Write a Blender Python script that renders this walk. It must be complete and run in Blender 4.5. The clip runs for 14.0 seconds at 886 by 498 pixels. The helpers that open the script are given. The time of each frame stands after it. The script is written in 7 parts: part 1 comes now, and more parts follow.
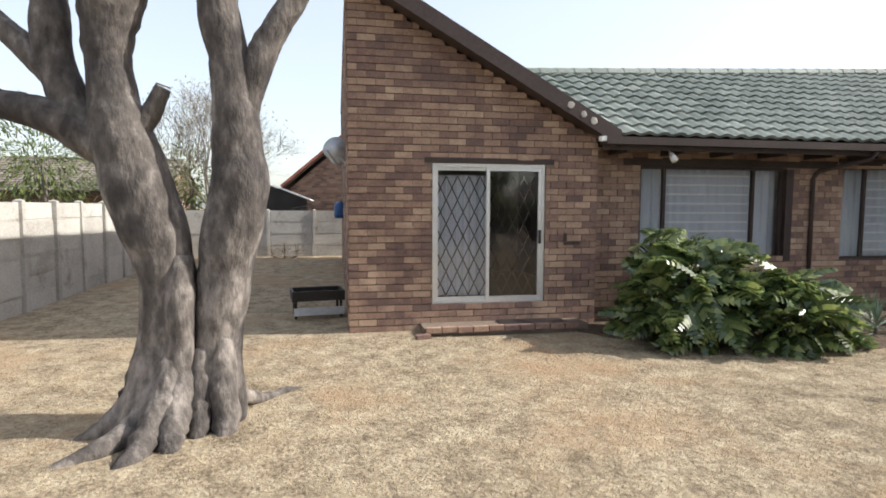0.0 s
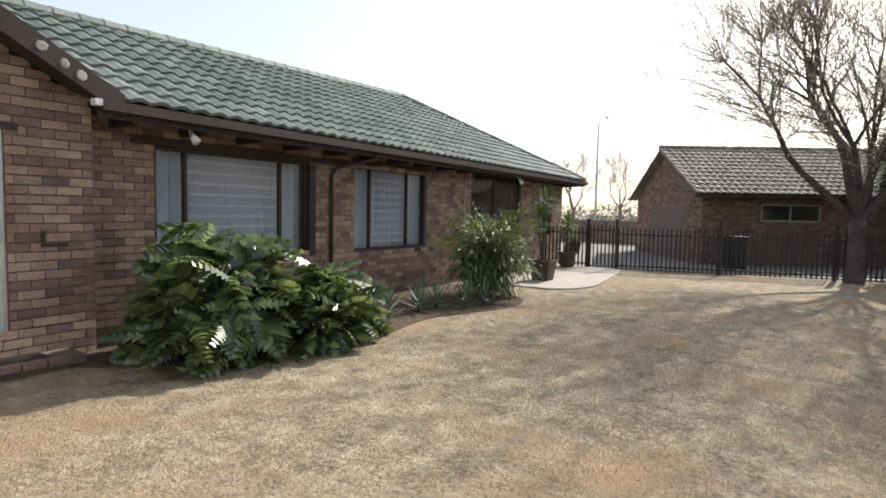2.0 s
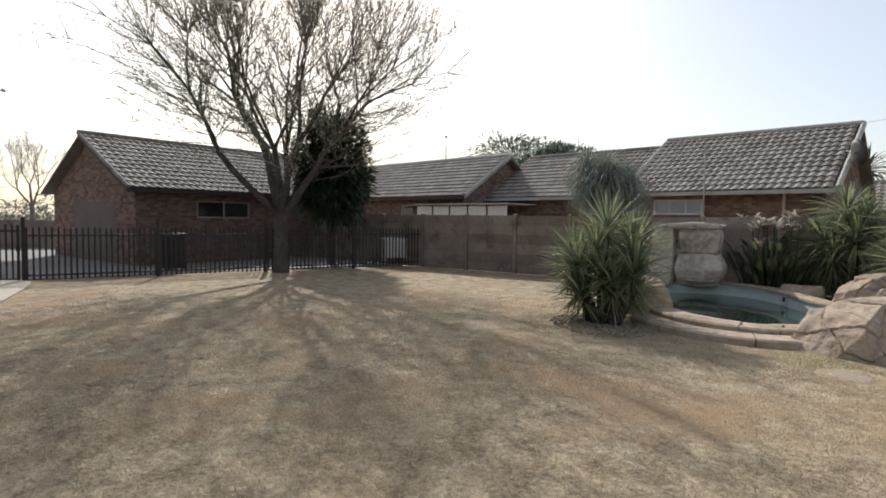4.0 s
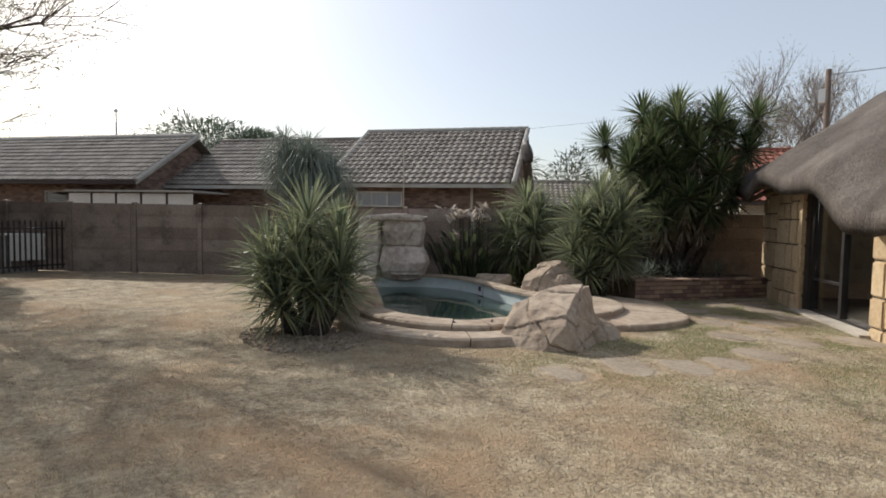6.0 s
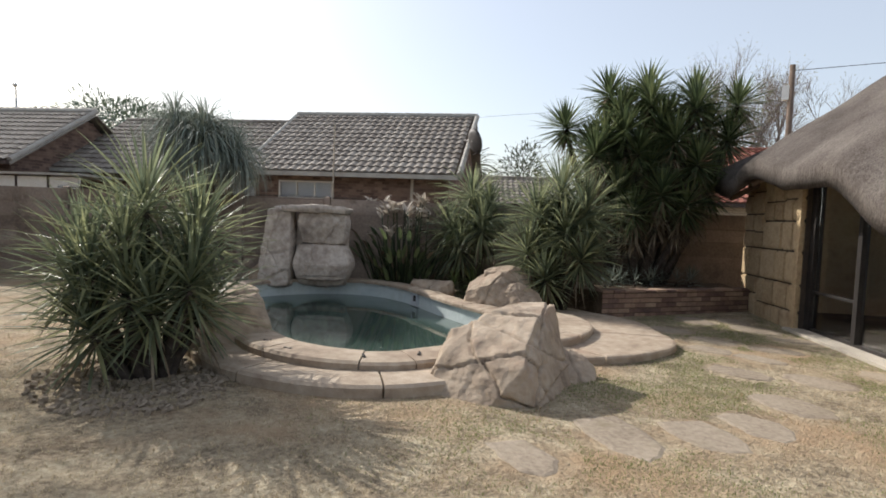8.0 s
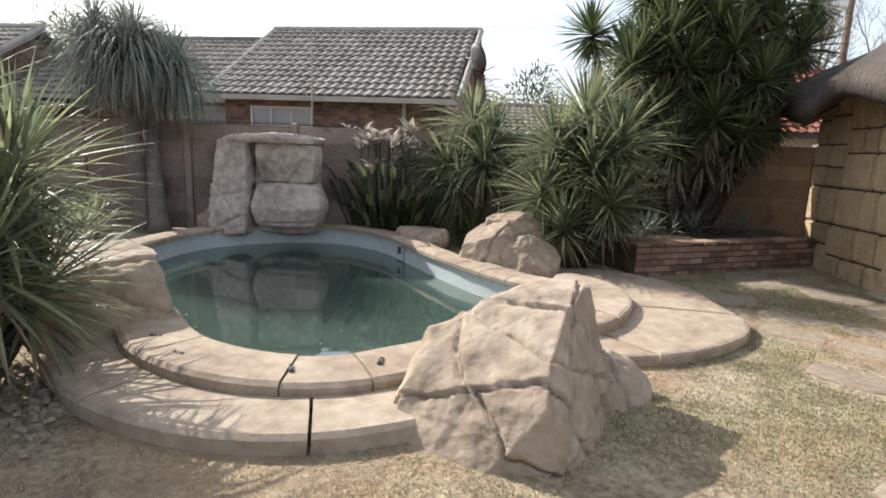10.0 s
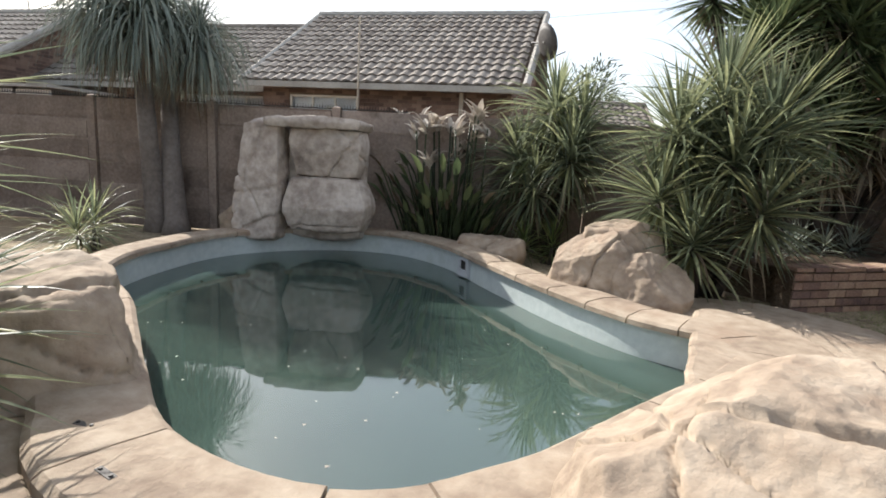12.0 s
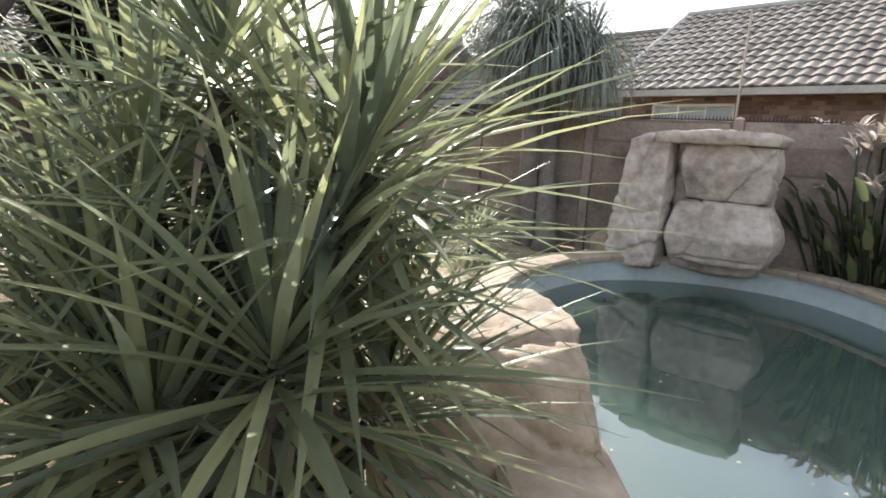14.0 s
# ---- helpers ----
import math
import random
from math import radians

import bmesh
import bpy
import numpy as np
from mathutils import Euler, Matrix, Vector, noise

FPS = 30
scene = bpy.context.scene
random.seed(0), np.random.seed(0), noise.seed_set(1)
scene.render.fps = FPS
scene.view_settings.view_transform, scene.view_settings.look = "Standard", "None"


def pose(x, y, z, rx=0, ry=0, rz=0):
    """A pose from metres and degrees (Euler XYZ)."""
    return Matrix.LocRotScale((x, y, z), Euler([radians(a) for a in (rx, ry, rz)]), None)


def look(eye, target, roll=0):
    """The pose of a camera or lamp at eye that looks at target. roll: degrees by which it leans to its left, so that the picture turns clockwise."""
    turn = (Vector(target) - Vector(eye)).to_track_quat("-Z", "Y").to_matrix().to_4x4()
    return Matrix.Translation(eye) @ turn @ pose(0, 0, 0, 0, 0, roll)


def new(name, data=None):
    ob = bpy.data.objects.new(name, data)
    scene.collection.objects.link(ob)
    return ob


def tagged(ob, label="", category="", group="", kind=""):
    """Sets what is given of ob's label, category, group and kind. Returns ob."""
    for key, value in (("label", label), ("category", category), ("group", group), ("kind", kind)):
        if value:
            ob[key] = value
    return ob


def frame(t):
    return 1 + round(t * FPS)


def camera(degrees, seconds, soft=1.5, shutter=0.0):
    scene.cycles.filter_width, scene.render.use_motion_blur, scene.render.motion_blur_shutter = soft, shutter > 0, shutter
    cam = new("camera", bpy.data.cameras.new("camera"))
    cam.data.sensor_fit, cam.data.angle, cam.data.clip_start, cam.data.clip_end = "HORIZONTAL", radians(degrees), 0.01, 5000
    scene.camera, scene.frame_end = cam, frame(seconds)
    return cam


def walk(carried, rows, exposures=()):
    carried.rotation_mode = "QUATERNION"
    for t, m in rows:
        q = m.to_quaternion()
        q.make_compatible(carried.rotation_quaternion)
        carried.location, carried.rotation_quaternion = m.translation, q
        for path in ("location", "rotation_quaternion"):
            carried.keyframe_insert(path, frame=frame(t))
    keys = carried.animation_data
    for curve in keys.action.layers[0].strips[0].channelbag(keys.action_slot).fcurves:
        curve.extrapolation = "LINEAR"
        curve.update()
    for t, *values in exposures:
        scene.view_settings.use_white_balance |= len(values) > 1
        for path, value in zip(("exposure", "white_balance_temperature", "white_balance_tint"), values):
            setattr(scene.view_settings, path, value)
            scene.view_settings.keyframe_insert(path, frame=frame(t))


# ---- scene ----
cam = camera(77.4, 14.0, soft=1.8)
PATH = [
    (0, (0.65, 1.139, 1.762), (1.023, 3.098, 1.611), 0.2),
    (0.5, (0.818, 1.351, 1.71), (1.709, 3.137, 1.578), 0.4),
    (1, (0.907, 1.707, 1.707), (2.17, 3.252, 1.58), 0.8),
    (1.5, (1.116, 1.973, 1.673), (2.588, 3.32, 1.537), 0.9),
    (2, (1.389, 2.281, 1.66), (3.069, 3.357, 1.524), 1.1),
    (2.5, (1.677, 2.622, 1.66), (3.586, 3.204, 1.533), 1.0),
    (3, (2.016, 2.649, 1.574), (4.013, 2.683, 1.457), 1.0),
    (3.5, (2.417, 2.632, 1.576), (4.384, 2.293, 1.463), 1.0),
    (4, (2.687, 2.469, 1.58), (4.546, 1.738, 1.474), 0.8),
    (4.2, (2.882, 2.454, 1.567), (4.675, 1.575, 1.461), 0.8),
    (6.5, (4.344, 0.816, 1.483), (5.503, -0.811, 1.382), 1.3),
    (7, (4.641, 0.263, 1.434), (5.753, -1.397, 1.344), 1.7),
    (9.3, (5.791, -1.786, 1.462), (6.879, -3.441, 1.184), 2.3),
    (9.5, (5.877, -1.974, 1.482), (6.962, -3.619, 1.142), 2.2),
    (10, (6.137, -2.472, 1.437), (7.222, -4.115, 1.086), 2.3),
    (10.5, (6.459, -2.871, 1.411), (7.551, -4.51, 1.061), 2.7),
    (11, (6.794, -3.179, 1.394), (7.897, -4.811, 1.047), 2.9),
    (11.5, (7.109, -3.481, 1.313), (8.258, -5.081, 0.967), 2.8),
    (12, (7.453, -3.661, 1.233), (8.652, -5.224, 0.89), 3.2),
    (12.5, (7.74, -3.745, 1.195), (8.993, -5.265, 0.853), 3.2),
    (13, (8.014, -3.77, 1.217), (9.468, -5.097, 0.863), 3.1),
    (13.5, (8.258, -3.668, 1.227), (9.927, -4.708, 0.862), 3.5),
    (14, (8.484, -3.431, 1.291), (10.32, -4.13, 0.913), 3.5),
]
LIGHT = [(0.0, 0.9), (1.5, 0.78), (2.5, 0.6), (3.0, 0.43), (3.5, 0.3), (4.0, 0.28), (6.5, 0.2), (9.3, 0.8), (10.5, 0.92), (11.5, 0.92), (13.0, 1.02), (14.0, 1.4)]
walk(cam, [(t, look(eye, target, roll)) for t, eye, target, roll in PATH], LIGHT)
# ---- light ----
SUN_AZ, SUN_EL = -6.5, 35.0
sky = bpy.data.worlds.new("sky")
sky.use_nodes = True
scene.world = sky
_n = sky.node_tree.nodes
_sky = _n.new("ShaderNodeTexSky")
_sky.sky_type = "NISHITA"
_sky.sun_disc = False
_sky.sun_elevation = radians(SUN_EL)
_sky.sun_rotation = radians(90 - SUN_AZ)
_sky.air_density, _sky.dust_density, _sky.ozone_density = 1.0, 2.2, 1.0
_n["Background"].inputs[1].default_value = 0.085
sky.node_tree.links.new(_sky.outputs[0], _n["Background"].inputs[0])
_haze = _n.new("ShaderNodeBackground")          # thin white winter haze over the whole sky
_haze.inputs[0].default_value, _haze.inputs[1].default_value = (0.975, 0.98, 0.985, 1), 0.29
_sum = _n.new("ShaderNodeAddShader")
sky.node_tree.links.new(_n["Background"].outputs[0], _sum.inputs[0])
sky.node_tree.links.new(_haze.outputs[0], _sum.inputs[1])
sky.node_tree.links.new(_sum.outputs[0], _n["World Output"].inputs[0])
sun = new("sun", bpy.data.lights.new("sun", "SUN"))
sun.data.energy, sun.data.angle, sun.data.color = 4.0, radians(0.55), (1.0, 0.957, 0.89)
_sd = Vector((math.cos(radians(SUN_AZ)) * math.cos(radians(SUN_EL)), math.sin(radians(SUN_AZ)) * math.cos(radians(SUN_EL)), math.sin(radians(SUN_EL))))
sun.matrix_world = look(_sd * 60, (0, 0, 0))


# ---- materials ----
def surf(name, cols, fine=40.0, coarse=2.0, rough=0.85, bump=0.3, bump_scale=60.0, rnd=0.0, metal=0.0, spec=0.3, stain=None, stain_scale=0.8, stain_at=0.55, stretch=(1, 1, 1), dist=0.01, hue=0.0):
    """A weathered surface: colours mixed by noise at two scales, a stain of its own shape, and fine relief."""
    m = bpy.data.materials.new(name)
    m.use_nodes = True
    nt = m.node_tree
    N, L = nt.nodes, nt.links.new
    b = N["Principled BSDF"]
    b.inputs["Roughness"].default_value = rough
    b.inputs["Metallic"].default_value = metal
    b.inputs["Specular IOR Level"].default_value = spec
    geo = N.new("ShaderNodeNewGeometry")
    mp = N.new("ShaderNodeVectorMath")
    mp.operation = "MULTIPLY"
    mp.inputs[1].default_value = stretch
    L(geo.outputs["Position"], mp.inputs[0])

    def nz(scale, detail=4.0, rg=0.6):
        t = N.new("ShaderNodeTexNoise")
        t.inputs["Scale"].default_value, t.inputs["Detail"].default_value, t.inputs["Roughness"].default_value = scale, detail, rg
        L(mp.outputs[0], t.inputs["Vector"])
        return t.outputs[0]

    def mth(op, a, c, clamp=False):
        t = N.new("ShaderNodeMath")
        t.operation, t.use_clamp = op, clamp
        for i, s in enumerate((a, c)):
            if isinstance(s, (int, float)):
                t.inputs[i].default_value = s
            else:
                L(s, t.inputs[i])
        return t.outputs[0]

    fac = mth("ADD", mth("MULTIPLY", nz(fine), 0.5), mth("MULTIPLY", nz(coarse), 0.5))
    fac = mth("ADD", mth("MULTIPLY", mth("SUBTRACT", fac, 0.5), 2.6), 0.5)
    if rnd:
        info = N.new("ShaderNodeObjectInfo")
        r = mth("FRACT", mth("ADD", info.outputs["Random"], geo.outputs["Random Per Island"]), 0)
        fac = mth("ADD", mth("MULTIPLY", fac, 1 - rnd), mth("MULTIPLY", r, rnd))
    ramp = N.new("ShaderNodeValToRGB")
    e = ramp.color_ramp.elements
    while len(e) < len(cols):
        e.new(0.5)
    for i, c in enumerate(cols):
        e[i].position, e[i].color = 0.15 + 0.7 * i / max(1, len(cols) - 1), (*c, 1)
    L(fac, ramp.inputs[0])
    out = ramp.outputs[0]
    if stain:
        mx = N.new("ShaderNodeMix")
        mx.data_type = "RGBA"
        s = mth("MULTIPLY", mth("SUBTRACT", nz(stain_scale, 6.0, 0.65), stain_at), 6.0, True)
        L(s, mx.inputs[0])
        L(out, mx.inputs[6])
        mx.inputs[7].default_value = (*stain, 1)
        out = mx.outputs[2]
    L(out, b.inputs["Base Color"])
    if bump:
        bp = N.new("ShaderNodeBump")
        bp.inputs["Strength"].default_value, bp.inputs["Distance"].default_value = bump, dist
        L(mth("ADD", nz(bump_scale, 5.0), mth("MULTIPLY", nz(bump_scale * 0.2, 3.0), 1.5)), bp.inputs["Height"])
        L(bp.outputs[0], b.inputs["Normal"])
    return m


def leafmat(name, cols, rough=0.45, trans=0.25, rnd=0.8, spec=0.4, **more):
    m = surf(name, cols, 30, 1.5, rough, 0.0, rnd=rnd, spec=spec, **more)
    N, L = m.node_tree.nodes, m.node_tree.links.new
    b = N["Principled BSDF"]
    tr = N.new("ShaderNodeBsdfTranslucent")
    col = b.inputs["Base Color"].links[0].from_socket
    L(col, tr.inputs[0])
    mx = N.new("ShaderNodeMixShader")
    mx.inputs[0].default_value = trans
    L(b.outputs[0], mx.inputs[1])
    L(tr.outputs[0], mx.inputs[2])
    L(mx.outputs[0], N["Material Output"].inputs[0])
    return m


def glassmat(name, tint=(1, 1, 1), rough=0.0):
    m = bpy.data.materials.new(name)
    m.use_nodes = True
    b = m.node_tree.nodes["Principled BSDF"]
    b.inputs["Base Color"].default_value = (*tint, 1)
    b.inputs["Transmission Weight"].default_value = 1.0
    b.inputs["Roughness"].default_value = rough
    b.inputs["IOR"].default_value = 1.5
    return m


M_brick = surf("brick_face", [(0.125, 0.084, 0.077), (0.225, 0.142, 0.112), (0.33, 0.222, 0.162), (0.46, 0.335, 0.24)], 45, 3, 0.9, 0.5, 70, rnd=0.5, stain=(0.155, 0.103, 0.093), stain_scale=0.8, stain_at=0.55)
M_mortar = surf("mortar", [(0.13, 0.1, 0.078), (0.22, 0.175, 0.135)], 60, 2, 0.95, 0.5, 120)
M_nbrick = surf("neighbour_brick", [(0.1, 0.066, 0.054), (0.18, 0.118, 0.092), (0.26, 0.178, 0.137)], 50, 3, 0.9, 0.4, 90, rnd=0.6)
M_greentile = surf("green_roof_tile", [(0.105, 0.127, 0.113), (0.168, 0.195, 0.175), (0.27, 0.295, 0.268)], 35, 1.2, 0.74, 0.3, 60, rnd=0.3, stain=(0.33, 0.345, 0.315), stain_scale=9, stain_at=0.61)
M_greytile = surf("brown_grey_roof_tile", [(0.12, 0.10, 0.085), (0.2, 0.175, 0.15), (0.3, 0.27, 0.235)], 35, 1.5, 0.8, 0.3, 60, rnd=0.35, stain=(0.09, 0.08, 0.07), stain_scale=6, stain_at=0.6)
M_ridge = surf("ridge_mortar", [(0.3, 0.28, 0.25), (0.45, 0.43, 0.39)], 30, 2, 0.9, 0.3)
M_redtile = surf("red_roof_tile", [(0.2, 0.07, 0.05), (0.32, 0.13, 0.09)], 30, 2, 0.8, 0.3, rnd=0.4)
M_brown = surf("brown_paint", [(0.035, 0.024, 0.021), (0.06, 0.042, 0.037)], 20, 1.5, 0.55, 0.15, 30, stain=(0.1, 0.085, 0.075), stain_scale=3, stain_at=0.66)
M_alu = surf("aluminium", [(0.62, 0.62, 0.6), (0.75, 0.75, 0.73)], 30, 3, 0.4, 0.05, metal=0.6)
M_whiteframe = surf("white_frame_paint", [(0.6, 0.58, 0.53), (0.74, 0.72, 0.68)], 20, 2, 0.5, 0.1)
# near-black colour stands for the shade inside rooms, openings and behind panes
M_dark = surf("interior_shade", [(0.03, 0.028, 0.026), (0.05, 0.045, 0.04)], 10, 1, 0.9, 0.0)
M_room = surf("room_plaster", [(0.3, 0.28, 0.25), (0.38, 0.36, 0.33)], 10, 1, 0.9, 0.05)
M_curtain = surf("net_curtain", [(0.54, 0.57, 0.615), (0.66, 0.69, 0.73)], 60, 2, 0.9, 0.2, 200)
M_darkcurtain = surf("dark_curtain", [(0.06, 0.05, 0.045), (0.1, 0.085, 0.075)], 60, 2, 0.9, 0.2, 200)
M_burglar = surf("burglar_bar_white", [(0.78, 0.78, 0.78), (0.85, 0.85, 0.85)], 20, 2, 0.5, 0.0)
M_glass = glassmat("window_glass")
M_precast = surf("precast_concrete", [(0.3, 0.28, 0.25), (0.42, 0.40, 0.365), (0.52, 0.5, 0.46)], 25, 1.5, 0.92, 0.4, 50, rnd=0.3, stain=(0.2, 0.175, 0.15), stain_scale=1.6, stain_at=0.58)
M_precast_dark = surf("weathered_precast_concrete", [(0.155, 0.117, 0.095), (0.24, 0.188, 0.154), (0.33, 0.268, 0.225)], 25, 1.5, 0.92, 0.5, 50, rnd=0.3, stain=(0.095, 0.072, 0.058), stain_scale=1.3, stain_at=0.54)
M_lawn = surf("dry_lawn", [(0.15, 0.115, 0.078), (0.325, 0.262, 0.177), (0.49, 0.415, 0.292)], 21, 3.5, 0.95, 1.0, 38, dist=0.035, stain=(0.36, 0.248, 0.15), stain_scale=0.45, stain_at=0.5)
M_blade = leafmat("dry_grass_blade", [(0.3, 0.24, 0.152), (0.47, 0.388, 0.256), (0.56, 0.472, 0.325)], 0.7, 0.4, 0.55, 0.2, stain=(0.4, 0.285, 0.17), stain_scale=0.4, stain_at=0.5)
M_bladeg = leafmat("green_grass_blade", [(0.15, 0.18, 0.065), (0.25, 0.275, 0.11), (0.37, 0.365, 0.18)], 0.7, 0.4, 0.7, 0.2)
M_step = surf("worn_stone", [(0.19, 0.15, 0.112), (0.28, 0.228, 0.172), (0.34, 0.285, 0.22)], 22, 1.5, 0.92, 0.7, 40, stain=(0.21, 0.17, 0.115), stain_scale=3)
M_pave = surf("pale_paving", [(0.36, 0.32, 0.265), (0.47, 0.425, 0.36)], 30, 1.5, 0.9, 0.3, 60, stain=(0.3, 0.26, 0.21), stain_scale=1.5)
M_drive = surf("grey_driveway", [(0.16, 0.15, 0.142), (0.23, 0.22, 0.21)], 30, 1.5, 0.9, 0.3, 60)
M_soil = surf("bed_soil", [(0.07, 0.05, 0.035), (0.15, 0.105, 0.07)], 30, 3, 0.97, 0.9, 40, dist=0.04)
M_rock = surf("moulded_sandstone", [(0.25, 0.19, 0.142), (0.355, 0.283, 0.213), (0.44, 0.363, 0.282)], 8, 1.3, 0.9, 0.55, 34, dist=0.012, stain=(0.29, 0.208, 0.15), stain_scale=1.7, stain_at=0.55)
M_greyrock = surf("grey_moulded_rock", [(0.3, 0.245, 0.205), (0.46, 0.392, 0.335), (0.6, 0.535, 0.47)], 9, 1.6, 0.88, 0.5, 26, dist=0.015, stain=(0.19, 0.152, 0.13), stain_scale=2.0, stain_at=0.58)
M_joint = surf("dark_joint", [(0.05, 0.04, 0.033), (0.09, 0.07, 0.055)], 30, 3, 0.95, 0.3)
M_poolwall = surf("pool_plaster_blue", [(0.42, 0.475, 0.475), (0.54, 0.59, 0.58)], 14, 1.5, 0.6, 0.1, stain=(0.4, 0.45, 0.42), stain_scale=1.5)
M_poolfloor = surf("pool_floor_green", [(0.1, 0.15, 0.11), (0.19, 0.225, 0.16)], 10, 0.8, 0.8, 0.1)
M_thatch = surf("grey_thatch", [(0.06, 0.05, 0.043), (0.12, 0.1, 0.088), (0.19, 0.165, 0.145)], 60, 1.5, 0.97, 0.9, 70, dist=0.03, stretch=(1, 1, 0.35))
M_stone = surf("yellow_sandstone", [(0.34, 0.24, 0.14), (0.48, 0.36, 0.22), (0.58, 0.46, 0.3)], 20, 2.5, 0.88, 0.5, 40, rnd=0.35, stain=(0.3, 0.2, 0.12), stain_scale=2.5)
M_metalblack = surf("black_steel", [(0.018, 0.016, 0.015), (0.035, 0.03, 0.028)], 30, 3, 0.5, 0.1)
M_fence = surf("brown_black_steel", [(0.022, 0.017, 0.015), (0.04, 0.031, 0.027)], 30, 3, 0.55, 0.1)
M_bark = surf("grey_bark", [(0.045, 0.039, 0.036), (0.12, 0.105, 0.094), (0.3, 0.265, 0.238)], 11, 1.7, 0.92, 0.8, 18, dist=0.03, stretch=(1, 1, 0.5), stain=(0.035, 0.031, 0.031), stain_scale=1.6, stain_at=0.47)
M_darkbark = surf("dark_bark", [(0.035, 0.028, 0.024), (0.07, 0.058, 0.05), (0.11, 0.09, 0.08)], 20, 3, 0.95, 0.8, 40)
M_palebark = surf("pale_twig", [(0.13, 0.11, 0.095), (0.22, 0.19, 0.17)], 20, 3, 0.95, 0.3)
M_yucca = leafmat("yucca_leaf", [(0.05, 0.072, 0.036), (0.1, 0.132, 0.062), (0.19, 0.22, 0.1)], 0.38, 0.35)
M_cordy = leafmat("strap_leaf", [(0.105, 0.13, 0.085), (0.2, 0.23, 0.14), (0.34, 0.355, 0.19)], 0.38, 0.55)
M_dead = leafmat("dead_leaf", [(0.1, 0.075, 0.05), (0.2, 0.155, 0.105), (0.28, 0.23, 0.17)], 0.8, 0.15, 0.7, 0.15)
M_pony = leafmat("grey_green_leaf", [(0.12, 0.15, 0.125), (0.2, 0.235, 0.195), (0.3, 0.32, 0.26)], 0.5, 0.2)
M_philo = leafmat("glossy_lobed_leaf", [(0.045, 0.075, 0.03), (0.12, 0.17, 0.062), (0.27, 0.31, 0.11)], 0.27, 0.42, spec=0.8)
M_shrub = leafmat("bright_shrub_leaf", [(0.05, 0.08, 0.028), (0.11, 0.155, 0.05), (0.24, 0.28, 0.09)], 0.4, 0.4)
M_darkleaf = leafmat("dark_tree_leaf", [(0.02, 0.03, 0.014), (0.04, 0.055, 0.024), (0.065, 0.08, 0.035)], 0.45, 0.2)
M_paleleaf = leafmat("sparse_pale_leaf", [(0.24, 0.22, 0.15), (0.38, 0.37, 0.25), (0.48, 0.48, 0.36)], 0.6, 0.55)
M_aloe = leafmat("blue_green_succulent", [(0.07, 0.11, 0.08), (0.13, 0.18, 0.13), (0.2, 0.25, 0.18)], 0.45, 0.1)
M_red = leafmat("red_flower", [(0.35, 0.06, 0.05), (0.5, 0.14, 0.1)], 0.5, 0.2)
M_petal = leafmat("dry_white_flower", [(0.4, 0.34, 0.28), (0.62, 0.56, 0.48)], 0.7, 0.3)
M_pot = surf("dark_glazed_pot", [(0.05, 0.035, 0.03), (0.085, 0.06, 0.05)], 20, 3, 0.5, 0.2)
M_blue = surf("blue_plastic", [(0.02, 0.06, 0.17), (0.03, 0.09, 0.24)], 10, 2, 0.45, 0.0)
M_dish = surf("pale_grey_enamel", [(0.4, 0.42, 0.44), (0.52, 0.54, 0.56)], 15, 2, 0.5, 0.0)
M_darkdish = surf("dark_grey_enamel", [(0.06, 0.055, 0.05), (0.1, 0.09, 0.085)], 15, 2, 0.6, 0.0)
M_plaster = surf("beige_plaster", [(0.36, 0.31, 0.25), (0.45, 0.4, 0.33)], 20, 2, 0.9, 0.2)
M_garagedoor = surf("brown_garage_door", [(0.09, 0.06, 0.05), (0.13, 0.095, 0.08)], 20, 2, 0.6, 0.1, 30)
M_wood = surf("weathered_wood", [(0.1, 0.07, 0.05), (0.18, 0.13, 0.1)], 20, 3, 0.8, 0.4, 40)
M_lamp = surf("white_lamp_enamel", [(0.7, 0.7, 0.68), (0.8, 0.8, 0.78)], 10, 2, 0.4, 0.0)


def watermat():
    m = surf("murky_pool_water", [(0.085, 0.132, 0.113), (0.1, 0.152, 0.128)], 3, 0.6, 0.02, 0.0, spec=0.85)
    N, L = m.node_tree.nodes, m.node_tree.links.new
    b = N["Principled BSDF"]
    b.inputs["IOR"].default_value = 1.72
    b.inputs["Transmission Weight"].default_value = 0.55
    t = N.new("ShaderNodeTexNoise")
    t.inputs["Scale"].default_value, t.inputs["Detail"].default_value = 5.0, 2.0
    bp = N.new("ShaderNodeBump")
    bp.inputs["Strength"].default_value, bp.inputs["Distance"].default_value = 0.06, 0.01
    g = N.new("ShaderNodeNewGeometry")
    L(g.outputs["Position"], t.inputs["Vector"])
    L(t.outputs[0], bp.inputs["Height"])
    L(bp.outputs[0], b.inputs["Normal"])
    return m


M_water = watermat()


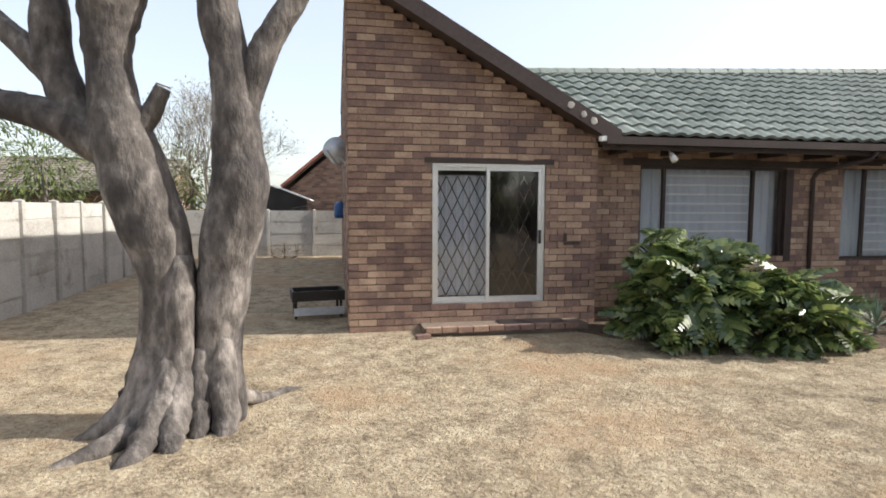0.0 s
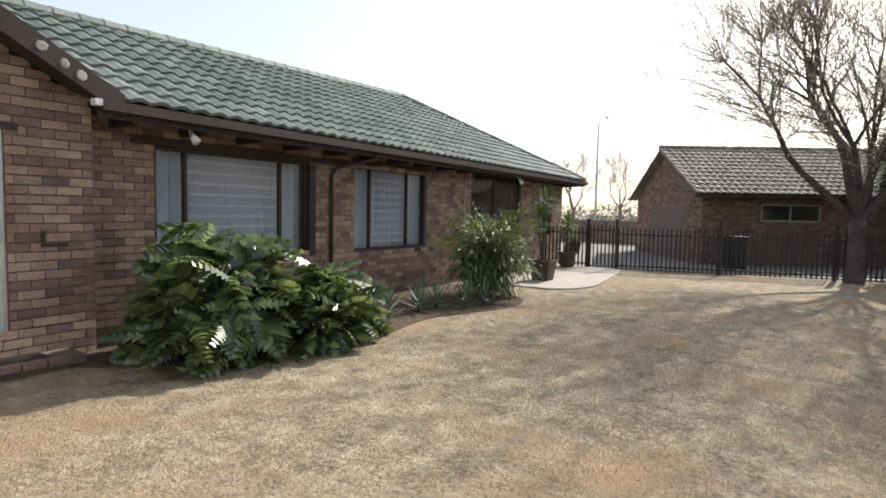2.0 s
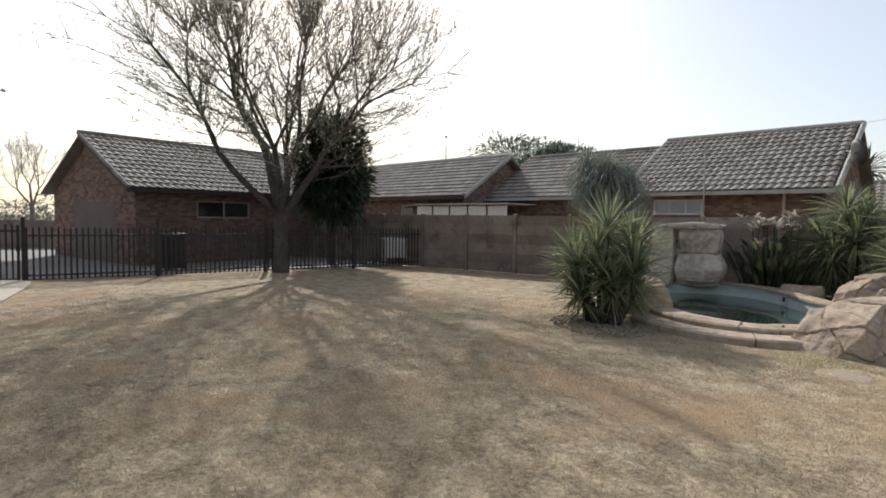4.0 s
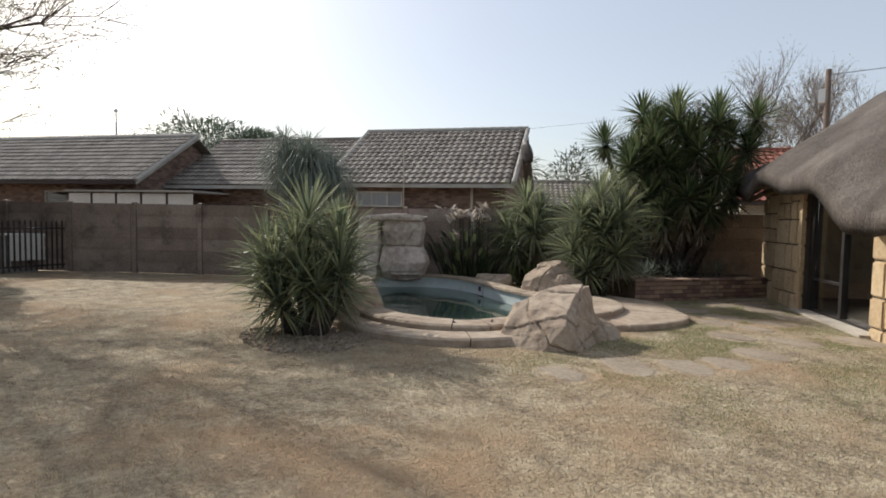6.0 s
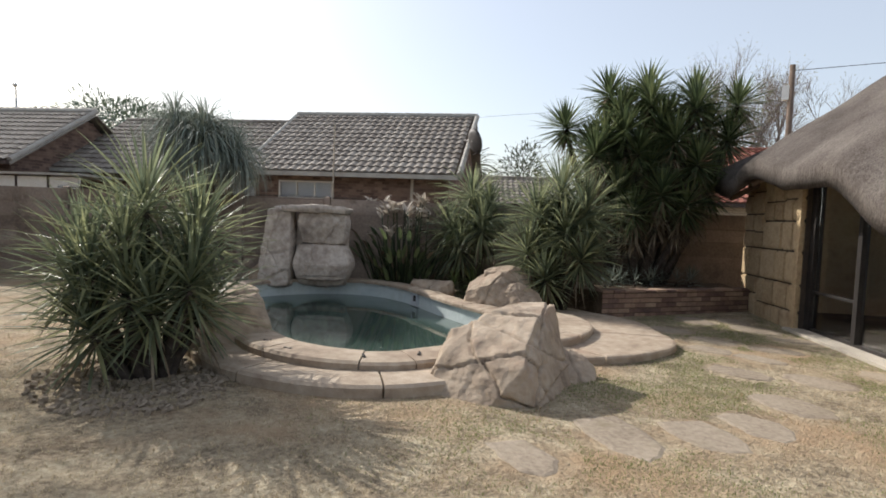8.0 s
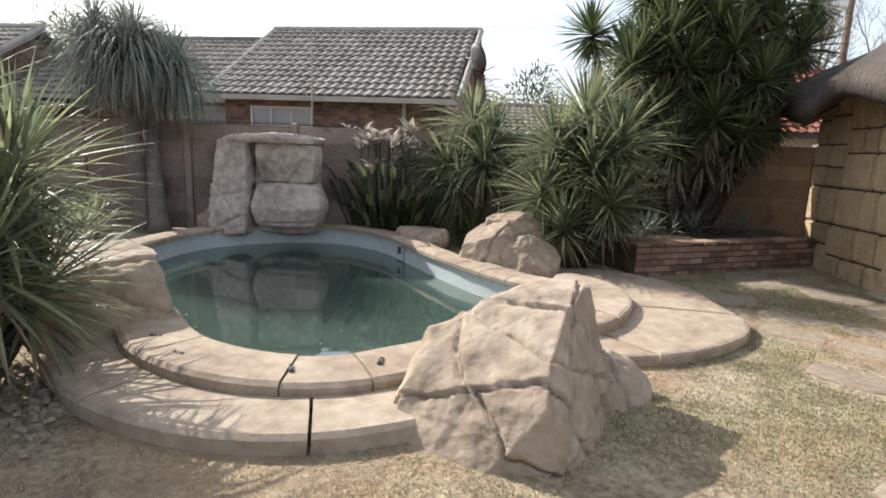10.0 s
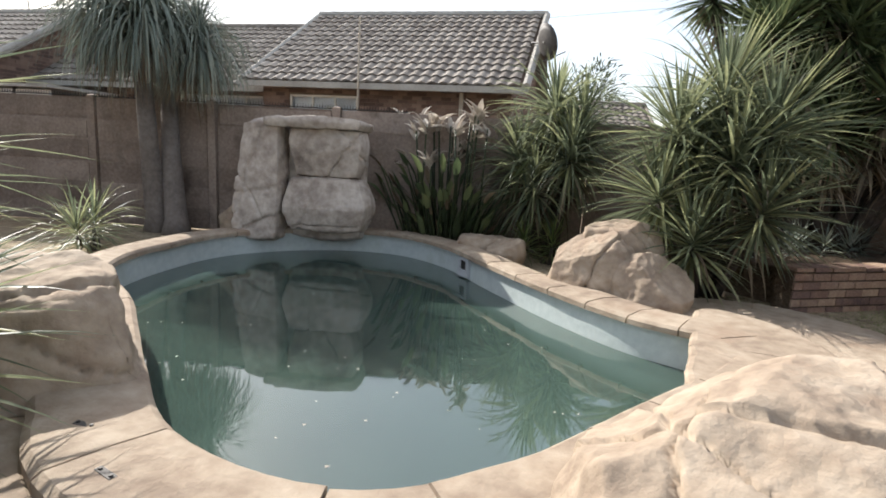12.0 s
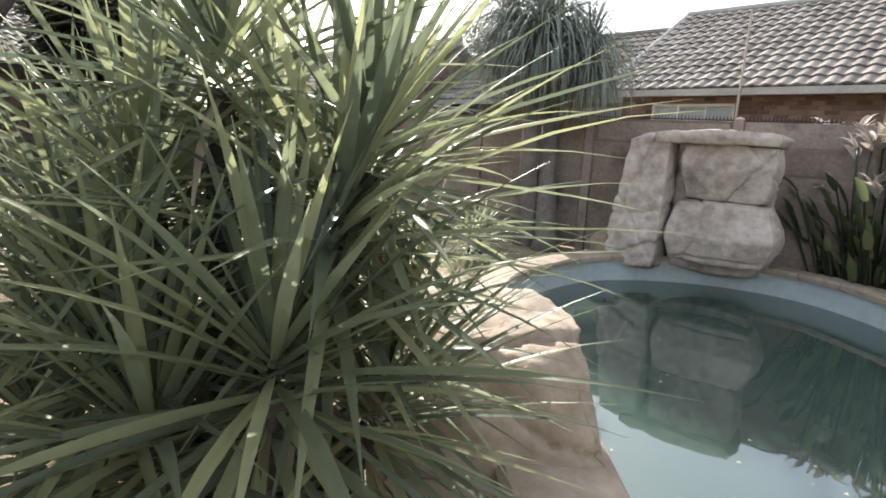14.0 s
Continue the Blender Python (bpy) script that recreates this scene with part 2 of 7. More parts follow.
# ---- building blocks ----
class Geo:
    """Vertices and faces gathered for one mesh."""

    def __init__(self):
        self.v, self.f = [], []

    def add(self, vs, fs):
        o = len(self.v)
        self.v += [tuple(p) for p in vs]
        self.f += [tuple(i + o for i in q) for q in fs]
        return self

    def box(self, x0, x1, y0, y1, z0, z1, m=None):
        vs = [Vector((x, y, z)) for z in (z0, z1) for x, y in ((x0, y0), (x1, y0), (x1, y1), (x0, y1))]
        if m:
            vs = [m @ p for p in vs]
        return self.add(vs, [(0, 3, 2, 1), (4, 5, 6, 7), (0, 1, 5, 4), (1, 2, 6, 5), (2, 3, 7, 6), (3, 0, 4, 7)])

    def prism(self, poly, z0, z1):
        n = len(poly)
        a = sum(poly[i][0] * poly[(i + 1) % n][1] - poly[(i + 1) % n][0] * poly[i][1] for i in range(n))
        if a < 0:
            poly = poly[::-1]
        vs = [(x, y, z0) for x, y in poly] + [(x, y, z1) for x, y in poly]
        return self.add(vs, [tuple(range(n))[::-1], tuple(range(n, 2 * n))] + [(i, (i + 1) % n, n + (i + 1) % n, n + i) for i in range(n)])

    def tube(self, pts, radii, n=8, wob=0.0, seed=0.0, cap=True):
        pts = [Vector(p) for p in pts]
        o, a = len(self.v), None
        for i, p in enumerate(pts):
            d = (pts[min(i + 1, len(pts) - 1)] - pts[max(i - 1, 0)]).normalized()
            a = d.cross(Vector((0, 0, 1)) if abs(d.z) < 0.9 else Vector((1, 0.2, 0))).normalized() if a is None else (a - d * a.dot(d)).normalized()
            b = d.cross(a)
            for k in range(n):
                w = 2 * math.pi * k / n
                r = radii[i] if isinstance(radii, (list, tuple)) else radii
                q = p + (a * math.cos(w) + b * math.sin(w)) * r
                if wob:
                    q += (q - p) * wob * noise.noise(q * 2.5 / max(0.2, r * 4) + Vector((seed, 0, 0)))
                self.v.append(tuple(q))
        for i in range(len(pts) - 1):
            for k in range(n):
                self.f.append((o + i * n + k, o + i * n + (k + 1) % n, o + (i + 1) * n + (k + 1) % n, o + (i + 1) * n + k))
        if cap:
            self.f.append(tuple(o + k for k in range(n))[::-1])
            self.f.append(tuple(o + (len(pts) - 1) * n + k for k in range(n)))
        return self

    def mesh(self, name, mat, smooth=False):
        me = bpy.data.meshes.new(name)
        me.from_pydata(self.v, [], self.f)
        if smooth:
            me.shade_smooth()
        me.materials.append(mat)
        me.update()
        return me


def thing(name, g, mat, label, category, group="", kind="", smooth=False):
    return tagged(new(name, g.mesh(name, mat, smooth)), label, category, group, kind)


def base(name, at, label, category, group="", kind=""):
    ob = new(name)
    ob.matrix_world = Matrix.Translation(at) if not isinstance(at, Matrix) else at
    bpy.context.view_layer.update()
    return tagged(ob, label, category, group, kind)


def part(name, g, mat, parent, label="", smooth=False, kind=""):
    """A mesh in world coordinates as one part of parent."""
    ob = new(name, g if isinstance(g, bpy.types.Mesh) else g.mesh(name, mat, smooth))
    ob.parent = parent
    ob.matrix_parent_inverse = parent.matrix_basis.inverted() if parent.parent is None else (parent.parent.matrix_basis @ parent.matrix_parent_inverse @ parent.matrix_basis).inverted()
    return tagged(ob, label, kind=kind)


def piece(name, me, m, parent):
    ob = new(name, me)
    ob.parent = parent
    ob.matrix_parent_inverse = parent.matrix_basis.inverted()
    ob.matrix_basis = m
    return ob


def frame_of(x, y, ang, z=0.0):
    return pose(x, y, z, 0, 0, ang)


def spline(ctrl, n, closed=True):
    """Catmull-Rom curve through plan points."""
    out, k = [], len(ctrl)
    for i in range(k if closed else k - 1):
        p = [Vector(ctrl[(i + j) % k] if closed else ctrl[min(max(i + j, 0), k - 1)]) for j in (-1, 0, 1, 2)]
        for s in range(n):
            t = s / n
            q = 0.5 * (2 * p[1] + (p[2] - p[0]) * t + (2 * p[0] - 5 * p[1] + 4 * p[2] - p[3]) * t * t + (3 * p[1] - p[0] - 3 * p[2] + p[3]) * t ** 3)
            out.append(tuple(q))
    if not closed:
        out.append(tuple(ctrl[-1]))
    return out


def inside(x, y, poly):
    c = False
    for i in range(len(poly)):
        (x1, y1), (x2, y2) = poly[i - 1], poly[i]
        if (y1 > y) != (y2 > y) and x < (x2 - x1) * (y - y1) / (y2 - y1) + x1:
            c = not c
    return c


def offset(poly, d):
    """Closed outline moved outwards by d."""
    n, out = len(poly), []
    a = sum(poly[i - 1][0] * poly[i][1] - poly[i][0] * poly[i - 1][1] for i in range(n))
    s = 1 if a > 0 else -1
    for i in range(n):
        t = Vector((poly[(i + 1) % n][0] - poly[i - 1][0], poly[(i + 1) % n][1] - poly[i - 1][1])).normalized()
        out.append((poly[i][0] + t.y * d * s, poly[i][1] - t.x * d * s))
    return out


def lawn_z(x, y):
    k = min(1, max(0, (1.5 - y) / 4))
    return -0.04 - 0.05 * k + 0.025 * noise.noise(Vector((x * 0.45, y * 0.45, 0)))


POOL = spline([(8.75, -4.78), (9.5, -4.6), (10.35, -4.86), (11.5, -5.3), (12.75, -5.65), (13.5, -6.55), (13.85, -7.6), (13.5, -8.7), (12.7, -9.3), (11.7, -9.2), (10.6, -8.62), (9.6, -8.1), (8.8, -7.8), (8.1, -7.7), (7.95, -7.2), (8.15, -6.3), (8.35, -5.4)], 6)


# ---- ground ----
def build_ground():
    step, x0, x1, y0, y1 = 0.25, -6.0, 30.0, -17.0, 24.0
    xs = [-700, -200, -60, -25, -12] + [x0 + step * i for i in range(int((x1 - x0) / step) + 1)] + [36, 48, 80, 220, 700]
    ys = [-700, -200, -70, -35, -23] + [y0 + step * i for i in range(int((y1 - y0) / step) + 1)] + [30, 42, 75, 220, 700]
    hole = offset(POOL, 0.06)
    g, idx = Geo(), {}
    bad = set()
    for j, y in enumerate(ys):
        for i, x in enumerate(xs):
            idx[i, j] = len(g.v)
            g.v.append((x, y, lawn_z(x, y)))
            if 7.0 < x < 15 and -10.5 < y < -3.5 and inside(x, y, hole):
                bad.add((i, j))
    for j in range(len(ys) - 1):
        for i in range(len(xs) - 1):
            c = [(i, j), (i + 1, j), (i + 1, j + 1), (i, j + 1)]
            if not any(k in bad for k in c):
                g.f.append(tuple(idx[k] for k in c))
    return thing("ground", g, M_lawn, "dry winter lawn, straw yellow with worn brown patches", "lawn", kind="structure", smooth=True)


GROUND = build_ground()


# ---- walls of brick ----
def brick_wall(wall, m, spans, mat, keep=None, course=0.1, length=0.26):
    """Bricks laid on the face y=0 of the frame m. spans(z) gives the stretches of wall at a height; keep(x, z) picks those that are parts of their own."""
    rest = Geo()
    unit = Geo().box(-length / 2 + 0.004, length / 2 - 0.004, -0.012, 0.004, -course / 2 + 0.0075, course / 2 - 0.0075).mesh("brick", mat)
    rng, k, z = random.Random(7), 0, course / 2
    while True:
        sp = spans(z)
        if sp is None:
            break
        for a, b in sp:
            x = math.floor(a / length) * length - (length / 2 if k % 2 else 0)
            while x < b:
                u, v = max(a, x), min(b, x + length)
                x += length
                if v - u < 0.04:
                    continue
                d = rng.uniform(-0.004, 0.003)
                c = (u + v) / 2
                if keep and v - u > length - 0.001 and keep(c, z):
                    piece("brick", unit, m @ pose(c, d, z, 0, rng.uniform(-0.4, 0.4), 0), wall)
                else:
                    rest.box(u + 0.004, v - 0.004, -0.012 + d, 0.004, z - course / 2 + 0.0075, z + course / 2 - 0.0075, m)
        z += course
        k += 1
    if rest.f:
        part("brickwork", rest, mat, wall, kind="stuff")


def cut_spans(length, height, holes, top=None):
    """Stretches of a wall of that length and height left between holes (x0, x1, z0, z1). top(z): the stretch below a slope."""
    def spans(z):
        if z > height:
            return None
        lo, hi = top(z) if top else (0, length)
        if hi - lo < 0.05:
            return []
        out = [(lo, hi)]
        for x0, x1, z0, z1 in holes:
            if z0 < z < z1:
                out = [s for a, b in out for s in ((a, min(b, x0)), (max(a, x1), b)) if s[1] - s[0] > 0.04]
        return out
    return spans


def wall_core(g, m, length, height, holes, thick=0.22, inset=0.006):
    """A wall of mortar with openings through it."""
    xs = sorted({0, length, *[h[0] for h in holes], *[h[1] for h in holes]})
    for a, b in zip(xs, xs[1:]):
        zz = [(-0.3, height)]
        for x0, x1, z0, z1 in holes:
            if x0 <= a and b <= x1:
                zz = [s for lo, hi in zz for s in ((lo, min(hi, z0)), (max(lo, z1), hi)) if s[1] - s[0] > 0.01]
        for lo, hi in zz:
            g.box(a, b, inset, thick, lo, hi, m)
    return g


# ---- roof tiles ----
def tile_mesh(name, mat, w=0.3, l=0.36, amp=0.042, lap=0.06):
    g, n = Geo(), 6
    for y, lift in ((0, 0.045), (l + lap, 0.0)):
        for i in range(n + 1):
            g.v.append((w * i / n, y, lift + amp * (0.5 - 0.5 * math.cos(2 * math.pi * i / n)) ** 0.8))
    for i in range(n + 1):
        g.v.append((w * i / n, 0.004, 0.004 + amp * 0.8 * (0.5 - 0.5 * math.cos(2 * math.pi * i / n))))
    for i in range(n):
        g.f.append((i, i + 1, n + 2 + i, n + 1 + i))
        g.f.append((2 * n + 2 + i, 2 * n + 3 + i, i + 1, i))
    return g, g.mesh(name, mat, False)


def tiled_slope(roof, origin, u, w, length, span, mat, keep=None, tw=0.3, tl=0.36):
    """Tiles on a slope: u along the eave, w up the slope; span(s) gives the stretch along u at distance s up."""
    u, w = Vector(u).normalized(), Vector(w).normalized()
    n = u.cross(w)
    geo, me = tile_mesh("roof_tile", mat, tw, tl)
    rest, rng = Geo(), random.Random(3)
    m0 = Matrix.Translation(origin) @ Matrix((u, w, n)).transposed().to_4x4()
    for r in range(int(length / tl + 0.999)):
        s = r * tl
        a, b = span(s + tl / 2)
        for c in range(math.ceil((a - 0.1) / tw), int((b + 0.1) / tw)):
            m = m0 @ pose(c * tw, s, rng.uniform(0, 0.004), rng.uniform(-0.5, 0.5), 0, 0)
            if keep and keep(c * tw, s):
                piece("roof_tile", me, m, roof)
            else:
                rest.add([m @ Vector(p) for p in geo.v], geo.f)
    if rest.f:
        part("roof_tiles", rest, mat, roof, kind="stuff")


def ridge_caps(roof, a, b, mat, r=0.11, step=0.36, name="ridge_cap"):
    a, b = Vector(a), Vector(b)
    n = max(1, int((b - a).length / step))
    for i in range(n):
        p, q = a.lerp(b, i / n), a.lerp(b, (i + 1.06) / n)
        part(name, Geo().tube([p, q], [r * 1.06, r * 0.97], 8), mat, roof)


def slab(pts, t):
    """A thin sheet through a planar outline, t thick downwards."""
    g, n = Geo(), len(pts)
    g.v = [tuple(p) for p in pts] + [(p[0], p[1], p[2] - t) for p in pts]
    g.f = [tuple(range(n)), tuple(range(n, 2 * n))[::-1]] + [(i, n + i, n + (i + 1) % n, (i + 1) % n) for i in range(n)]
    return g


# ---- the house ----
GX0, GX1, GY, MY, MX1 = 0.8, 4.55, 9.05, 9.4, 20.3


def barge_z(x):
    return 2.87 + (4.79 - x) * 0.553


def window_unit(name, x0, x1, z0, z1, y, mull, label, curtain, bars=(), frame_mat=None, fw=0.05):
    """A framed window in a wall facing -y, with panes, curtain behind and white bars."""
    fm = frame_mat or M_brown
    w = base(name, (x0, y, z0), label, "window", kind="structure")
    f = part("window_frame", Geo().box(x0, x1, y, y + 0.07, z1 - fw, z1).box(x0, x1, y, y + 0.07, z0, z0 + fw).box(x0, x0 + fw, y, y + 0.07, z0 + fw, z1 - fw).box(x1 - fw, x1, y, y + 0.07, z0 + fw, z1 - fw), fm, w)
    edges = [x0 + fw, *mull, x1 - fw]
    for k in mull:
        part("mullion", Geo().box(k - fw / 2, k + fw / 2, y + 0.003, y + 0.067, z0 + fw, z1 - fw), fm, w)
    for a, b in zip(edges, edges[1:]):
        p = part("pane", Geo().box(a, b, y + 0.03, y + 0.036, z0 + fw, z1 - fw), M_glass, w)
        p.visible_shadow = False
    g, n = Geo(), int((x1 - x0) / 0.025)
    for i in range(n + 1):
        x = x0 + (x1 - x0) * i / n
        d = 0.035 * math.sin(i * 0.9) + 0.02 * math.sin(i * 0.37 + 1)
        g.v += [(x, y + 0.2 + d, z0 - 0.1), (x, y + 0.2 + d * 0.7, z1)]
    g.f = [(2 * i, 2 * i + 2, 2 * i + 3, 2 * i + 1) for i in range(n)]
    part("curtain", g, curtain, w, smooth=True)
    for a, b in bars:
        z = z0 + 0.16
        while z < z1 - 0.1:
            part("burglar_bar", Geo().box(a, b, y + 0.08, y + 0.095, z - 0.014, z + 0.014), M_burglar, w)
            z += 0.155
    part("window_sill", Geo().box(x0 - 0.06, x1 + 0.06, y - 0.06, y + 0.1, z0 - 0.09, z0 - 0.004), fm, w)
    return w


def build_house():
    # gable wing
    m = frame_of(GX0, GY, 0, -0.05)
    door = (1.2, 2.92, 0.37, 2.45)
    lint = (1.08, 3.04, 2.45, 2.53)
    wall = base("wall_gable", (GX0, GY, 0), "mottled red-brown face brick gable wall", "wall", kind="structure")
    L = GX1 - GX0

    def top(z):
        return 0, min(L, (4.79 - (z - 0.05 + 0.22 - 2.87) / 0.553) - GX0)

    core = Geo()
    xs = [0, door[0], door[1], L]
    for a, b in zip(xs, xs[1:]):
        lo = door[3] if a == door[0] else -0.3
        za, zb = barge_z(GX0 + a) - 0.2, barge_z(GX0 + b) - 0.2
        if a == door[0]:
            core.box(a, b, 0.006, 0.22, -0.3, door[2], m)
        vs = [m @ Vector(p) for p in ((a, 0.006, lo), (b, 0.006, lo), (b, 0.22, lo), (a, 0.22, lo), (a, 0.006, za), (b, 0.006, zb), (b, 0.22, zb), (a, 0.22, za))]
        core.add(vs, [(0, 3, 2, 1), (4, 5, 6, 7), (0, 1, 5, 4), (1, 2, 6, 5), (2, 3, 7, 6), (3, 0, 4, 7)])
    part("mortar_core", core, M_mortar, wall)
    brick_wall(wall, m, cut_spans(L, 5.0, [door, lint], top), M_brick, keep=lambda x, z: z < 2.85)
    part("lintel", Geo().box(GX0 + lint[0], GX0 + lint[1], GY - 0.014, GY + 0.1, 2.404, 2.478), M_brown, wall)
    # side walls of the wing and the rest of the shell
    sw = base("wall_wing_side", (GX0, 12, 0), "face brick side wall of the wing", "wall", kind="structure")
    part("mortar_core", Geo().box(GX0 + 0.006, GX0 + 0.22, GY + 0.23, 20.6, -0.3, 4.85), M_mortar, sw)
    ms = pose(GX0, 20.6, -0.05, 0, 0, -90)
    brick_wall(sw, ms, cut_spans(20.6 - GY - 0.01, 4.9, []), M_brick)
    ret = base("wall_return", (GX1, GY, 0), "short brick return between gable and front wall", "wall", kind="structure")
    part("mortar_core", Geo().box(GX1 - 0.22, GX1 - 0.004, GY + 0.23, MY + 0.2, -0.3, 2.8), M_mortar, ret)
    # front wall
    mm = frame_of(GX1, MY, 0, -0.05)
    W = [(5.47, 8.19, 0.9, 2.45), (9.34, 11.76, 0.86, 2.5), (13.8, 16.86, 0.9, 2.68), (18.25, 19.35, 0.9, 2.57)]
    holes = [(a - GX1, b - GX1, c + 0.05, d + 0.05) for a, b, c, d in W]
    fw = base("wall_front", (GX1, MY, 0), "yellow-brown face brick front wall under the eave", "wall", kind="structure")
    part("mortar_core", wall_core(Geo(), mm, MX1 - GX1, 2.85, holes), M_mortar, fw)
    lints = [(0.62, 4.65, 2.5, 2.63), (4.7, 7.5, 2.56, 2.68)]
    brick_wall(fw, mm, cut_spans(MX1 - GX1, 2.8, holes + lints), M_brick)
    for a, b, c, d in lints:
        part("lintel", Geo().box(GX1 + a, GX1 + b, MY - 0.014, MY + 0.08, c - 0.05, d - 0.055), M_brown, fw)
    rest = base("wall_back", (10, 16, 0), "plain brick walls closing the house", "wall", kind="structure")
    part("closing_wall", Geo().box(MX1 - 0.2, MX1, MY + 0.23, 16, -0.3, 2.8).box(4.7, MX1, 16.01, 16.2, -0.3, 2.8).box(4.5, 4.69, 16.01, 20.6, -0.3, 2.8).box(GX0 + 0.23, 4.49, 20.4, 20.6, -0.3, 2.8), M_brick, rest)
    # rooms behind the glass
    rooms = base("room_interior", (6, 12, 0), "dim plastered rooms behind the windows", "room", kind="structure")
    # the darkness of the unlit rooms is put into the floor colour
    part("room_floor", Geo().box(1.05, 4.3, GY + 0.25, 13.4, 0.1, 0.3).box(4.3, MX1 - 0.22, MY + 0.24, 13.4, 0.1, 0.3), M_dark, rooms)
    part("room_back_wall", Geo().box(1.05, MX1 - 0.22, 13.4, 13.5, 0.3, 2.7), M_room, rooms)
    part("room_partition", Geo().box(4.75, 4.85, MY + 0.23, 13.39, 0.31, 2.68).box(8.7, 8.8, MY + 0.23, 13.39, 0.31, 2.68).box(12.6, 12.7, MY + 0.23, 13.39, 0.31, 2.68), M_room, rooms)
    thing("ceiling", Geo().box(1.05, 4.3, GY + 0.25, 13.39, 2.7, 2.76).box(4.3, MX1 - 0.22, MY + 0.24, 13.39, 2.7, 2.76), M_room, "plain flat ceiling inside the house", "ceiling", kind="structure")
    window_unit("window_1", *W[0], MY + 0.05, (5.94, 7.61), "wide brown-framed window with net curtains and white bars", M_curtain, ((5.97, 7.58),))
    window_unit("window_2", *W[1], MY + 0.05, (9.87, 11.1), "brown-framed window with net curtains and white burglar bars", M_curtain, ((9.9, 11.07),))
    window_unit("window_3", *W[2], MY + 0.05, (15.2,), "wide window with dark curtains half drawn", M_darkcurtain)
    window_unit("window_4", *W[3], MY + 0.05, (18.8,), "small brown-framed window near the gate", M_curtain)
    part("frame_post", Geo().box(8.19, 8.33, MY - 0.02, MY + 0.06, 0.85, 2.42), M_brown, bpy.data.objects["window_1"])

    # sliding door
    x0, x1, z0, z1, y = GX0 + door[0], GX0 + door[1], door[2] - 0.05, door[3] - 0.05, GY + 0.03
    sd = base("sliding_door", (x0, y, z0), "white aluminium sliding door with net curtain and trellis gate", "door")
    part("door_frame", Geo().box(x0, x1, y, y + 0.1, z1 - 0.05, z1).box(x0, x1, y, y + 0.1, z0, z0 + 0.05).box(x0, x0 + 0.045, y, y + 0.1, z0 + 0.05, z1 - 0.05).box(x1 - 0.045, x1, y, y + 0.1, z0 + 0.05, z1 - 0.05), M_alu, sd)
    mid = x0 + 0.85
    for nm, a, b, yy in (("fixed_panel", x0 + 0.045, mid + 0.03, y + 0.055), ("sliding_panel", mid - 0.03, x1 - 0.045, y + 0.015)):
        p = part(nm, Geo().box(a, a + 0.05, yy, yy + 0.035, z0 + 0.05, z1 - 0.05).box(b - 0.05, b, yy, yy + 0.035, z0 + 0.05, z1 - 0.05).box(a + 0.05, b - 0.05, yy, yy + 0.035, z0 + 0.05, z0 + 0.11).box(a + 0.05, b - 0.05, yy, yy + 0.035, z1 - 0.1, z1 - 0.05), M_alu, sd)
        q = part("pane", Geo().box(a + 0.05, b - 0.05, yy + 0.014, yy + 0.02, z0 + 0.11, z1 - 0.1), M_glass, p)
        q.visible_shadow = False
    part("handle", Geo().box(x1 - 0.085, x1 - 0.06, y - 0.04, y + 0.012, 1.22, 1.42), M_metalblack, sd)
    g = Geo()
    dx, dz = 0.086, 0.178
    for s in (1, -1):
        k = -18
        while k < 44:
            # one flat bar of the diamond lattice, clipped to the opening
            pts = []
            for i in range(0, 13):
                z = z0 + 0.12 + i * dz
                x = x0 + 0.06 + k * dx + s * i * dx
                pts.append((x, z))
            for (xa, za), (xb, zb) in zip(pts, pts[1:]):
                if min(xa, xb) > x0 + 0.05 and max(xa, xb) < x1 - 0.05 and zb < z1 - 0.05:
                    d = Vector((xb - xa, 0, zb - za)).normalized()
                    nrm = Vector((-d.z, 0, d.x)) * 0.008
                    yy = y + 0.13 + 0.008 * s
                    g.add([(xa - nrm.x, yy, za - nrm.z), (xb - nrm.x, yy, zb - nrm.z), (xb + nrm.x, yy, zb + nrm.z), (xa + nrm.x, yy, za + nrm.z),
                           (xa - nrm.x, yy + 0.005, za - nrm.z), (xb - nrm.x, yy + 0.005, zb - nrm.z), (xb + nrm.x, yy + 0.005, zb + nrm.z), (xa + nrm.x, yy + 0.005, za + nrm.z)],
                          [(0, 1, 2, 3), (7, 6, 5, 4), (0, 4, 5, 1), (3, 2, 6, 7)])
            k += 2
    part("trellis_gate", g, M_brown, sd, "folding diamond trellis security gate")
    g, n = Geo(), 44
    for i in range(n + 1):
        x = x0 + 0.06 + 0.86 * i / n
        d = 0.03 * math.sin(i * 1.1)
        g.v += [(x, y + 0.24 + d, z0 + 0.1), (x, y + 0.24 + d * 0.6, z1 - 0.16)]
    g.f = [(2 * i, 2 * i + 2, 2 * i + 3, 2 * i + 1) for i in range(n)]
    part("curtain", g, M_curtain, sd, "white net curtain", smooth=True)

    # roofs
    wr = base("roof_wing", (2.7, 12, 4), "green tiled mono-pitch roof of the wing", "roof", kind="structure")
    part("roof_deck", slab([(0.78, 8.72, barge_z(0.78) - 0.08), (4.7, 8.72, barge_z(4.7) - 0.08), (4.7, 20.7, barge_z(4.7) - 0.08), (0.78, 20.7, barge_z(0.78) - 0.08)], 0.06), M_wood, wr)
    uu, ww = (0, 1, 0), (-1, 0, 0.553)
    tiled_slope(wr, (4.75, 8.78, barge_z(4.75) - 0.05), uu, ww, 4.25, lambda s: (0, 11.8), M_greentile)
    bg = Geo()
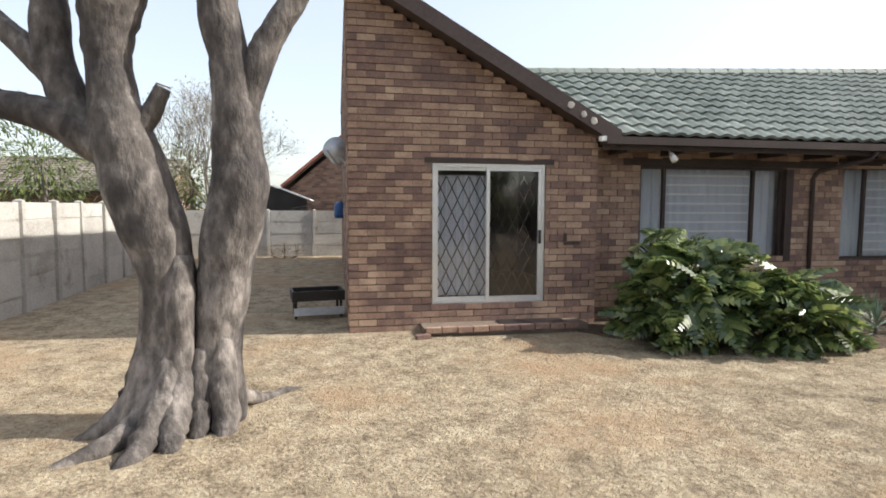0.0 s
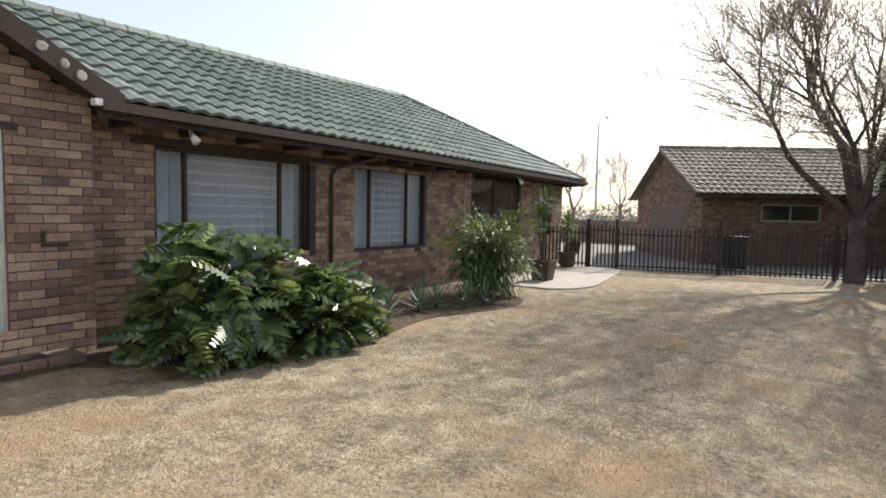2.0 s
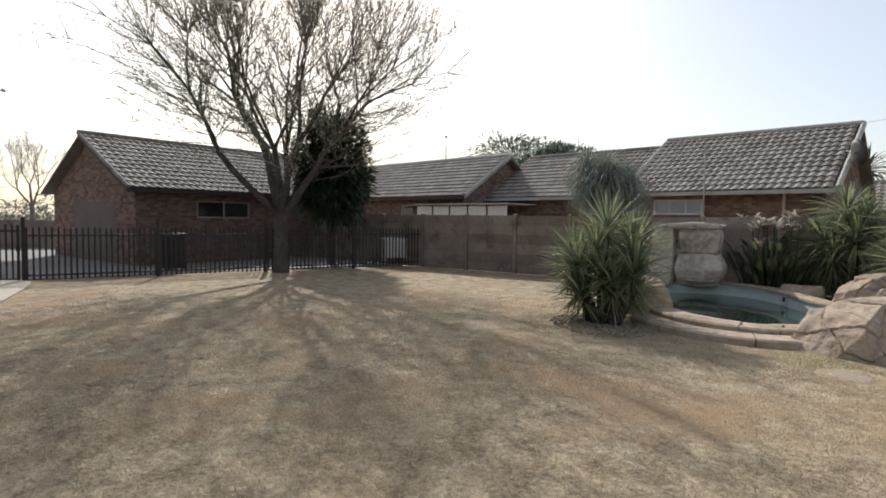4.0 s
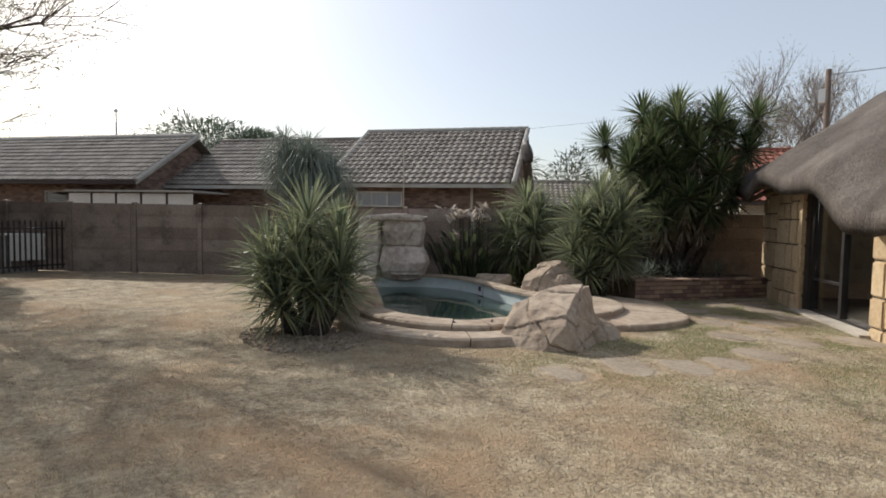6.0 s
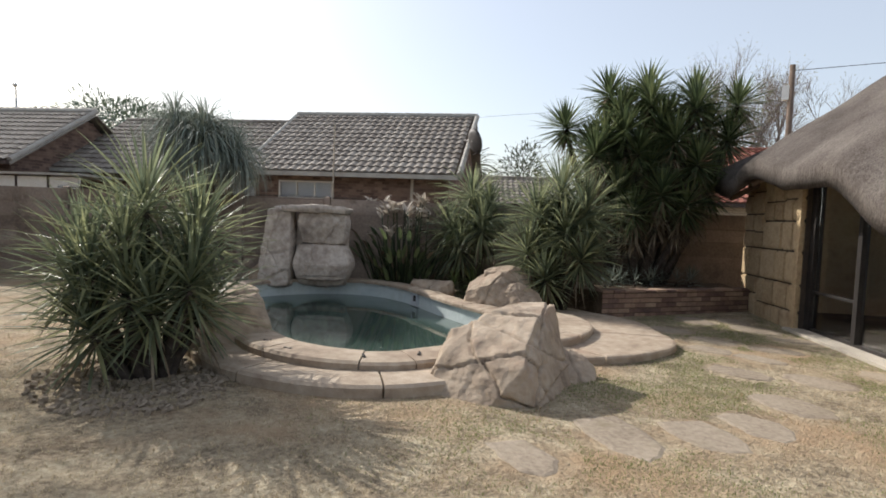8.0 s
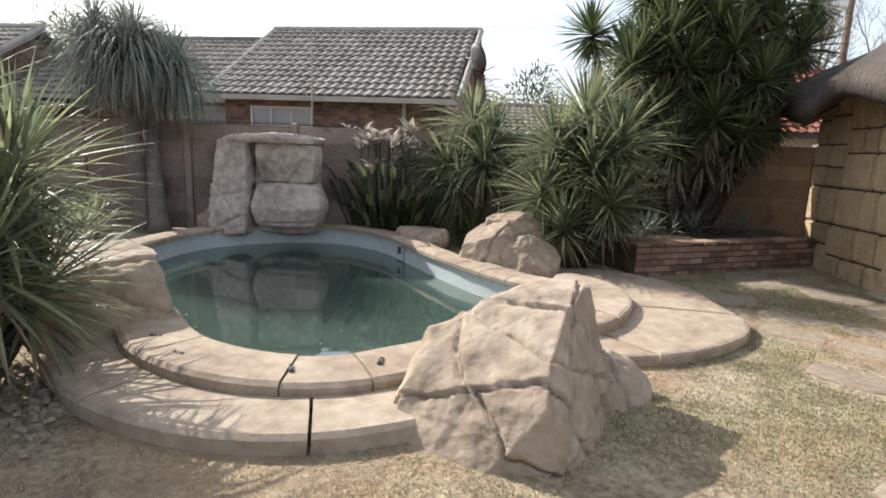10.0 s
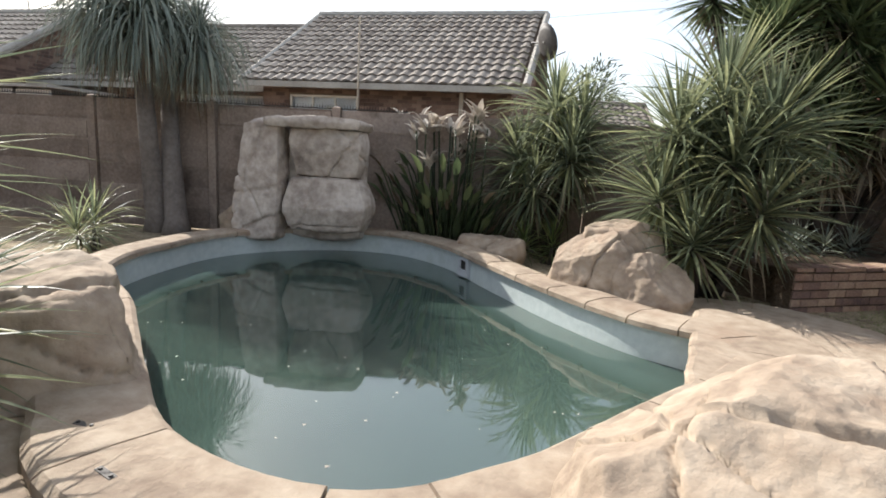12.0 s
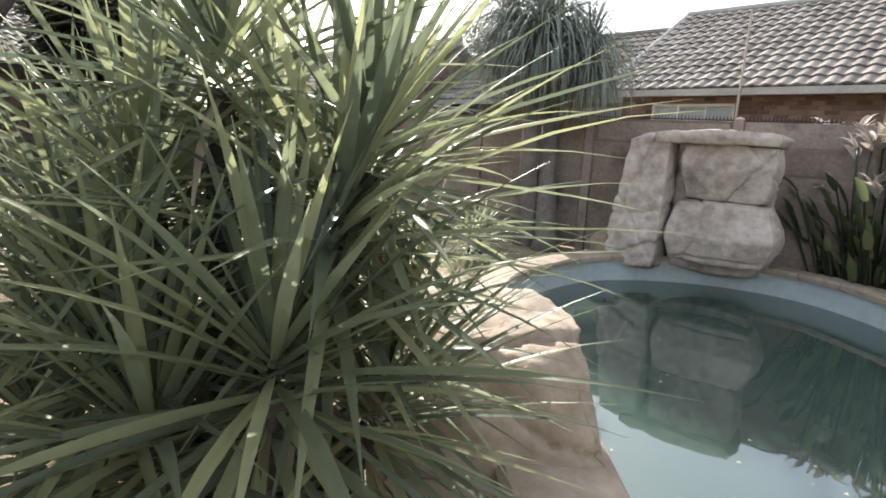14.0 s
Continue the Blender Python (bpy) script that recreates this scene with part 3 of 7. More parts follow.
    for a, b in ((0.78, 4.75),):
        vs = [(a, 8.7, barge_z(a) - 0.24), (b, 8.7, barge_z(b) - 0.24), (b, 8.745, barge_z(b) - 0.24), (a, 8.745, barge_z(a) - 0.24), (a, 8.7, barge_z(a)), (b, 8.7, barge_z(b)), (b, 8.745, barge_z(b)), (a, 8.745, barge_z(a))]
        bg.add(vs, [(0, 3, 2, 1), (4, 5, 6, 7), (0, 1, 5, 4), (1, 2, 6, 5), (2, 3, 7, 6), (3, 0, 4, 7)])
    part("barge_board", bg, M_brown, wr, "dark brown barge board with peeling paint")
    part("soffit", slab([(0.78, 8.75, barge_z(0.78) - 0.2), (4.6, 8.75, barge_z(4.6) - 0.2), (4.6, 9.05, barge_z(4.6) - 0.2), (0.78, 9.05, barge_z(0.78) - 0.2)], 0.02), M_brown, wr)
    for s in (3.95, 4.15, 4.3):
        part("paint_flake", Geo().tube([(s, 8.699, barge_z(s) - 0.12), (s, 8.694, barge_z(s) - 0.12)], [0.05, 0.035], 7, 0.6, s * 9), M_ridge, wr, "patch of pale primer")
    mr = base("roof_main", (12, 12, 4), "green tiled hipped roof of the house", "roof", kind="structure")
    ez, rz, ry, ey = 2.82, 5.02, 12.44, 8.76
    part("roof_deck", slab([(4.62, ey + 0.05, ez - 0.06), (20.85, ey + 0.05, ez - 0.06), (14.7, ry, rz - 0.06), (2.5, 10.84, 4.0)], 0.05), M_wood, mr)
    part("roof_deck", slab([(14.7, ry, rz - 0.06), (20.85, ey + 0.05, ez - 0.06), (20.85, 16.1, ez - 0.06)], 0.05), M_wood, mr)
    part("roof_deck", slab([(14.7, ry, rz - 0.06), (20.85, 16.1, ez - 0.06), (2.5, 16.1, ez - 0.06)], 0.05), M_wood, mr)
    sl = math.hypot(ry - ey, rz - ez)
    tiled_slope(mr, (3.0, ey, ez), (1, 0, 0), (0, ry - ey, rz - ez), sl, lambda s: (max(0.0, 1.6 - 0.2 * s), 17.8 - (20.8 - 14.7) * s / sl), M_greentile, keep=lambda x, s: x < 11.0 and s < 2.2, tw=0.26, tl=0.32)
    part("roof_deck", slab([(2.5, 10.84, 4.0), (14.7, ry, rz - 0.06), (2.5, 16.1, ez - 0.06)], 0.05), M_wood, mr)
    # the ridge sags towards the wing: trim the courses along it
    for ob in [o for o in mr.children if len(o.data.polygons) > 500]:
        bm = bmesh.new()
        bm.from_mesh(ob.data)
        bmesh.ops.bisect_plane(bm, geom=bm.verts[:] + bm.edges[:] + bm.faces[:], plane_co=(4.5, 11.1, 0), plane_no=(-1.34, 10.2, 0), clear_outer=True)
        bm.to_mesh(ob.data)
        bm.free()
    he = Vector((14.7, ry, rz)) - Vector((20.85, ry, ez))
    tiled_slope(mr, (20.85, 8.8, ez), (0, 1, 0), tuple(he), he.length, lambda s: (3.64 * s / he.length, 7.2 - 3.6 * s / he.length), M_greentile)
    ridge_caps(mr, (3.6, 10.98, 4.17), (14.75, ry, rz + 0.02), M_greentile)
    ridge_caps(mr, (14.7, ry, rz + 0.02), (20.8, ey + 0.05, ez + 0.04), M_greentile)
    part("fascia", Geo().box(4.5, 20.85, ey + 0.02, ey + 0.05, ez - 0.2, ez - 0.03), M_brown, mr)
    part("soffit", Geo().box(4.56, 20.8, ey + 0.06, MY - 0.015, ez - 0.1, ez - 0.08), M_brown, mr)
    x = 4.9
    while x < 20.5:
        part("rafter_end", Geo().box(x, x + 0.06, ey + 0.06, MY - 0.02, ez - 0.23, ez - 0.105), M_brown, mr)
        x += 0.9
    gut = base("gutter", (12, ey, ez), "dark brown half-round gutter with downpipe", "gutter", kind="structure")
    part("trough", Geo().box(4.5, 20.9, ey - 0.1, ey + 0.018, ez - 0.13, ez - 0.02), M_brown, gut)
    part("downpipe", Geo().tube([(9.25, ey - 0.05, ez - 0.13), (9.2, ey, ez - 0.25), (8.75, MY - 0.1, ez - 0.42), (8.68, MY - 0.06, ez - 0.55), (8.68, MY - 0.06, -0.08)], 0.036, 10), M_brown, gut, smooth=True)
    part("end_cap", Geo().box(4.42, 4.499, ey - 0.09, ey + 0.01, ez - 0.09, ez - 0.02), M_lamp, gut, "pale broken gutter end")
    cd = base("conduit_pipe", (13.4, MY - 0.02, 0), "thin pale conduit up the brick wall", "pipe")
    part("pipe", Geo().tube([(13.42, MY - 0.035, -0.06), (13.42, MY - 0.035, 2.7)], 0.018, 8), M_plaster, cd, smooth=True)
    for x, z in ((5.66, 2.62), (15.54, 2.62)):
        lp = base("wall_lamp", (x, MY - 0.3, z), "small white round flood lamp under the eave", "lamp", group="eave lamps")
        part("arm", Geo().tube([(x, ey + 0.2, 2.72), (x, ey + 0.12, 2.58)], 0.014, 6), M_lamp, lp)
        part("head", Geo().tube([(x, ey + 0.12, 2.6), (x + 0.01, ey + 0.06, 2.52), (x + 0.01, ey + 0.02, 2.48)], [0.025, 0.05, 0.055], 10), M_lamp, lp, smooth=True)
    bx = base("meter_box", (4.14, GY - 0.02, 1.28), "rusty brown letter slot plate on the gable", "box")
    part("plate", Geo().box(4.02, 4.27, GY - 0.032, GY - 0.013, 1.2, 1.24), M_brown, bx)
    part("bracket", Geo().box(4.02, 4.06, GY - 0.034, GY - 0.013, 1.245, 1.37), M_brown, bx)
    # step below the sliding door
    st = base("door_step", (2.8, 8.85, 0), "low brick step with concrete top below the door", "step")
    part("slab", Geo().box(1.82, 4.25, 8.62, GY - 0.014, -0.12, 0.07), M_mortar, st)
    bm_ = Geo().box(-0.105, 0.105, -0.05, 0.05, -0.037, 0.037).mesh("brick", M_brick)
    for i in range(10):
        piece("brick", bm_, pose(1.94 + i * 0.226, 8.6, 0.06 + 0.004 * math.sin(i * 2), 0, 0, 2 * math.sin(i)), st)
    mat_ = base("door_mat", (3.45, 8.8, 0.1), "flat dark rubber door mat on the step", "mat")
    part("mat", Geo().box(2.95, 3.95, 8.66, 9.0, 0.072, 0.09), M_metalblack, mat_)
    return


build_house()


# ---- boundary walls and fences ----
def precast_wall(name, x, y, ang, length, height, mat, label, rows=6, pitch=1.5, z=-0.08):
    w = base(name, (x, y, 0), label, "wall", kind="structure")
    m = frame_of(x, y, ang, z)
    h = height / rows
    g = Geo().box(0.0, pitch - 0.13, -0.02, 0.02, 0.0005, h - 0.0005)
    g.box(0.03, pitch - 0.16, -0.03, -0.019, 0.03, h - 0.03)
    g.box(0.03, pitch - 0.16, 0.019, 0.03, 0.03, h - 0.03)
    pm = g.mesh("panel", mat)
    po = Geo().box(-0.055, 0.055, -0.07, 0.07, -0.1, height + 0.03)
    po.add([(-0.055, -0.07, height + 0.03), (0.055, -0.07, height + 0.03), (0.055, 0.07, height + 0.03), (-0.055, 0.07, height + 0.03), (0, 0, height + 0.06)], [(0, 1, 4), (1, 2, 4), (2, 3, 4), (3, 0, 4)])
    pom = po.mesh("post", mat)
    rng = random.Random(5)
    n = int(length / pitch)
    for i in range(n + 1):
        piece("post", pom, m @ pose(i * pitch, 0, 0, rng.uniform(-0.6, 0.6), rng.uniform(-0.5, 0.5), 0), w)
        if i < n:
            for r in range(rows):
                piece("panel", pm, m @ pose(i * pitch + 0.065, rng.uniform(-0.008, 0.008), r * h, 0, 0, rng.uniform(-0.2, 0.2)), w)
    return w


precast_wall("wall_west", -4.35, 2.0, 91.5, 20.5, 1.9, M_precast, "pale grey precast concrete panel garden wall", pitch=1.2)
precast_wall("wall_north", -5.0, 21.9, 0, 12, 1.7, M_precast, "grey precast concrete wall at the end of the side yard", rows=4, pitch=1.6)
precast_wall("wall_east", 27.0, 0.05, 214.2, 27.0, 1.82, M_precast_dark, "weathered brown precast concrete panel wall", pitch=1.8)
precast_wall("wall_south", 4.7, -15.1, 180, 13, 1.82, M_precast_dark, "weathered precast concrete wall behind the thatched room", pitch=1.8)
precast_wall("wall_south_west", -4.35, 1.9, 270, 17, 1.78, M_precast, "grey precast concrete panel wall along the garden", pitch=1.2)


def wall_spikes():
    m, g = frame_of(27.0, 0.05, 214.2, -0.08), Geo()
    g.box(10.6, 17.2, -0.03, 0.03, 1.832, 1.842, m)
    for i in range(165):
        x = 10.62 + i * 0.04
        g.add([m @ Vector(p) for p in ((x - 0.008, -0.012, 1.842), (x + 0.008, -0.012, 1.842), (x, 0.012, 1.842), (x, 0.0, 1.9))], [(0, 1, 3), (1, 2, 3), (2, 0, 3)])
    sp = base("wall_spikes", (16, -7, 1.75), "strip of small dark spikes along the wall top", "spikes", kind="stuff")
    part("spike_strip", g, M_metalblack, sp, kind="stuff")


wall_spikes()


def palisade(x0, y0, x1, y1, name, label, height=1.34, gap=0.125, posts=2.55):
    d = Vector((x1 - x0, y1 - y0))
    ln, ang = d.length, math.degrees(math.atan2(d.y, d.x))
    f = base(name, (x0, y0, -0.06), label, "fence")
    m = frame_of(x0, y0, ang, -0.06)
    pg = Geo().box(-0.022, 0.022, -0.006, 0.006, 0.05, height - 0.06)
    pg.add([(-0.022, -0.006, height - 0.06), (0.022, -0.006, height - 0.06), (0.022, 0.006, height - 0.06), (-0.022, 0.006, height - 0.06), (0, 0, height)], [(0, 1, 4), (1, 2, 4), (2, 3, 4), (3, 0, 4)])
    pm = pg.mesh("pale", M_fence)
    n = int(ln / gap)
    for i in range(n):
        piece("pale", pm, m @ pose((i + 0.5) * gap, 0, 0.01 * math.sin(i * 7.0), 0, 0.6 * math.sin(i * 3.1), 0), f)
    for z in (0.16, height - 0.22):
        part("rail", Geo().box(0, ln, 0.007, 0.047, z - 0.02, z + 0.02, m), M_fence, f)
    k = max(1, round(ln / posts))
    for i in range(k + 1):
        part("post", Geo().box(i * ln / k - 0.04, i * ln / k + 0.04, -0.03, 0.05, 0, height + 0.2, m).box(i * ln / k - 0.05, i * ln / k + 0.05, -0.04, 0.06, height + 0.2, height + 0.23, m), M_fence, f)
    return f


palisade(18.55, 6.95, 21.2, -4.2, "palisade_fence", "dark brown steel palisade fence across the garden")
palisade(18.62, 7.85, 18.66, 9.38, "palisade_fence", "short dark steel palisade fence beside the house", posts=1.6)


def gate():
    g0 = base("steel_gate", (18.6, 7.0, 0), "dark steel garden gate, closed", "gate")
    m = frame_of(18.56, 7.03, 87, -0.05)
    part("gate_frame", Geo().box(0, 0.05, -0.02, 0.02, 0.04, 1.36, m).box(0.73, 0.78, -0.02, 0.02, 0.04, 1.36, m).box(0.05, 0.73, -0.02, 0.02, 0.06, 0.1, m).box(0.05, 0.73, -0.02, 0.02, 1.2, 1.24, m), M_fence, g0)
    for i in range(5):
        part("pale", Geo().box(0.13 + i * 0.125, 0.17 + i * 0.125, -0.03, -0.021, 0.05, 1.38, m), M_fence, g0)
    part("latch", Geo().box(0.0, 0.09, -0.05, -0.032, 0.75, 0.83, m), M_metalblack, g0)


gate()
thing("paving_path", Geo().prism(spline([(13.3, 9.0), (13.0, 7.4), (13.1, 6.7), (13.9, 6.25), (15.2, 6.3), (18.3, 6.75), (18.9, 7.6), (18.4, 9.35)], 5), -0.12, -0.005), M_pave, "pale concrete garden path to the gate", "path", kind="structure")
thing("driveway", Geo().prism([(19.3, 9.4), (18.9, 6.9), (21.6, -3.4), (27, 0.2), (34, 8), (34, 20), (22, 20), (22, 9.4)], -0.12, -0.015), M_drive, "grey paved driveway behind the fence", "driveway", kind="structure")
thing("bed_soil", Geo().prism(spline([(4.6, 9.3), (4.3, 8.3), (5.4, 7.4), (6.9, 6.9), (8.6, 7.1), (10.4, 6.5), (11.7, 7.2), (11.8, 9.3)], 6), -0.12, -0.022), M_soil, "bare brown soil of the flower bed", "soil", kind="structure")


# ---- pool ----
def strip(poly, i0, i1, d0, d1, za, zb, gap=0.012, bulge=0.0, zin=None):
    """A slab between two offsets of the pool's outline, from point i0 to i1."""
    n = len(poly)
    a, b = offset(poly, d0), offset(poly, d1)
    pa = [Vector(a[i % n]) for i in range(i0, i1 + 1)]
    pb = [Vector(b[i % n]) for i in range(i0, i1 + 1)]
    for q in (pa, pb):
        t0, t1 = (q[1] - q[0]).normalized() * gap, (q[-1] - q[-2]).normalized() * gap
        q[0], q[-1] = q[0] + t0, q[-1] - t1
    g = Geo()
    k = len(pa)
    prof = ((0.0, za if zin is None else zin), (0.0, zb - 0.02), (0.06, zb), (0.5, zb + bulge), (0.93, zb - 0.005), (1.0, zb - 0.03), (1.0, za))
    for i in range(k):
        for s, z in prof:
            p = pa[i].lerp(pb[i], s)
            w = 0.012 * noise.noise(Vector((p.x * 3, p.y * 3, z * 5)))
            g.v.append((p.x + w, p.y + w, z + w * 0.7))
    c = len(prof)
    for i in range(k - 1):
        for j in range(c - 1):
            g.f.append((i * c + j, i * c + j + 1, (i + 1) * c + j + 1, (i + 1) * c + j))
    g.f.append(tuple(range(c))[::-1])
    g.f.append(tuple((k - 1) * c + j for j in range(c)))
    return g


def build_pool():
    n = len(POOL)
    pool = base("swimming_pool", (10.6, -6.9, 0), "kidney-shaped swimming pool with murky green water and sandstone coping", "pool")
    g = Geo()
    levels = [(0.0, 0.07), (-0.0, -0.25), (0.05, -0.7), (0.25, -1.0), (0.9, -1.15)]
    cx, cy = 10.7, -7.0
    for d, z in levels:
        g.v += [(x, y, z) for x, y in offset(POOL, -d)] if d < 0.2 else [(x + (cx - x) * d * 0.5, y + (cy - y) * d * 0.5, z) for x, y in POOL]
    for r in range(len(levels) - 1):
        for i in range(n):
            g.f.append((r * n + i, r * n + (i + 1) % n, (r + 1) * n + (i + 1) % n, (r + 1) * n + i))
    part("pool_wall", g, M_poolwall, pool, "pale blue plastered pool wall", smooth=True)
    g = Geo()
    g.v = [(x + (cx - x) * 0.44, y + (cy - y) * 0.44, -1.145) for x, y in POOL]
    g.f = [tuple(range(n))]
    part("pool_floor", g, M_poolfloor, pool)
    # shallow seat at the deck end
    seat = [(x, y) for x, y in offset(POOL, -0.02) if x < 10.1 and y < -5.4]
    part("shallow_step", Geo().prism(seat, -1.1, -0.31), M_poolwall, pool, "pale submerged entry step")
    w = thing("water", Geo().prism(offset(POOL, 0.02), -0.222, -0.217), M_water, "still murky green pool water with floating specks", "water", kind="structure")
    w.visible_shadow = False
    ms = pose(11.15, -8.92, 0, 0, 0, 152)
    sk = part("skimmer", Geo().box(-0.13, -0.075, -0.03, 0.01, -0.2, 0.03, ms).box(0.075, 0.13, -0.03, 0.01, -0.2, 0.03, ms).box(-0.075, 0.075, -0.03, 0.01, -0.005, 0.03, ms).box(-0.075, 0.075, -0.03, 0.01, -0.2, -0.12, ms), M_dish, pool, "pale plastic skimmer mouth")
    # flat dark plate: shade inside the skimmer mouth as colour
    part("opening", Geo().box(-0.075, 0.075, -0.012, -0.004, -0.12, -0.005, ms), M_dark, sk)
    i, rng = 0, random.Random(2)
    while i < n:
        x, y = POOL[i]
        near = y > -6 and x < 11.5
        k = min(n - i, 6 if near else 3)
        wide = 0.42 if near else (0.4 if x < 10 and y < -6 else 0.3)
        c = strip(POOL, i, i + k, -0.05, wide, -0.1, 0.1 + rng.uniform(-0.006, 0.006), gap=0.006, bulge=0.008, zin=0.035)
        part("coping_stone", c, M_rock, pool, smooth=False)
        i += k
    for a, b in ((95, 101), (101, 107), (107, 112), (112, 116)):
        s = strip(POOL, a, b, 0.4, 0.86 - (0.1 if a == 112 else 0), -0.16, 0.02, gap=0.01, bulge=0.004)
        part("step_slab", s, M_rock, pool, "weathered sandstone step slab")


build_pool()


def stone(name, m, half, seed, planes=(), cracks=(), boxy=0.0, taper=None, rough=1.0, sub=6, low=-0.3, groove=0.05, step=0.02, fine=0.022):
    """A weathered rock: a rounded block of half sizes in the frame m, cut by planes (normal, point), split by cracks (normal, point)."""
    bm = bmesh.new()
    bmesh.ops.create_icosphere(bm, subdivisions=sub, radius=1)
    hx, hy, hz = half
    cut = [(Vector(a).normalized(), Vector(b)) for a, b in planes]
    split = [(Vector(a).normalized(), Vector(b)) for a, b in cracks]
    o = Vector((seed * 3.1, seed * 1.7, seed * 0.9))
    for v in bm.verts:
        p = v.co.copy()
        k = max(abs(p.x), abs(p.y), abs(p.z))
        p = p.lerp(p / k, boxy)
        q = Vector((p.x * hx, p.y * hy, p.z * hz))
        if taper:
            fx, fy, sx, sy = taper(q.z / hz)
            q = Vector((q.x * fx + sx, q.y * fy + sy, q.z))
        for nn, c in cut:
            d = (q - c).dot(nn) + 0.03 * noise.noise(q * 2.2 + o) + 0.012 * noise.noise(q * 7 + o)
            if d > 0:
                q -= nn * d * 0.96
        out = v.co.normalized()
        q += out * rough * (0.018 * noise.noise(q * 3.2 + o) + 0.011 * noise.noise(q * 9 - o) + 0.006 * noise.noise(q * 24 + o) + 0.016 * abs(noise.noise(q * 5.5 + o * 2)))
        for nn, c in split:
            d = (q - c).dot(nn) + 0.07 * noise.noise(q * 2.6 - o) + 0.02 * noise.noise(q * 9)
            w = fine + fine * 0.6 * noise.noise(q * 3 + o)
            if abs(d) < w:
                q -= out * groove * (1 - abs(d) / w)
            if d > 0:
                q += out * step * max(0, 1 - d * 1.5)
        if q.z < low:
            q.z = low + (q.z - low) * 0.1
        v.co = m @ q
    me = bpy.data.meshes.new(name)
    bm.to_mesh(me)
    bm.free()
    me.shade_smooth()
    return me


def boulder(name, label, at, ang, lumps, mat, group=""):
    """A rock of one or more lumps. Each lump: (dx, dy, dz), half sizes, seed, planes, cracks, boxiness."""
    b = base(name, at, label, "rock", group)
    for (dx, dy, dz), half, seed, planes, cracks, boxy in lumps:
        me = stone("lump", pose(at[0] + dx, at[1] + dy, at[2] + dz, 0, 0, ang), half, seed, planes, cracks, boxy, rough=1.0 if half[0] > 0.7 else 1.6, sub=7 if half[0] > 0.7 else 6 if half[0] > 0.35 else 5, fine=0.013 if half[0] > 0.7 else 0.02)
        me.materials.append(mat)
        part("lump", me, None, b)
    return b


boulder("boulder", "large sandstone-coloured moulded boulder with long cracks at the pool edge", (7.4, -5.35, -0.1), 0, [
    ((0, 0, 0), (0.76, 0.95, 0.86), 2, [((0.0, 0.48, 0.88), (0.16, 0.19, 0.455)), ((0.0, 0.84, 0.54), (-0.1, 0.52, 0.26)), ((-0.9, -0.37, 0.22), (-0.5, 0.05, 0.15)), ((0.8, 0.42, 0.43), (0.55, 0.4, 0.24)),
                                         ((0.5, 0.02, 0.87), (0.3, -0.3, 0.6)), ((0.1, -0.97, 0.2), (0.0, -0.64, 0.5)), ((-0.06, 0.1, 1), (0.0, -0.3, 0.64)), ((-0.92, -0.05, 0.4), (-0.14, -0.5, 0.6)), ((-0.62, 0.77, 0.12), (-0.4, 0.46, 0.14)), ((0.85, -0.45, 0.3), (0.6, -0.4, 0.3))],
     [((0.31, -0.93, 0.2), (0.0, 0.47, 0.32)), ((0.15, -0.97, 0.1), (0.17, -0.05, 0.55)), ((0.9, 0.35, 0.1), (-0.12, -0.4, 0.5)), ((-0.5, 0.1, 0.85), (-0.3, 0.3, 0.12)), ((0.2, 0.4, -0.9), (-0.45, -0.1, 0.3))], 0.3),
    ((-0.34, -0.6, 0.0), (0.24, 0.22, 0.28), 5, [((-0.5, 0.3, 0.8), (0.0, 0.0, 0.16))], [((0.6, 0.7, 0.1), (0.0, 0.0, 0.1))], 0.2)], M_rock, "pool boulders")
boulder("boulder", "blocky sandstone boulder on the coping between palm and pool", (10.66, -4.55, -0.1), -20, [
    ((0, 0, 0.1), (0.66, 0.52, 0.72), 3, [((-0.93, 0.1, 0.15), (-0.46, 0.0, 0.2)), ((0.1, -0.96, 0.15), (0.0, -0.34, 0.2)), ((-0.16, 0.05, 1), (0.0, 0.0, 0.53)), ((-0.7, -0.45, 0.55), (-0.36, -0.22, 0.44)), ((0.5, -0.4, 0.7), (0.46, -0.1, 0.4))],
     [((0.8, 0.3, 0.5), (-0.15, -0.2, 0.4)), ((0.1, 0.4, -0.9), (0.0, -0.3, 0.22))], 0.5),
    ((0.46, -0.22, 0.0), (0.36, 0.28, 0.48), 7, [((0.2, -0.3, 0.9), (0.0, 0.0, 0.34))], [((0.7, -0.6, 0.2), (0.1, 0.0, 0.2))], 0.35)], M_rock, "pool boulders")
boulder("boulder", "pale cracked sandstone boulder on the pool edge by the yucca", (9.22, -8.72, 0.0), 8, [
    ((0.22, 0.08, 0.1), (0.42, 0.3, 0.5), 11, [((0.35, 0.5, 0.8), (0.05, 0.05, 0.36)), ((0.2, 0.9, 0.2), (0.0, 0.24, 0.2))], [((0.9, -0.2, 0.3), (-0.1, 0.2, 0.3))], 0.15),
    ((-0.32, 0.12, 0.08), (0.36, 0.26, 0.36), 13, [((-0.5, 0.4, 0.75), (-0.05, 0.05, 0.24)), ((0.1, 0.9, 0.3), (0.0, 0.2, 0.15))], [], 0.2),
    ((0.08, -0.2, 0.22), (0.42, 0.26, 0.5), 17, [((0.1, 0.3, 0.95), (0.0, 0.0, 0.44)), ((-0.7, 0.4, 0.6), (-0.25, 0.0, 0.32))], [((0.2, 0.8, -0.5), (0.0, 0.15, 0.3))], 0.25)], M_rock, "pool boulders")
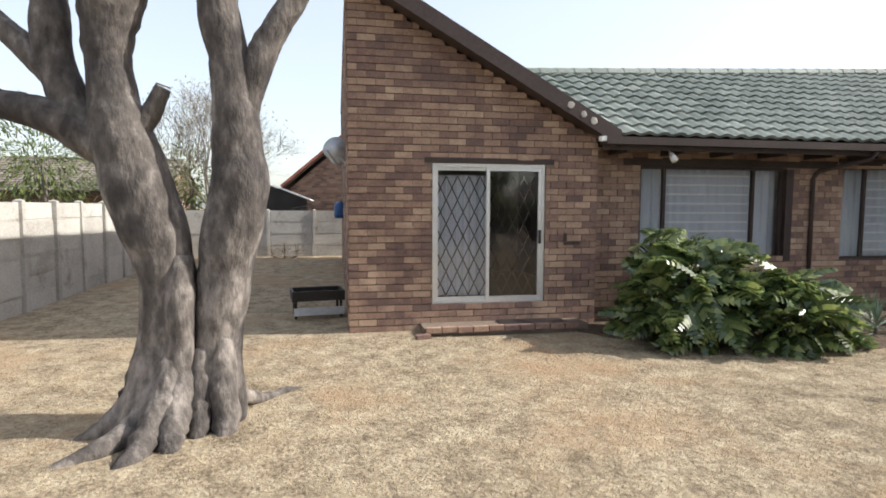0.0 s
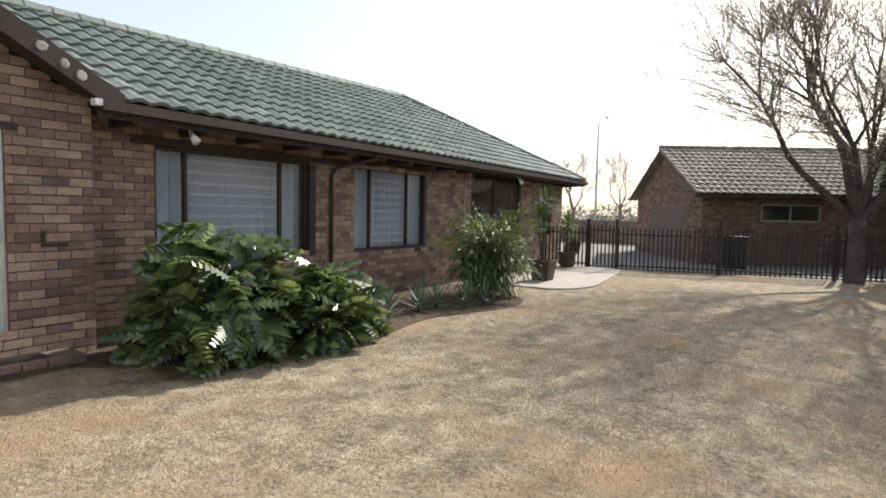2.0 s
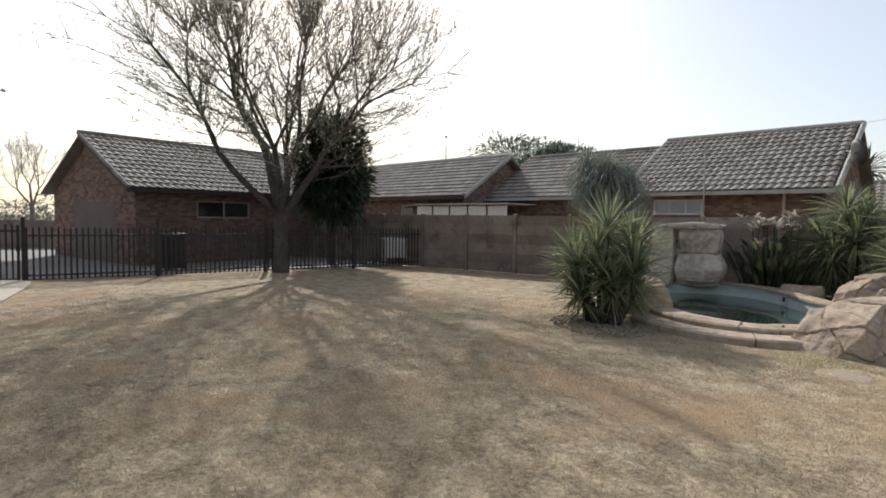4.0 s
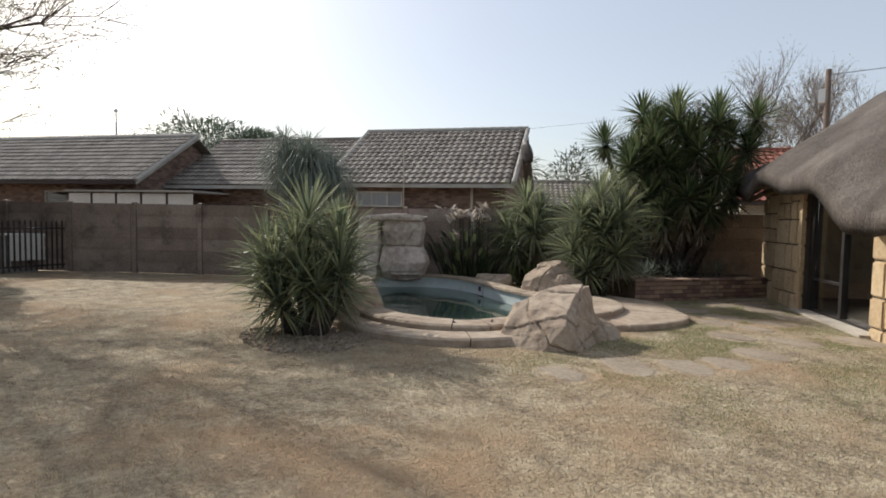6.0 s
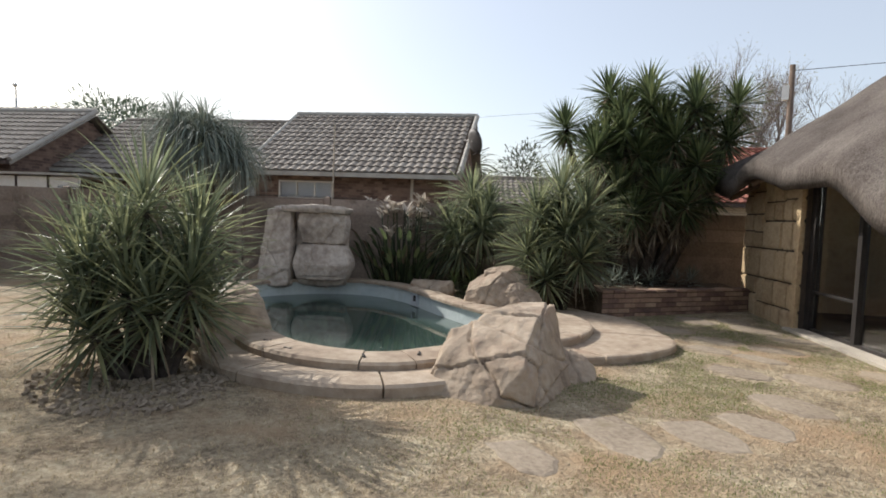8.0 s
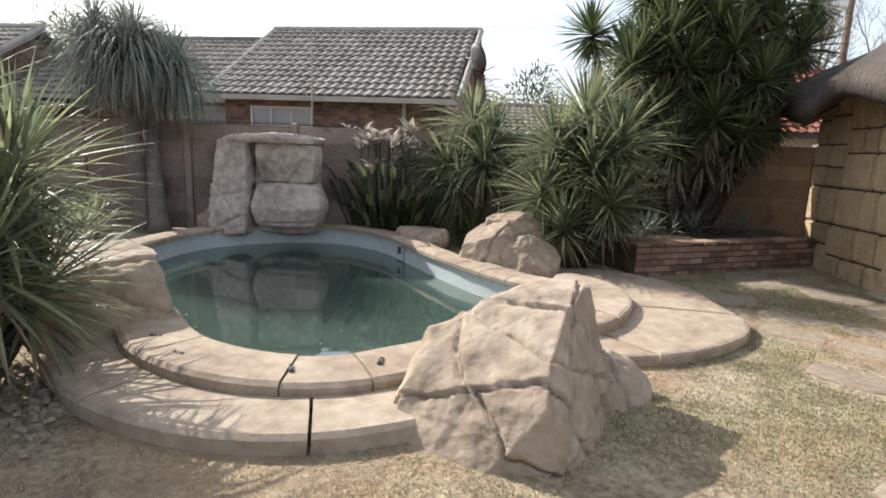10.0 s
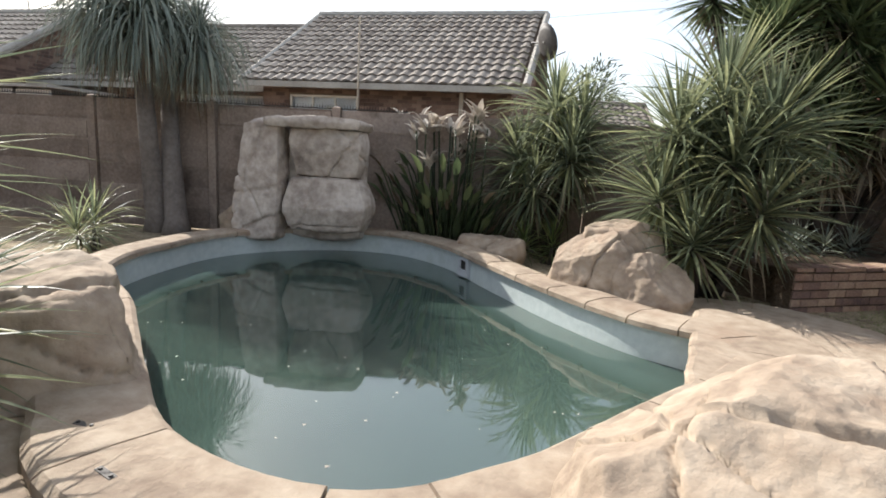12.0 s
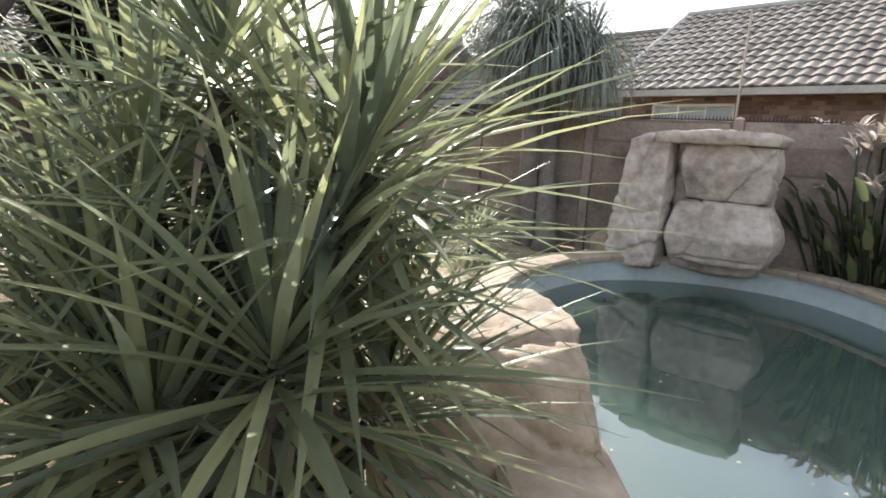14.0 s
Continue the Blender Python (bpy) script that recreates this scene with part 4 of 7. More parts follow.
boulder("small_rock", "small flat grey rock beside the coping", (11.3, -9.5, 0.06), 30, [((0, 0, 0.03), (0.34, 0.2, 0.17), 21, [((0, 0, 1), (0, 0, 0.12))], [], 0.3)], M_rock, "small rocks")
boulder("small_rock", "small rounded rock beside the coping", (10.86, -9.35, 0.06), 10, [((0, 0, 0.03), (0.24, 0.19, 0.19), 23, [((0.3, 0.3, 0.9), (0, 0, 0.12))], [], 0.25)], M_rock, "small rocks")


def waterfall():
    w = base("rock_waterfall", (13.07, -8.36, 0), "grey moulded rock waterfall with a flat capstone", "waterfall")
    face = pose(13.07, -8.36, 0.03, 0, 0, math.degrees(math.atan2(0.54, 0.84)))   # local -x runs towards the pool's skimmer, local -y faces into the garden wall

    def lump(name, u0, u1, v0, v1, z0, z1, seed, boxy=0.6, taper=None, cracks=(), planes=(), label="", mat=M_greyrock):
        m = face @ pose(-(u0 + u1) / 2, -(v0 + v1) / 2, (z0 + z1) / 2)
        me = stone(name, m, ((u1 - u0) / 2, (v1 - v0) / 2, (z1 - z0) / 2), seed, planes, cracks, boxy, taper, 0.9, low=-9, groove=0.035, step=0.01)
        me.materials.append(mat)
        return part(name, me, None, w, label)
    lump("pillar_rock", -1.16, -0.54, -0.1, 0.42, -0.1, 1.52, 31, 0.72, lambda t: (0.92 - 0.14 * t, 0.95 - 0.15 * t, -0.05 * t, 0), [((0.1, 0.2, 1), (0, 0, -0.05)), ((0.9, 0.1, 0.35), (0.05, 0, 0.4)), ((0.8, 0.1, -0.5), (-0.05, 0, -0.45)), ((0.3, 0.1, 0.9), (0, 0, -0.5))])
    lump("side_rock", -1.42, -1.06, -0.05, 0.35, -0.1, 0.5, 32, 0.3, None, (), [((0.6, 0.0, 0.75), (0.0, 0, 0.14))], "small pale rock against the pillar", M_rock)
    lump("back_rock", -0.6, 0.48, 0.26, 0.7, -0.1, 1.42, 33, 0.7)
    lump("upper_rock", -0.5, 0.53, -0.04, 0.6, 0.78, 1.44, 34, 0.66, lambda t: (0.97 + 0.1 * min(0.3, t), 0.86 + 0.26 * min(0.4, t), 0, 0), [((0.7, 0.2, 0.6), (-0.25, 0, 0.1)), ((0.75, 0.1, -0.6), (-0.3, 0, 0.15))])
    lump("lower_rock", -0.56, 0.6, -0.06, 0.6, 0.06, 0.82, 35, 0.62, lambda t: (0.9 + 0.14 * min(1, 1.2 * (1 - abs(t + 0.15))), 0.8 + 0.24 * (1 - abs(t + 0.1)), 0, 0), [((0.95, 0.2, 0.15), (0.3, 0, 0)), ((0.1, 0.2, 1), (0, 0, -0.22))])
    lump("capstone", -0.8, 0.56, -0.16, 0.62, 1.41, 1.57, 36, 0.7, lambda t: (1, 1, 0, 0), (), [((0.12, 0, 1), (0.3, 0, 0.055)), ((-0.1, 0, 1), (-0.3, 0, 0.06))], "flat overhanging capstone")


waterfall()


def clip_poly(poly, p, n):
    """The part of a plan outline on the side of p that n points to."""
    out, side = [], lambda q: (q[0] - p[0]) * n[0] + (q[1] - p[1]) * n[1]
    for i in range(len(poly)):
        a, b = poly[i - 1], poly[i]
        sa, sb = side(a), side(b)
        if (sa < 0) != (sb < 0):
            k = sa / (sa - sb)
            out.append((a[0] + (b[0] - a[0]) * k, a[1] + (b[1] - a[1]) * k))
        if sb >= 0:
            out.append(b)
    return out


def worn_slab(poly, z0, z1, seed=0.0):
    """A cast slab with a rounded top edge and a chipped, uneven side."""
    pts, k = [], len(poly)
    for i in range(k):
        a, b = Vector(poly[i]), Vector(poly[(i + 1) % k])
        m = max(1, int((b - a).length / 0.06))
        pts += [tuple(a.lerp(b, t / m)) for t in range(m)]
    if sum(pts[i - 1][0] * pts[i][1] - pts[i][0] * pts[i - 1][1] for i in range(len(pts))) < 0:
        pts.reverse()
    g, n = Geo(), len(pts)
    for d, z in ((-0.012, z0), (-0.004, z0 + (z1 - z0) * 0.4), (0.0, z1 - 0.03), (-0.012, z1 - 0.008), (-0.04, z1)):
        for x, y in offset(pts, d - 0.001):
            w = 0.014 * noise.noise(Vector((x * 7 + seed, y * 7, z * 9))) + 0.008 * noise.noise(Vector((x * 22, y * 22, z * 20 + seed)))
            g.v.append((x + w, y + w, z + (0.25 * w if z > z0 + 0.01 else 0)))
    for r in range(4):
        g.f += [(r * n + i, r * n + (i + 1) % n, (r + 1) * n + (i + 1) % n, (r + 1) * n + i) for i in range(n)]
    g.f.append(tuple(4 * n + i for i in range(n)))
    return g


DECK = spline([(7.95, -6.2), (7.2, -6.42), (6.72, -6.95), (6.46, -7.6), (6.47, -8.1), (6.78, -8.6), (7.2, -9.2), (7.9, -9.5), (8.6, -9.3), (9.0, -8.55), (8.2, -7.6)], 5)


def pool_deck():
    d = base("pool_deck", (7.4, -7.8, 0), "curved sandstone-coloured slab deck beside the pool", "deck")
    ja, na, jb, nb = (7.12, -6.75), (0.4, 0.92), (7.0, -8.16), (0.38, -0.92)
    neg = lambda v: (-v[0], -v[1])
    for k, q in enumerate((clip_poly(DECK, ja, na), clip_poly(clip_poly(DECK, ja, neg(na)), jb, neg(nb)), clip_poly(DECK, jb, nb))):
        part("slab", worn_slab(q, -0.22, 0.0 + 0.003 * k, k * 3.3), M_rock, d)
    st = base("deck_step", (7.9, -7.5, 0), "rounded upper sandstone step of the pool", "step")
    top = spline([(8.0, -6.5), (7.52, -6.72), (7.37, -7.1), (7.43, -7.75), (7.68, -8.22), (8.05, -8.5), (8.45, -8.45), (8.3, -7.6)], 5)
    for k, n in enumerate(((0.3, 0.95), (-0.3, -0.95))):
        part("slab", worn_slab(clip_poly(top, (7.6, -7.2), n), -0.05, 0.1, 9.0 + k), M_rock, st)


pool_deck()


# plan centre, half length, half width, turn
STONES = ((6.62, -3.95, 0.3, 0.2, -30), (6.2, -4.68, 0.42, 0.24, -40), (5.72, -5.12, 0.36, 0.26, -40), (5.4, -5.6, 0.32, 0.24, -40), (5.18, -6.42, 0.38, 0.26, -35), (5.7, -7.38, 0.34, 0.22, -12), (4.98, -7.5, 0.34, 0.24, -20),
          (6.1, -8.3, 0.3, 0.2, -18), (6.12, -8.9, 0.34, 0.18, -24), (5.4, -8.84, 0.32, 0.18, 8), (5.55, -8.18, 0.3, 0.16, -14), (4.3, -8.2, 0.36, 0.22, -18), (6.8, -9.38, 0.32, 0.24, -4), (5.22, -9.8, 0.3, 0.2, 10),
          (6.62, -10.6, 0.4, 0.26, -60), (5.75, -10.4, 0.46, 0.3, -50), (6.1, -11.0, 0.34, 0.24, -50))


def stepping_stones():
    rng = random.Random(9)
    for x, y, a, b, r in STONES:
        c, d = math.cos(radians(r)), math.sin(radians(r))
        pts = []
        for t in range(9):
            w = 2 * math.pi * t / 9 + rng.uniform(-0.12, 0.12)
            k = 1 / max(abs(math.cos(w)), abs(math.sin(w))) ** 0.75 * rng.uniform(0.86, 1.08)
            u, v = a * k * math.cos(w), b * k * math.sin(w)
            pts.append((x + u * c - v * d, y + u * d + v * c))
        z = lawn_z(x, y)
        thing("stepping_stone", worn_slab(pts, z - 0.06, z + 0.008, x), M_step, "flat irregular sandstone stepping stone in the grass", "paving stone", group="stepping stones")


stepping_stones()


# ---- planter and thatched room ----
def planter():
    p = base("brick_planter", (7.2, -11.2, 0), "low red-brown brick planter with soil", "planter")
    m = frame_of(8.1, -9.85, math.degrees(math.atan2(-2.75, -1.95)), -0.12)
    ln = 3.35
    m2 = m @ pose(0, -0.2, 0)
    part("mortar_core", Geo().box(0, ln, 0.006, 0.2, -0.1, 0.44, m2), M_soil, p)
    brick_wall(p, m2, cut_spans(ln, 0.43, []), M_brick, keep=lambda x, z: True, course=0.084, length=0.226)
    part("soil", Geo().prism([(8.0, -9.95), (6.2, -12.55), (6.6, -13.6), (9.6, -11.8), (9.2, -10.4)], -0.1, 0.3), M_soil, p)
    for k in range(15):
        part("top_brick", Geo().box(k * 0.223 + 0.006, k * 0.223 + 0.217, -0.015 - 0.008 * (k % 3), 0.2, 0.432, 0.47 + 0.006 * math.sin(k * 2.7), m2), M_brick, p)


planter()
HUT_A = math.degrees(math.atan2(-2.12 * 2, 1.04 * 2))
HUT = pose(3.35, -7.0, -0.1, 0, 0, HUT_A)   # local x runs along the front wall, local -y is inside


def hut():
    h = base("wall_thatched_room", (4.7, -9.8, 0), "yellow sandstone block wall with dark joints", "wall", kind="structure")
    # front: x 0..6.0 along, opening 1.85..4.2; outside is local +y
    OPEN = (1.9, 4.27, -0.05, 2.35)
    total, hh = 6.45, 2.5
    g = Geo()
    for a, b, lo, hi in ((0, OPEN[0], -0.2, 1.75), (OPEN[1], total, -0.2, hh), (OPEN[0], OPEN[1], OPEN[3], hh)):
        g.box(a, b, -0.3, -0.03, lo, hi, HUT)
    part("mortar_core", g, M_joint, h)
    rng = random.Random(14)

    def stones(x0, x1, z0, z1, depth=0):
        w, d = x1 - x0, z1 - z0
        if (w < 0.62 and d < 0.55) or (depth > 1 and w < 0.8 and d < 0.7 and rng.random() < 0.3):
            k = 0.012
            bm = bmesh.new()
            bmesh.ops.create_cube(bm, size=1)
            for v in bm.verts:
                v.co = ((x0 + x1) / 2 + v.co.x * (w - 2 * k), -0.02 + v.co.y * 0.07 + rng.uniform(-0.006, 0.006), (z0 + z1) / 2 + v.co.z * (d - 2 * k))
            bmesh.ops.bevel(bm, geom=bm.edges[:], offset=0.022, segments=2, affect="EDGES")
            bmesh.ops.transform(bm, matrix=HUT, verts=bm.verts)
            me = bpy.data.meshes.new("stone_block")
            bm.to_mesh(me)
            bm.free()
            me.materials.append(M_stone)
            part("stone_block", me, None, h)
            return
        f = rng.uniform(0.35, 0.65)
        if (w > d * 1.15) or (d < 0.4):
            stones(x0, x0 + w * f, z0, z1, depth + 1)
            stones(x0 + w * f, x1, z0, z1, depth + 1)
        else:
            stones(x0, x1, z0, z0 + d * f, depth + 1)
            stones(x0, x1, z0 + d * f, z1, depth + 1)
    stones(0, OPEN[0], -0.1, 1.75)
    stones(OPEN[1], total, -0.1, hh)
    # other sides
    o = base("wall_thatched_room_rear", (2, -12, 0), "rear walls of the thatched room", "wall", kind="structure")
    part("closing_wall", Geo().box(0, 0.25, -4.8, -0.31, -0.2, 1.7, HUT).box(total - 0.25, total, -4.8, -0.31, -0.2, hh, HUT).box(0, total, -5.05, -4.81, -0.2, 1.7, HUT), M_stone, o)
    # indoor shade is painted into this floor
    thing("hut_floor", Geo().box(0.26, total - 0.26, -4.8, -0.31, -0.1, 0.06, HUT), M_dark, "floor of the thatched room, coloured near-black for indoor shade", "floor", kind="structure")
    thing("threshold", Geo().box(OPEN[0] - 0.1, OPEN[1] + 0.1, -0.3, 0.16, -0.1, 0.05, HUT), M_pave, "pale concrete threshold of the thatched room", "step", kind="structure")
    d = base("hut_door", (4.7, -9.8, 0), "black steel framed sliding glass door, half open", "door")
    a, b = OPEN[0], OPEN[1]
    part("door_frame", Geo().box(a + 0.001, a + 0.06, -0.2, -0.12, 0.05, 2.35, HUT).box(b - 0.14, b - 0.001, -0.2, -0.1, 0.05, 2.35, HUT).box(a + 0.06, b - 0.14, -0.2, -0.12, 2.28, 2.35, HUT).box(a + 0.06, b - 0.14, -0.2, -0.12, 0.051, 0.09, HUT), M_metalblack, d)
    part("post", Geo().box(a + 1.08, a + 1.17, -0.2, -0.1, 0.09, 2.28, HUT), M_metalblack, d)
    for u, v in ((a + 0.06, a + 1.08), (a + 1.17, b - 0.14)):
        p = part("pane", Geo().box(u, v, -0.165, -0.158, 0.09, 2.28, HUT), M_glass, d)
        p.visible_shadow = False
    part("rail", Geo().box(a + 1.17, b - 0.14, -0.175, -0.13, 0.62, 0.66, HUT), M_metalblack, d)
    part("jamb_post", Geo().box(b + 0.0, b + 0.12, 0.0, 0.05, 0.0, 2.35, HUT), M_stone, d, "pale sandstone jamb")
    # thatch: a thick shell from eave to a rounded ridge
    t = base("thatch_roof", (3, -11, 3), "thick weathered grey thatched roof with a raised eyebrow eave", "roof")
    g = Geo()
    nx, ny = 64, 18
    x0, x1 = -1.2, total + 0.75

    def eave(x):
        brow = math.exp(-((x - 3.55) / 1.78) ** 6)
        return 1.8 + 0.62 * brow + 0.8 * max(0, min(1, (x - 3.6) / 2.9))

    def surfp(x, s, inner=0.0):
        # s: 0 at the eave, 1 at the ridge
        ez = eave(x)
        end = max(0.0, (x - (total - 1.6)) / 2.4)
        end2 = max(0.0, (0.2 - x) / 2.2)
        y = 0.62 - s * (3.3 + 0.0)
        z = ez + (4.75 - ez) * (1 - (1 - s) ** 1.22)
        k = max(end, end2)
        z -= k * k * s * 1.5
        z += 0.05 * noise.noise(Vector((x * 2.2, s * 4, 0))) - inner
        return HUT @ Vector((x, y, z))
    for inner in (0.0, 0.3):
        for i in range(nx + 1):
            for j in range(ny + 1):
                g.v.append(tuple(surfp(x0 + (x1 - x0) * i / nx, j / ny, inner)))
    n1 = (nx + 1) * (ny + 1)
    for i in range(nx):
        for j in range(ny):
            a_, b_, c_, d_ = i * (ny + 1) + j, (i + 1) * (ny + 1) + j, (i + 1) * (ny + 1) + j + 1, i * (ny + 1) + j + 1
            g.f.append((a_, b_, c_, d_))
            g.f.append((n1 + d_, n1 + c_, n1 + b_, n1 + a_))
        a_, b_ = i * (ny + 1), (i + 1) * (ny + 1)
        g.f.append((n1 + a_, n1 + b_, b_, a_))
    for j in range(ny):
        for i in (0, nx):
            a_, b_ = i * (ny + 1) + j, i * (ny + 1) + j + 1
            g.f.append((a_, b_, n1 + b_, n1 + a_))
    part("thatch_front", g, M_thatch, t, smooth=True)
    g = Geo()
    ridge = [surfp(x0 + (x1 - x0) * i / nx, 1.0) for i in range(nx + 1)]
    low = [HUT @ Vector((x0 + (x1 - x0) * i / nx, -5.9, 1.9)) for i in range(nx + 1)]
    g.v = [tuple(p) for p in ridge] + [tuple(p) for p in low]
    g.f = [(i + 1, i, nx + 1 + i, nx + 2 + i) for i in range(nx)]
    part("thatch_back", g, M_thatch, t)
    # poles under the eave
    for x in (0.4, 1.5, 5.0, 5.9):
        part("eave_pole", Geo().tube([HUT @ Vector((x, 0.5, eave(x) - 0.33)), HUT @ Vector((x, -1.2, eave(x) + 0.6))], 0.05, 8), M_wood, t, smooth=True)


hut()


# ---- neighbouring buildings ----
def gabled(name, x, y, ang, length, depth, eave, rise, brick, tile, label, holes=(), over=0.35, verge=None, gholes=(), lip=None):
    """A house with its long front on local x at y=0 (facing local -y), a ridge along x, gables at both ends. holes in the front: (x0, x1, z0, z1)."""
    h = base(name, (x, y, 0), label, "house")
    m = frame_of(x, y, ang, -0.08)
    wl = part("wall", wall_core(Geo(), m, length, eave, list(holes)), M_mortar, h)
    rest = Geo()
    course, ln = 0.084, 0.226
    z, k = course / 2, 0
    sp = cut_spans(length, eave, list(holes))
    while sp(z) is not None:
        for a, b in sp(z):
            xx = math.floor(a / ln) * ln - (ln / 2 if k % 2 else 0)
            while xx < b:
                u, v = max(a, xx), min(b, xx + ln)
                xx += ln
                if v - u > 0.04:
                    rest.box(u + 0.005, v - 0.005, -0.01, 0.006, z - 0.036, z + 0.036, m)
        z += course
        k += 1
    part("front_brickwork", rest, brick, h, kind="stuff")
    hp = eave + rise * (depth / 2) / (depth / 2 + over)
    for x0, x1 in ((0, 0.22), (length - 0.22, length)):
        g = Geo()
        vs = [m @ Vector((xx, yy, zz)) for xx in (x0, x1) for yy, zz in ((0.225, -0.3), (depth, -0.3), (depth, eave), (depth / 2, hp - 0.08), (0.225, eave))]
        g.add(vs, [(0, 1, 2, 3, 4), (9, 8, 7, 6, 5), (0, 5, 6, 1), (1, 6, 7, 2), (2, 7, 8, 3), (3, 8, 9, 4), (4, 9, 5, 0)])
        part("gable_wall", g, brick, h)
    for mg in (m @ pose(0, depth, 0, 0, 0, -90), m @ pose(length, 0, 0, 0, 0, 90)):
        brick_wall(h, mg, cut_spans(depth, hp - 0.15, list(gholes), lambda z: (0, depth) if z < eave else (depth / 2 * (z - eave) / (hp - eave), depth - depth / 2 * (z - eave) / (hp - eave))), brick)
    part("back_wall", Geo().box(0.23, length - 0.23, depth - 0.2, depth, -0.3, eave, m), brick, h)
    r = part("roof", slab([m @ Vector(p) for p in ((-over, -over, eave - 0.02), (length + over, -over, eave - 0.02), (length + over, depth / 2, eave + rise - 0.04), (-over, depth / 2, eave + rise - 0.04))], 0.05), M_wood, h)
    part("roof_back", slab([m @ Vector(p) for p in ((-over, depth / 2, eave + rise - 0.04), (length + over, depth / 2, eave + rise - 0.04), (length + over, depth + over, eave - 0.02), (-over, depth + over, eave - 0.02))], 0.05), tile, h)
    u = m.to_3x3() @ Vector((1, 0, 0))
    w = m.to_3x3() @ Vector((0, depth / 2 + over, rise))
    tl = Geo()
    geo, _me = tile_mesh("roof_tile", tile, 0.25)
    n3 = u.cross(w.normalized())
    m0 = Matrix.Translation(m @ Vector((-over, -over, eave + 0.015))) @ Matrix((u, w.normalized(), n3)).transposed().to_4x4()
    for rr in range(int(w.length / 0.36 + 0.9)):
        for c in range(int((length + 2 * over) / 0.25)):
            mm = m0 @ pose(c * 0.25, rr * 0.36, 0)
            tl.add([mm @ Vector(p) for p in geo.v], geo.f)
    part("roof_tiles", tl, tile, h, kind="stuff")
    a, b = m @ Vector((-over, depth / 2, eave + rise + 0.04)), m @ Vector((length + over, depth / 2, eave + rise + 0.04))
    ridge_caps(h, a, b, M_ridge if verge else tile)
    for xx in (-over, length + over):
        pts = [m @ Vector((xx, -over, eave + 0.03)), m @ Vector((xx, depth / 2, eave + rise + 0.03))]
        ridge_caps(h, pts[0], pts[1], M_ridge if verge else tile, 0.06 if not verge else 0.085, name="verge_cap")
        part("barge_board", Geo().tube([pts[0] - Vector((0, 0, 0.12)), pts[1] - Vector((0, 0, 0.12))], 0.05, 4), M_brown if not verge else M_ridge, h)
    part("gutter", Geo().box(-over, length + over, -over - 0.1, -over, eave - 0.12, eave + 0.01, m), M_brown if lip is None else lip, h)
    return h, m


def small_window(h, m, x0, x1, z0, z1, mat, n=3, glass=True, inner=None):
    w = part("window", Geo().box(x0, x1, 0.02, 0.08, z1 - 0.05, z1, m).box(x0, x1, 0.02, 0.08, z0, z0 + 0.05, m).box(x0, x0 + 0.05, 0.02, 0.08, z0 + 0.05, z1 - 0.05, m).box(x1 - 0.05, x1, 0.02, 0.08, z0 + 0.05, z1 - 0.05, m), mat, h)
    for i in range(1, n):
        xm = x0 + (x1 - x0) * i / n
        part("mullion", Geo().box(xm - 0.02, xm + 0.02, 0.025, 0.075, z0 + 0.05, z1 - 0.05, m), mat, w)
    p = part("pane", Geo().box(x0 + 0.05, x1 - 0.05, 0.045, 0.05, z0 + 0.05, z1 - 0.05, m), M_glass, w)
    p.visible_shadow = False
    # with M_dark this sheet stands for an unlit room, not a real blind
    part("blind", Geo().box(x0, x1, 0.15, 0.16, z0 - 0.02, z1 + 0.02, m), inner or M_curtain, w)
    return w


